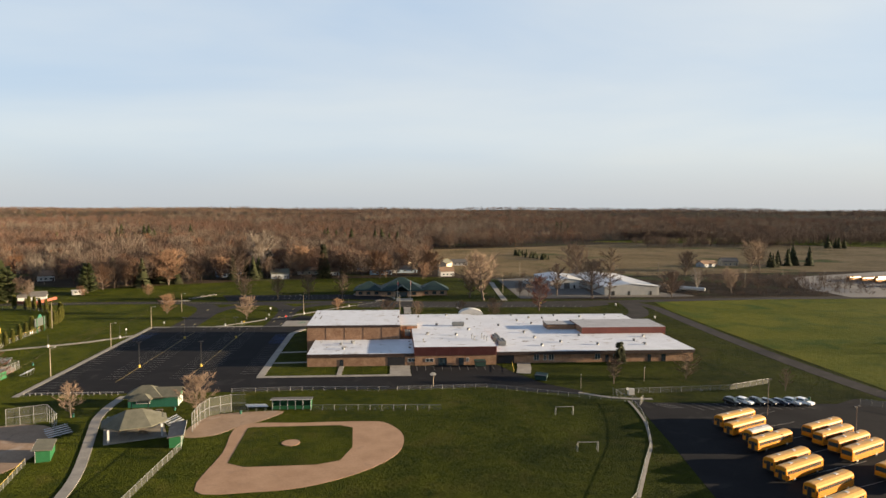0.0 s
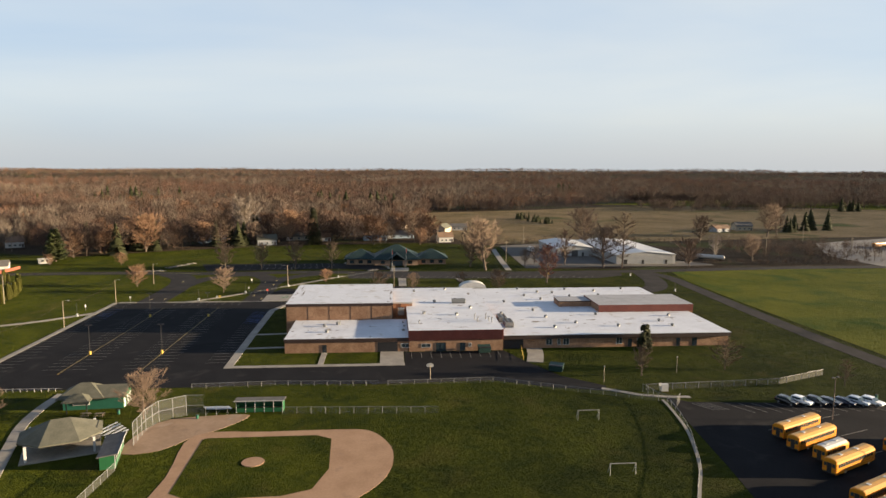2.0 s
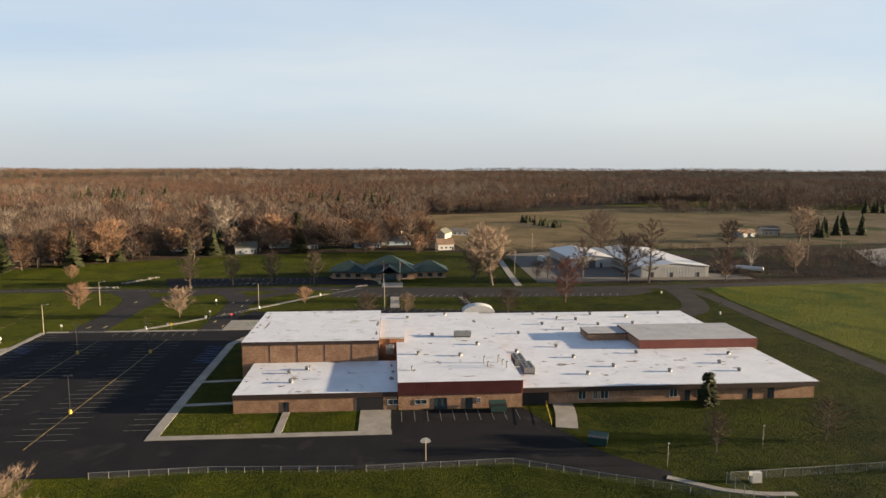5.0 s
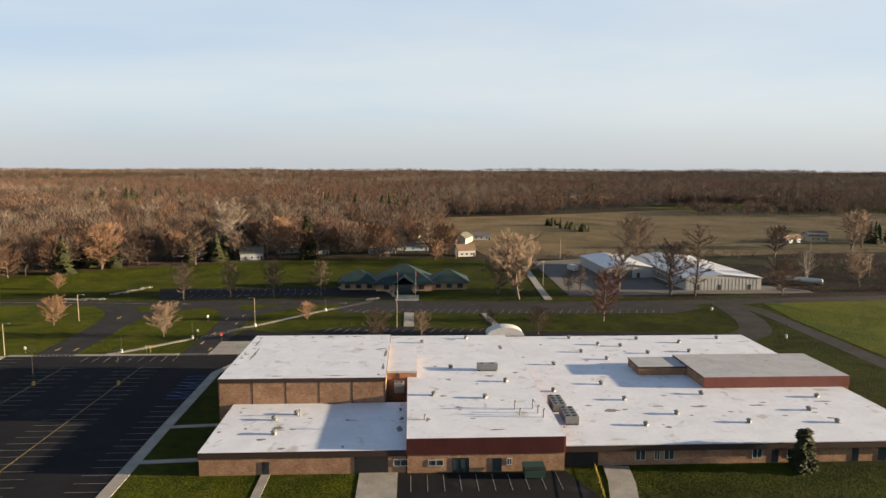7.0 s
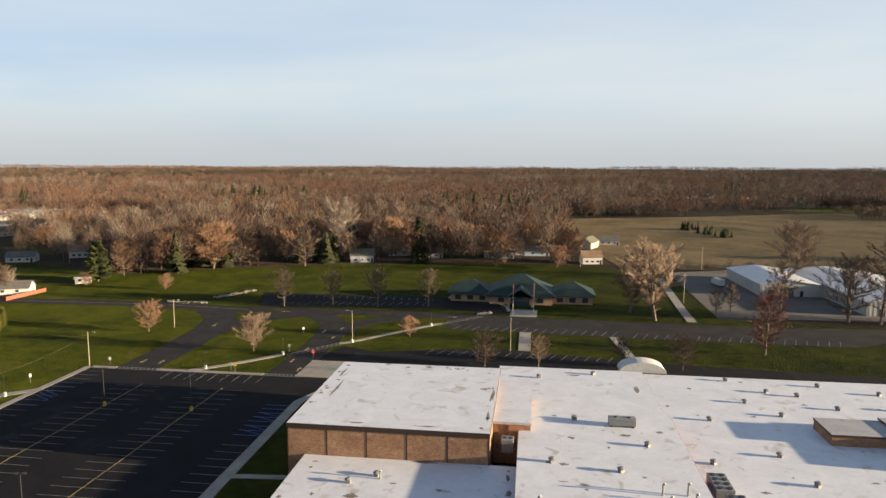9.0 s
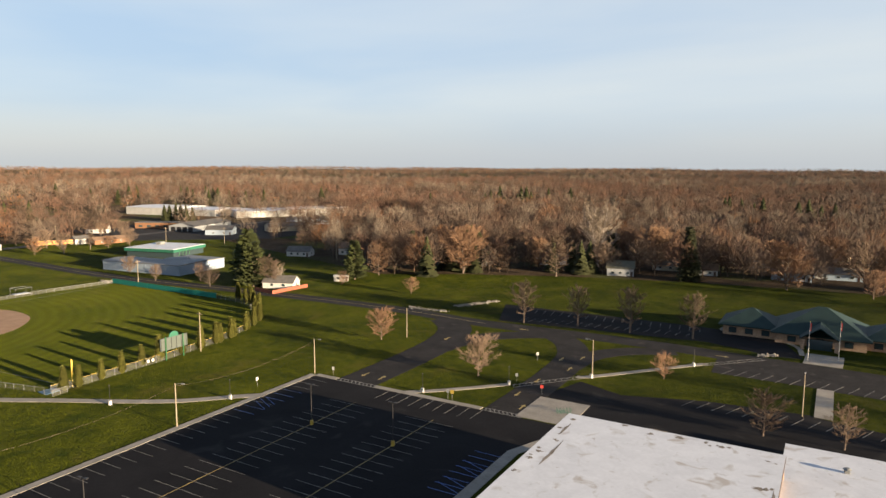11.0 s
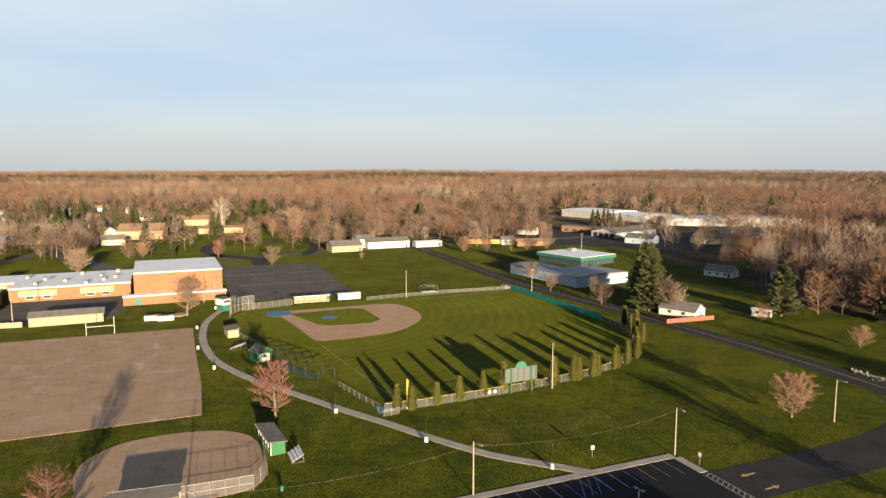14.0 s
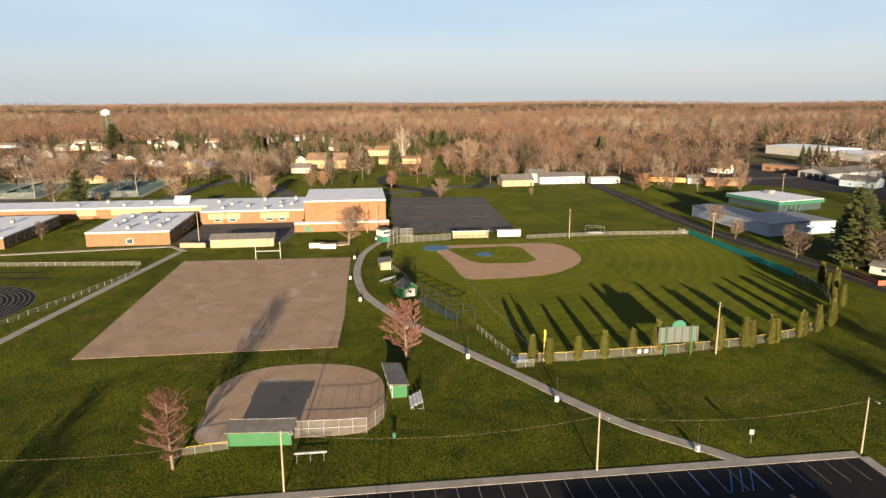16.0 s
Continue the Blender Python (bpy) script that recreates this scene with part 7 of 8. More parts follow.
# scoreboard seen from behind
t = thing("scoreboard", "pale scoreboard panel on two green posts", "scoreboard", at=(-114.6, 65.7, 0.05), turn=90)
for x in (-2.7, 2.7):
    part("post", mesh_box((x - 0.12, -0.12, 0, x + 0.12, 0.12, 6.2)), GREEN_PAINT, t)
part("panel", mesh_box((-4.2, 0.12, 2.6, 4.2, 0.34, 5.9)), plain("scoreboard_back", (0.055, 0.066, 0.06), 0.6), t)
for k in range(6):
    part("stiffener", mesh_box((-4.0 + k * 1.56, 0.02, 2.7, -3.92 + k * 1.56, 0.12, 5.8)), BLACK_METAL, t)
bm = bmesh.new()
crest = [(1.5 * math.cos(a), 5.9 + 1.4 * math.sin(a)) for a in np.linspace(0, math.pi, 9)]
va, vb = [bm.verts.new((x, 0.14, z)) for x, z in crest], [bm.verts.new((x, 0.3, z)) for x, z in crest]
bm.faces.new(va), bm.faces.new(vb[::-1])
for i in range(8):
    bm.faces.new((va[i], va[i + 1], vb[i + 1], vb[i]))
part("crest", bm, DARK_GREEN, t)
t = thing("foul_pole", "yellow foul pole at the outfield corner", "foul pole", at=(-114.9, 38.0, 0.05))
part("pole", mesh_rods([((0, 0, 0), (0, 0, 6.6), 0.09)], 8), YELLOW_PAINT, t)
part("screen", mesh_box((0.0, 0.02, 3.0, 0.06, 0.30, 6.4)), YELLOW_PAINT, t)
t = thing("distance_sign", "round white distance markers on the fence", "sign", at=(-114.6, 58.2, 0.05), turn=90)
for x in (-0.7, 0.7):
    part("disc", mesh_rods([((x, -0.2, 1.2), (x, -0.12, 1.2), 0.42)], 14), WHITE_PAINT, t)
t = thing("bullpen_mat", "faded blue tarpaulin by the corner fence", "tarpaulin", at=(-115.8, 34.8, 0.05))
part("sheet", mesh_box((-2.2, -3.0, 0.02, 1.0, 0.6, 0.14)), BLUE_TARP, t)
fence("corner_fence", [(-115, 31.6), (-112.4, 32), (-112.6, 35.4), (-114.8, 35.6)], 1.5, 2.0, "low chain-link fence round the bullpen corner")

# batting cage
TURF_MAT = surface("worn_turf_mat", (0.012, 0.03, 0.02), (0.03, 0.05, 0.03), 2.0, 0.95, fine=0.3)
cage = thing("batting_cage", "long netted batting cage with steel posts", "batting cage", at=(-151.5, 21.5, 0.05), turn=22)
for k in range(6):
    x = -13 + 26 * k / 5
    for y in (-2.4, 2.4):
        part("post", mesh_rods([((x, y, 0), (x, y, 3.2), 0.09)]), BLACK_METAL, cage)
    part("beam", mesh_rods([((x, -2.4, 3.2), (x, 2.4, 3.2), 0.08)]), BLACK_METAL, cage)
part("rail", mesh_rods([((-13, y, 3.2), (13, y, 3.2), 0.08) for y in (-2.4, 2.4)]), BLACK_METAL, cage)
part("mat", mesh_box((-11, -1.5, 0, 9, 1.5, 0.03)), TURF_MAT, cage)

t = gable_house("equipment_shed", "small green shed with white trim and barn doors", 4.4, 4.2, 2.6, 1.4, GREEN_PAINT, GREY_SHINGLE, "shed", 0, False, 0.3)
t.matrix_world = pose(-165, 14.6, 0.05, 0, 0, 20)
for y in (-0.75, 0.75):
    part("barn_door", mesh_box((2.2, y - 0.7, 0.1, 2.28, y + 0.7, 2.2)), WHITE_PAINT, t)
t = thing("cage_hut", "grey open bleacher canopy frame", "canopy", at=(-237, 92, 0.05))
part("frame", mesh_rods([((x, y, 0), (x, y, 3.0), 0.05) for x in (-2, 2) for y in (-3, 3)] + [((-2, y, 3.0), (2, y, 3.0), 0.05) for y in (-3, 0, 3)] + [((x, -3, 3.0), (x, 3, 3.0), 0.05) for x in (-2, 2)]), GALV, t)
part("seat", mesh_box((-1.5, -2.8, 0.6, 1.5, 2.8, 0.7)), ALU, t)
# goal posts on the gravel field
t = thing("goal_posts", "white football goal posts at the field's end", "goal posts", at=(-212.4, -26.8, 0.05), turn=90)
part("upright", mesh_rods([((-3.9, 0, 0), (-3.9, 0, 5.4), 0.09), ((3.9, 0, 0), (3.9, 0, 5.4), 0.09)], 8), WHITE_PAINT, t)
part("crossbar", mesh_rods([((-3.9, 0, 2.6), (3.9, 0, 2.6), 0.09)], 8), WHITE_PAINT, t)
# running track end at the edge of view: a bend of black lanes with white lines, a runway and its fence
def bend(name, r0, r1, z, material, label):
    bm = bmesh.new()
    for k in range(36):
        a0, a1 = radians(-90 + 180 * k / 36), radians(-90 + 180 * (k + 1) / 36)
        quad = [(-168 + r * math.sin(a) * 0.95, -104 + r * math.cos(a)) for r, a in ((r0, a0), (r1, a0), (r1, a1), (r0, a1))]
        prism(bm, quad, -0.05, z)
    return structure(name, bm, material, label)


bend("running_track", 13.0, 23.5, 0.09, ASPHALT, "black running track bend")
for k in range(9):
    bend("lane_line", 13.1 + 1.28 * k, 13.26 + 1.28 * k, 0.10, WHITE_LINE, "white lane line of the track")
drive("jump_runway", [(-199, -112), (-196, -86)], 1.5, 0.09, "black rubber jump runway", ASPHALT)
drive("jump_runway_far", [(-206, -112), (-203.6, -92)], 1.3, 0.09, "black rubber jump runway", ASPHALT)
fence("track_fence", [(-214, -112), (-209, -65.4), (-196, -64)], 1.2, 3.0, "chain-link fence beside the track")
fence("track_fence", [(-196, -64), (-160, -77), (-140, -84)], 1.2, 3.0, "chain-link fence beside the track bend")

# ---- the older school ----
older = thing("older_school", "orange brick school with white flat roofs", "school")
block("gym_tall", -296, -18.2, -260.2, 13.6, 11.6, 0.35, ORANGE_BRICK, WHITE_PAINT, older, MEMBRANE)
block("gym_low", -260.2, -22, -256.6, 14.6, 3.6, 0.4, ORANGE_BRICK, WHITE_PAINT, older, MEMBRANE)
block("class_wing", -300, -62, -279.6, -20, 5.4, 0.4, ORANGE_BRICK, WHITE_PAINT, older, MEMBRANE)
block("corner_wing", -280, -92.7, -240.2, -64.3, 5.0, 0.4, ORANGE_BRICK, WHITE_PAINT, older, MEMBRANE)
block("west_wing", -286, -152, -240, -119.6, 4.2, 0.4, ORANGE_BRICK, WHITE_PAINT, older, MEMBRANE)
block("rear_wing", -322, -170, -300.2, -20, 4.6, 0.4, ORANGE_BRICK, WHITE_PAINT, older, MEMBRANE)
for y0, y1 in ((-118, -110), (-104, -66)):
    part("panel", mesh_box((-300.2, y0, 1.4, -300.05, y1, 4.0)), CREAM, older)
for y0, y1 in ((-59, -46), (-38, -26)):
    part("panel", mesh_box((-279.6, y0, 2.0, -279.45, y1, 4.4)), CREAM, older)
    for k in range(2):
        y = y0 + (y1 - y0) * (0.3 + 0.45 * k)
        w = part("window", mesh_box((-279.46, y - 1.5, 1.0, -279.38, y + 1.5, 2.3)), WHITE_PAINT, older)
        part("pane", mesh_box((-279.39, y - 1.35, 1.15, -279.34, y + 1.35, 2.15)), GLASS, w)
for y, z in ((-78, 0.2),):
    w = part("window", mesh_box((-240.2, y - 1.2, 0.6, -240.1, y + 1.2, 2.6)), WHITE_PAINT, older)
    part("pane", mesh_box((-240.11, y - 1.0, 0.75, -240.05, y + 1.0, 2.45)), GLASS, w)
part("door", mesh_box((-256.6, -18, 0.05, -256.5, -15.6, 2.3)), DARK_GREEN, older)
for k in range(7):
    x = -281 + k * 6.2
    w = part("window", mesh_box((x - 1.1, -119.6, 0.9, x + 1.1, -119.5, 2.6)), WHITE_PAINT, older)
    part("pane", mesh_box((x - 0.95, -119.51, 1.05, x + 0.95, -119.46, 2.45)), GLASS, w)
for k in range(3):
    w = part("window", mesh_box((-262 - k * 7, -64.3, 0.9, -259.4 - k * 7, -64.2, 2.4)), WHITE_PAINT, older)
    part("pane", mesh_box((-261.8 - k * 7, -64.21, 1.05, -259.6 - k * 7, -64.16, 2.25)), GLASS, w)
for x, y, z in ((-250, -70, 5.1), (-256, -76, 5.1), (-262, -70, 5.1), (-268, -80, 5.1), (-272, -86, 5.1), (-252, -86, 5.1), (-288, -30, 5.5), (-290, -44, 5.5), (-286, -54, 5.5), (-294, -26, 5.5), (-310, -60, 4.7), (-312, -90, 4.7), (-308, -120, 4.7), (-314, -40, 4.7), (-270, -130, 4.3), (-258, -136, 4.3), (-250, -126, 4.3), (-276, -142, 4.3), (-262, -86, 5.1), (-246, -80, 5.1), (-316, -110, 4.7), (-306, -100, 4.7), (-318, -75, 4.7), (-282, -36, 5.5), (-297, -52, 5.5), (-304, -32, 4.7), (-316, -26, 4.7)):
    copy_thing(vent, pose(x, y, z + 0.05) @ Matrix.Scale(1.7, 4))
t = gable_house("garden_house", "white gabled roof monitor on the flat roof", 6, 5, 1.2, 1.8, WHITE_PAINT, WHITE_PAINT, "roof monitor", 0, False)
t.matrix_world = pose(-311, -76, 4.7, 0, 0, 90)
t = gable_house("storage_building", "cream storage building with a grey roof", 21.6, 7, 3.0, 1.2, CREAM, GREY_SHINGLE, "building", 0, False)
t.matrix_world = pose(-235.2, -37.9, 0.05, 0, 0, 90)
t = thing("board_fence", "weathered board fence panel beside the storage building", "fence", at=(-233, -55, 0.05), turn=84)
for k in range(12):
    part("board", mesh_box((-4.4 + k * 0.74, -0.03, 0.05, -3.7 + k * 0.74, 0.03, 1.8)), WOOD, t)
for x, y in ((-228, -12), (-226, -8)):
    t = thing("white_container", "low white storage box on the grass", "container", at=(x, y, 0.05), turn=90)
    part("box", mesh_box((-2.6, -1.0, 0, 2.6, 1.0, 1.5)), WHITE_PAINT, t)
    part("lid", mesh_box((-2.7, -1.1, 1.5, 2.7, 1.1, 1.62)), CREAM, t)
bm = bmesh.new()
rod(bm, (-232.5, -4, 0), (-232.5, -4, 0.35), 3.0, 2.9, 18)
tagged(part("tree_ring", bm, WOOD), "round raised bed of dark mulch", "planter")

# ---- church and civic buildings ----
BEIGE = plain("beige_stucco", (0.264, 0.198, 0.1122), 0.85)
for nm, lab, w, d, h, rise, wall, roof, x, y, turn, win in (
        ("church", "beige church with a brown shingle gable roof", 30, 22, 6, 4.6, BEIGE, BROWN_SHINGLE, -516, -18, 80, 0),
        ("church_hall", "beige church hall with a brown roof", 44, 18, 5, 3.4, BEIGE, BROWN_SHINGLE, -620, 26, 84, 3),
        ("church_wing", "low beige church wing", 33, 14, 4, 1.4, BEIGE, BROWN_SHINGLE, -538, 37, 90, 3),
        ("chapel", "cream chapel with a wide pale roof", 24, 31, 4.0, 4.4, CREAM, METAL_ROOF, -495, -112, 172, 0),
        ("chapel_wing", "low grey-roofed wing beside the chapel", 34, 15, 3.2, 2.6, CREAM, GREY_SHINGLE, -508, -84, 84, 3),
        ("park_shelter", "small tan shelter with a dark gable roof by the courts", 12, 10, 3.0, 2.6, BEIGE, BROWN_TRIM, -440, -158, 20, 1),
        ("duplex_house", "beige gabled house with white trim", 19, 13, 3.6, 2.8, BEIGE, GREY_SHINGLE, -388, 96.5, 92, 2),
        ("white_hall", "long white building with a grey roof", 28, 12, 4.2, 2.0, WHITE_PAINT, GREY_SHINGLE, -396, 126, 92, 4),
        ("white_annex", "tall white gabled annex", 10, 10, 5.6, 2.2, WHITE_PAINT, GREY_SHINGLE, -402, 112, 92, 1),
        ("mobile_classroom", "white mobile classroom with small windows", 18, 7, 3.0, 0.7, WHITE_PAINT, WHITE_PAINT, -390, 152, 92, 5)):
    o = gable_house(nm, lab, w, d, h, rise, wall, roof, "church" if "ch" in nm[:2] else "house", win)
    o.matrix_world = pose(x, y, 0.05, 0, 0, turn)
t = thing("water_tower", "white water tower on green legs above the trees", "water tower", at=(-1035, -350, height(-1035, -350)))
t.scale = (1.38, 1.38, 1.38)
bm = mesh_rods([((0, 0, 19.5), (0, 0, 21), 2.0, 4.6), ((0, 0, 21), (0, 0, 25), 4.6), ((0, 0, 25), (0, 0, 26.6), 4.6, 0.8)], 20)
part("tank", bm, WHITE_PAINT, t)
for k in range(4):
    a = k * math.pi / 2 + 0.4
    part("leg", mesh_rods([((5 * math.cos(a), 5 * math.sin(a), 0), (4 * math.cos(a), 4 * math.sin(a), 21), 0.28)]), DARK_GREEN, t)
part("riser", mesh_rods([((0, 0, 0), (0, 0, 20), 0.7)], 10), DARK_GREEN, t)
# tennis courts
COURT = surface("court_green", (0.03, 0.072, 0.06), (0.048, 0.096, 0.078), 6, 0.8)
for cx, cy, hx, hy, count in ((-406, -189, 34, 23, 4), (-407, -131, 36, 17.5, 3)):
    sheet("court_apron", [(cx - hx - 3, cy - hy - 3), (cx + hx + 3, cy - hy - 3), (cx + hx + 3, cy + hy + 3), (cx - hx - 3, cy + hy + 3)], 0.08, CONCRETE, "pale concrete apron of the tennis courts")
    sheet("tennis_court", [(cx - hx, cy - hy), (cx + hx, cy - hy), (cx + hx, cy + hy), (cx - hx, cy + hy)], 0.1, COURT, "green tennis court surface")
    marks = []
    for k in range(count):
        x = cx - hx + 2 * hx * (k + 0.5) / count
        for dx in (-5.5, -4.1, 4.1, 5.5):
            marks.append(((x + dx, cy - 11.9), (x + dx, cy + 11.9)))
        for dy in (-11.9, -6.4, 6.4, 11.9):
            marks.append(((x - 5.5, cy + dy), (x + 5.5, cy + dy)))
        net = thing("tennis_net", "white-topped tennis net across the green court", "tennis net", "nets of the tennis courts", (x, cy, 0.1))
        part("mesh", mesh_box((-6.2, -0.02, 0.05, 6.2, 0.02, 0.95)), BLACK_METAL, net)
        part("tape", mesh_box((-6.2, -0.04, 0.95, 6.2, 0.04, 1.07)), WHITE_PAINT, net)
        for sx in (-6.3, 6.3):
            part("post", mesh_rods([((sx, 0, 0), (sx, 0, 1.15), 0.06)]), GALV, net)
    lines("court_lines", marks, 0.18, WHITE_PAINT, "white lines of the tennis courts", z=0.12)
    fence("court_fence", [(cx - hx, cy - hy), (cx + hx, cy - hy), (cx + hx, cy + hy), (cx - hx, cy + hy)], 3.2, 4.0, "dark tall fence round a tennis court", posts=DARK_GREEN, closed=True)

# ---- blue hall, green-trimmed office, workshops ----
GREY_METAL = surface("grey_metal_roof", (0.095, 0.099, 0.105), (0.135, 0.138, 0.141), 6, 0.6, fine=0.6)


def low_hall(name, label, wings, wall, roof, x, y, turn, pitch=0.5):
    """A low hall of one or more wings: rows of x0, y0, x1, y1, height; ribbed walls, a shallow roof with a ridge and a gutter lip."""
    t = thing(name, label, "hall", at=(x, y, 0.05), turn=turn)
    for x0, y0, x1, y1, h in wings:
        part("wall", mesh_box((x0, y0, 0, x1, y1, h)), wall, t)
        bm = bmesh.new()
        yc = (y0 + y1) / 2
        prof = [(y0 - 0.4, h - 0.05), (y1 + 0.4, h - 0.05), (y1 + 0.4, h + 0.16), (yc, h + 0.16 + pitch), (y0 - 0.4, h + 0.16)]
        a, b = [bm.verts.new((x0 - 0.3, py, pz)) for py, pz in prof], [bm.verts.new((x1 + 0.3, py, pz)) for py, pz in prof]
        bm.faces.new(a[::-1]), bm.faces.new(b)
        for i in range(5):
            bm.faces.new((a[i], a[(i + 1) % 5], b[(i + 1) % 5], b[i]))
        part("roof", bm, roof, t)
        bm = bmesh.new()
        for k in range(int((x1 - x0) / 2.4)):
            box(bm, x0 + 1.2 + k * 2.4, y0 - 0.05, 0.1, x0 + 1.3 + k * 2.4, y0, h - 0.1)
        part("rib", bm, wall, t)
    return t


t = low_hall("blue_hall", "pale blue steel hall with a grey roof", ((0, 0, 25.9, 15, 4.4), (26, 0, 47.6, 30, 4.6)), BLUE_METAL, GREY_METAL, -270.2, 148, 7.2)
part("door", mesh_box((47.6, 12, 0, 47.68, 15.4, 3.2)), WHITE_METAL, t)
part("vent_hood", mesh_rods([((36, 18, 4.9), (36, 18, 5.7), 0.6, 0.5)], 10), WHITE_PAINT, t)
block_t = thing("green_trim_office", "flat white-roofed building with dark green trim", "building", at=(-302.5, 183.5, 0.05), turn=14)
part("wall", mesh_box((0, 0, 0, 30, 26, 3.2)), GLASS, block_t)
part("fascia", mesh_box((-1, -1, 3.2, 31, 27, 4.8)), DARK_GREEN, block_t)
part("roof", mesh_box((-0.8, -0.8, 4.8, 30.8, 26.8, 4.95)), MEMBRANE, block_t)
part("strut", mesh_rods([((31.5, 2 + 3 * k, 0), (31.2, 4.5 + 3 * k * 0.9, 4.8), 0.14) for k in range(4)]), GREEN_PAINT, block_t)
part("roof_unit", mesh_box((6, 16, 4.95, 9, 20, 6.4)), GALV, block_t)
# white house with a red board fence
t = gable_house("white_house", "small white house behind a red board fence", 13, 8, 2.5, 2.2, WHITE_PAINT, GREY_SHINGLE, "house", 2, False)
t.matrix_world = pose(-164.5, 158, 0.05, 0, 0, 22)
t = thing("red_fence", "low red-brown board fence", "fence")
for a, b in (((-168, 146.5), (-156, 144)), ((-156, 144), (-154.4, 163))):
    d = Vector(b) - Vector(a)
    for k in range(int(d.length / 0.9)):
        p = Vector(a) + d * (k + 0.5) * 0.9 / d.length
        o = part("board", mesh_box((-0.42, -0.03, 0.05, 0.42, 0.03, 1.5)), RED_FENCE, t)
        o.matrix_world = pose(p.x, p.y, 0, 0, 0, math.degrees(math.atan2(d.y, d.x)))
t = gable_house("camper", "small white caravan beside the yard", 6, 2.4, 2.3, 0.3, WHITE_PAINT, WHITE_PAINT, "caravan", 2)
t.matrix_world = pose(-152, 182, 0.05, 0, 0, 30)

# ---- houses ----
# the white is toned down so its colour holds the shade of nearby trees
SIDING = [plain("shaded_white_siding", (0.40, 0.39, 0.37)), plain("grey_siding", (0.22, 0.23, 0.24)), plain("cream_siding", (0.30, 0.265, 0.20)), plain("blue_grey_siding", (0.25, 0.31, 0.37)), plain("tan_siding", (0.42, 0.33, 0.23))]
ROOFS = [GREY_SHINGLE, BROWN_SHINGLE, OLIVE_SHINGLE]
LABELS = ["white-sided ranch house", "grey-sided house", "cream-sided bungalow", "blue-grey house", "tan-sided ranch house"]
designs = []
for k in range(5):
    for r in range(2):
        o = gable_house("house", LABELS[k] + " with a shingle roof among bare trees", 13 + 2 * k - 3 * r, 8.5, 2.9 + 0.9 * r, 2.2 + 0.5 * r, SIDING[k], ROOFS[(k + r) % 3], "house", 3, True, 0.5, 1 if r == 0 else 0)
        designs.append(o)
spots = [(-224, 236, 20), (-206, 256, 30), (-126, 256, 25), (-52, 264, 15), (-35, 292, 10), (-10, 352, 0), (36, 303, 5), (18, 290, 8), (38, 380, 80), (70, 343, 70), (84, 362, 0), (66, 276, 10), (293, 340, 20), (-164, 365, 20), (268, 960, 0), (300, 980, 20),
         (-90, 280, 30), (-75, 300, 20), (-140, 275, 30), (-160, 300, 30), (-185, 290, 30), (-110, 310, 20), (-20, 285, 10), (5, 325, 0), (-60, 330, 10), (318, 352, 0), (560, 980, 0), (610, 1000, 10), (350, 970, 10)]
rnd = random.Random(5)
for _ in range(84):
    x, y = rnd.uniform(-860, -470), rnd.uniform(-380, -20)
    if abs(y + 76 + (x + 520) * -0.18) < 22 or math.hypot(x + 496, y + 113) < 34 or math.hypot(x + 516, y + 18) < 40:
        continue
    spots.append((x, y, rnd.choice((0, 90, 10, 80))))
for _ in range(16):
    spots.append((rnd.uniform(-560, -450), rnd.uniform(-340, -160), rnd.choice((0, 90, 15))))
for k, (x, y, a) in enumerate(spots):
    d = designs[k % 10]
    if k < 10:
        d.matrix_world = pose(x, y, height(x, y), 0, 0, a)
    else:
        copy_thing(d, pose(x, y, height(x, y), 0, 0, a))

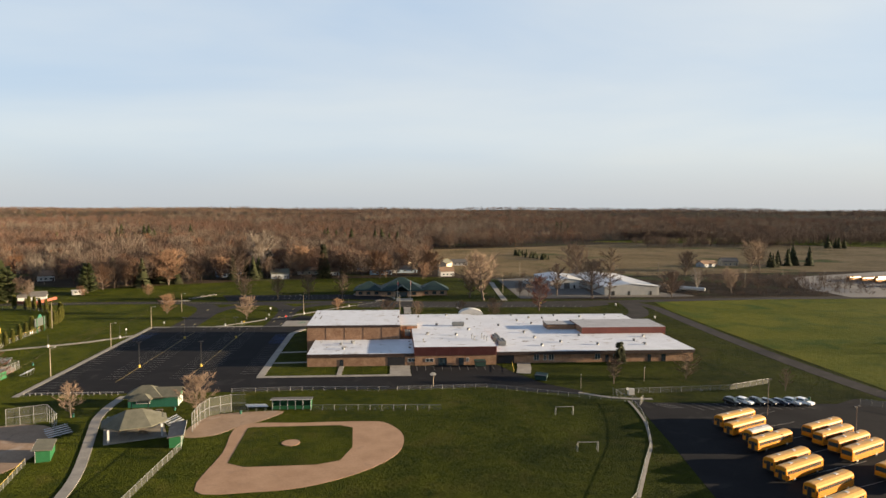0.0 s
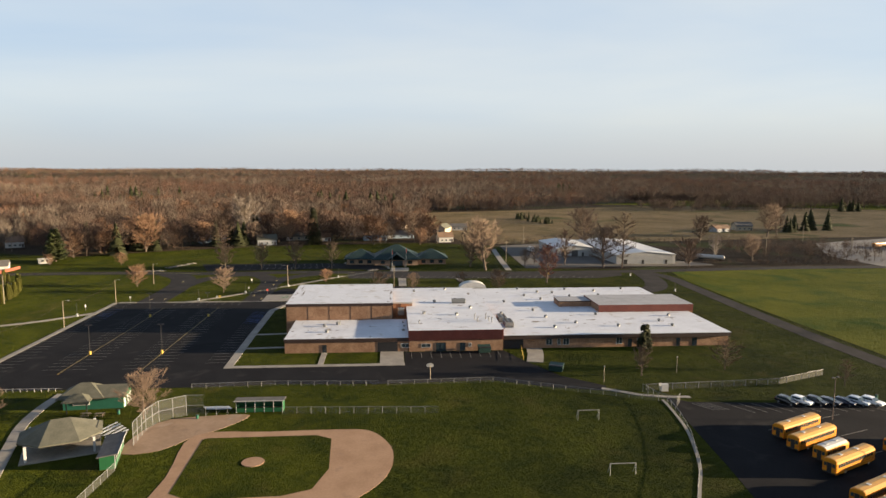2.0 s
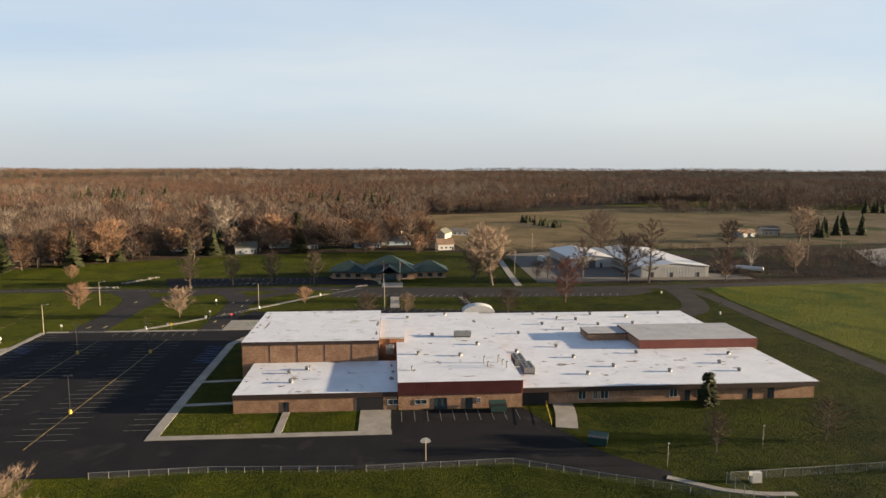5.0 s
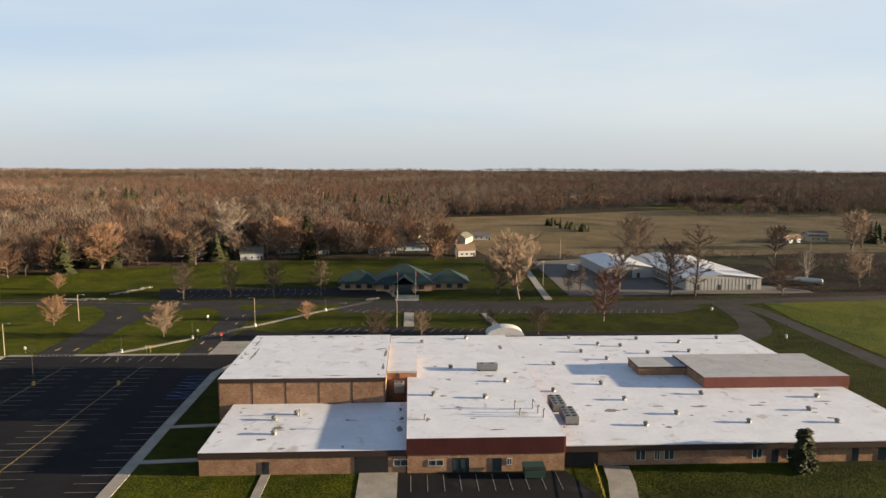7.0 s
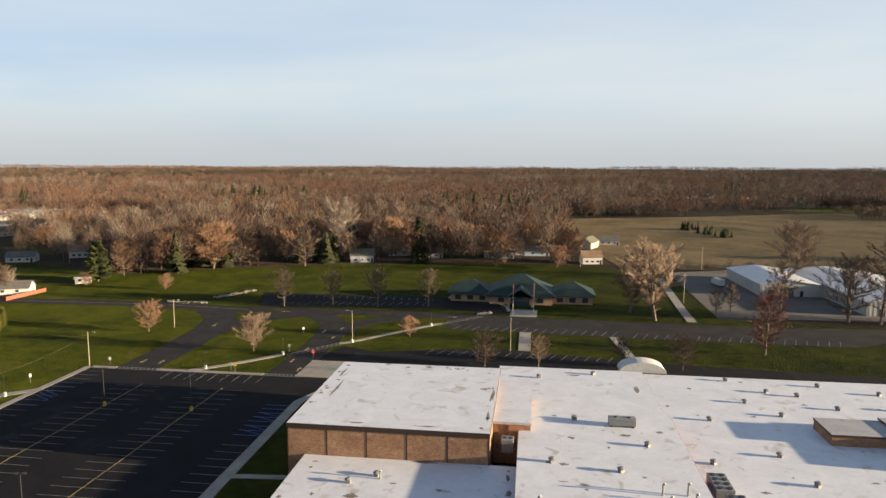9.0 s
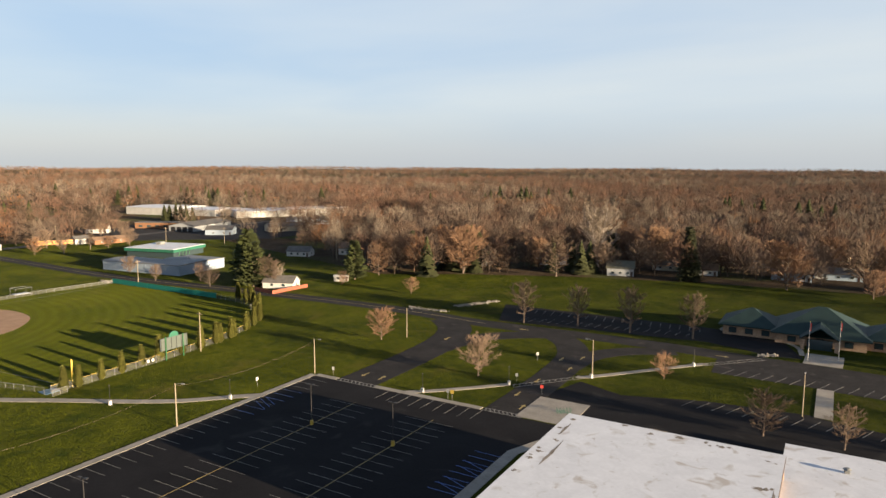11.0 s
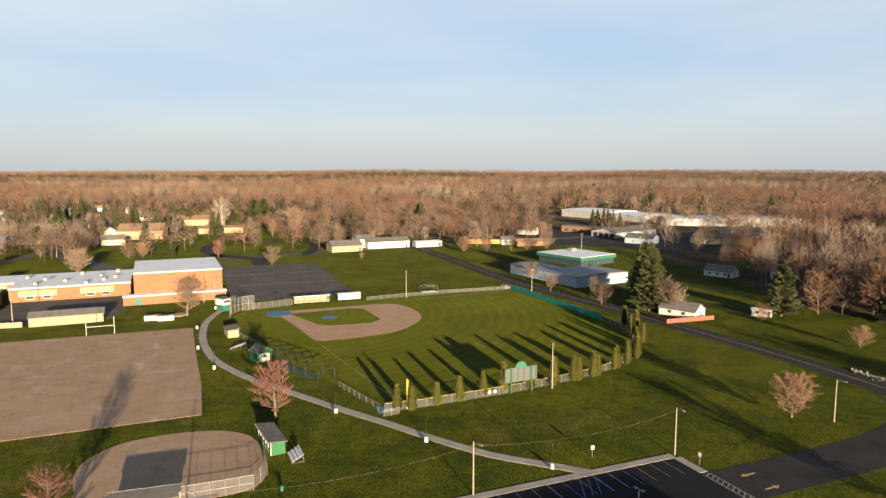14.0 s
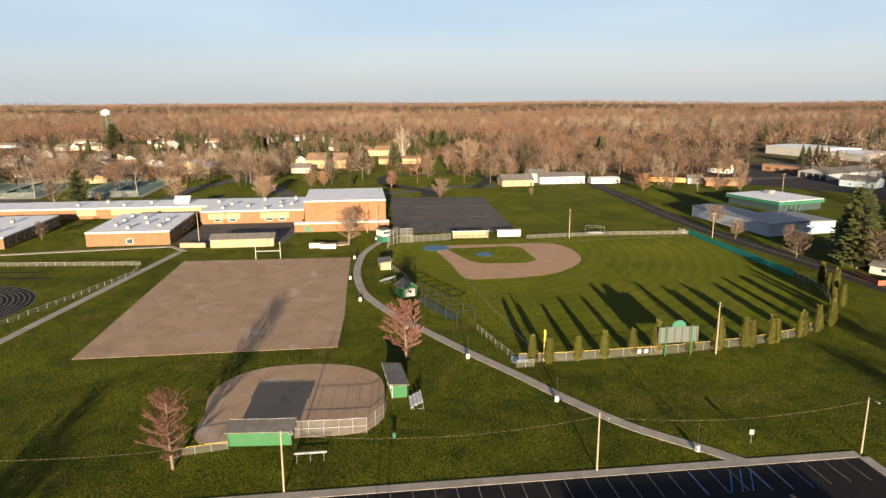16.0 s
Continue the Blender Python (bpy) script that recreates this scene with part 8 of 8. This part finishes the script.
# ---- workshops and long industrial halls ----
low_hall("factory_hall", "long pale industrial hall with white flat roofs", ((0, 0, 60, 46, 7.0), (60.1, 4, 104, 46, 6.0)), WHITE_METAL, MEMBRANE, -584, 380, 11, 0.8)
low_hall("factory_hall", "long pale industrial hall beyond the street", ((0, 0, 52, 48, 6.0), (52.1, -4, 108, 40, 7.2)), WHITE_METAL, MEMBRANE, -452, 402, 57, 0.8)
low_hall("factory_hall", "grey-white industrial hall with a flat roof", ((0, 0, 40, 22, 5.0),), BLUE_METAL, GREY_METAL, -352, 372, 62, 0.8)
t = thing("brick_row", "long low orange brick commercial block", "building", at=(-442, 288, 0.05), turn=28)
part("wall", mesh_box((0, 0, 0, 42, 12, 4.4)), ORANGE_BRICK, t)
part("roof", mesh_box((-0.3, -0.3, 4.4, 42.3, 12.3, 4.8)), GREY_SHINGLE, t)
for k in range(6):
    part("window", mesh_box((3 + k * 6.6, -0.06, 1.0, 6 + k * 6.6, 0.02, 2.6)), GLASS, t)
for nm, lab, w, d, h, x, y, turn, wall in (("garage_row", "grey workshop with wide garage doors in its gable end", 50, 22, 4.0, -398, 315, 106, SIDING[1]), ("blue_workshop", "blue-grey workshop with a grey roof", 19, 13, 3.8, -351, 293, 32, BLUE_METAL), ("store_building", "cream store with a low grey roof", 30, 14, 4.0, -330, 338, 60, SIDING[2])):
    o = gable_house(nm, lab, w, d, h, 2.4, wall, GREY_SHINGLE, "workshop", 2, True, 0.5, 0)
    o.matrix_world = pose(x, y, 0.05, 0, 0, turn)
    if nm == "garage_row":
        for k in range(4):
            part("garage_door", mesh_box((-25.1, -9.6 + k * 5, 0.05, -24.95, -5.8 + k * 5, 3.3)), BLACK_METAL, o)
t = gable_house("brick_house", "low brown brick house with a brown roof", 22, 9, 2.6, 1.7, ORANGE_BRICK, BROWN_SHINGLE, "house", 3)
t.matrix_world = pose(-369, 217, 0.05, 0, 0, 82)
t = gable_house("white_house", "white gabled house beyond the street", 15, 9, 3.4, 3.2, WHITE_PAINT, BROWN_SHINGLE, "house", 2)
t.matrix_world = pose(-434, 252, 0.05, 0, 0, 40)
sheet("workshop_yard", [(-470, 250), (-370, 230), (-300, 290), (-300, 360), (-400, 380), (-470, 330)], 0.06, WORN_ASPHALT, "grey paved yard of the workshops")
copy_thing(bus, pose(-383, 196, 0.06, 0, 0, 70))
copy_thing(bus, pose(-388, 187, 0.06, 0, 0, 70))
t = gable_house("white_garage", "white garage beside the parked bus", 9, 7, 3.4, 1.6, WHITE_PAINT, GREY_SHINGLE, "garage", 0)
t.matrix_world = pose(-380, 205, 0.05, 0, 0, 80)
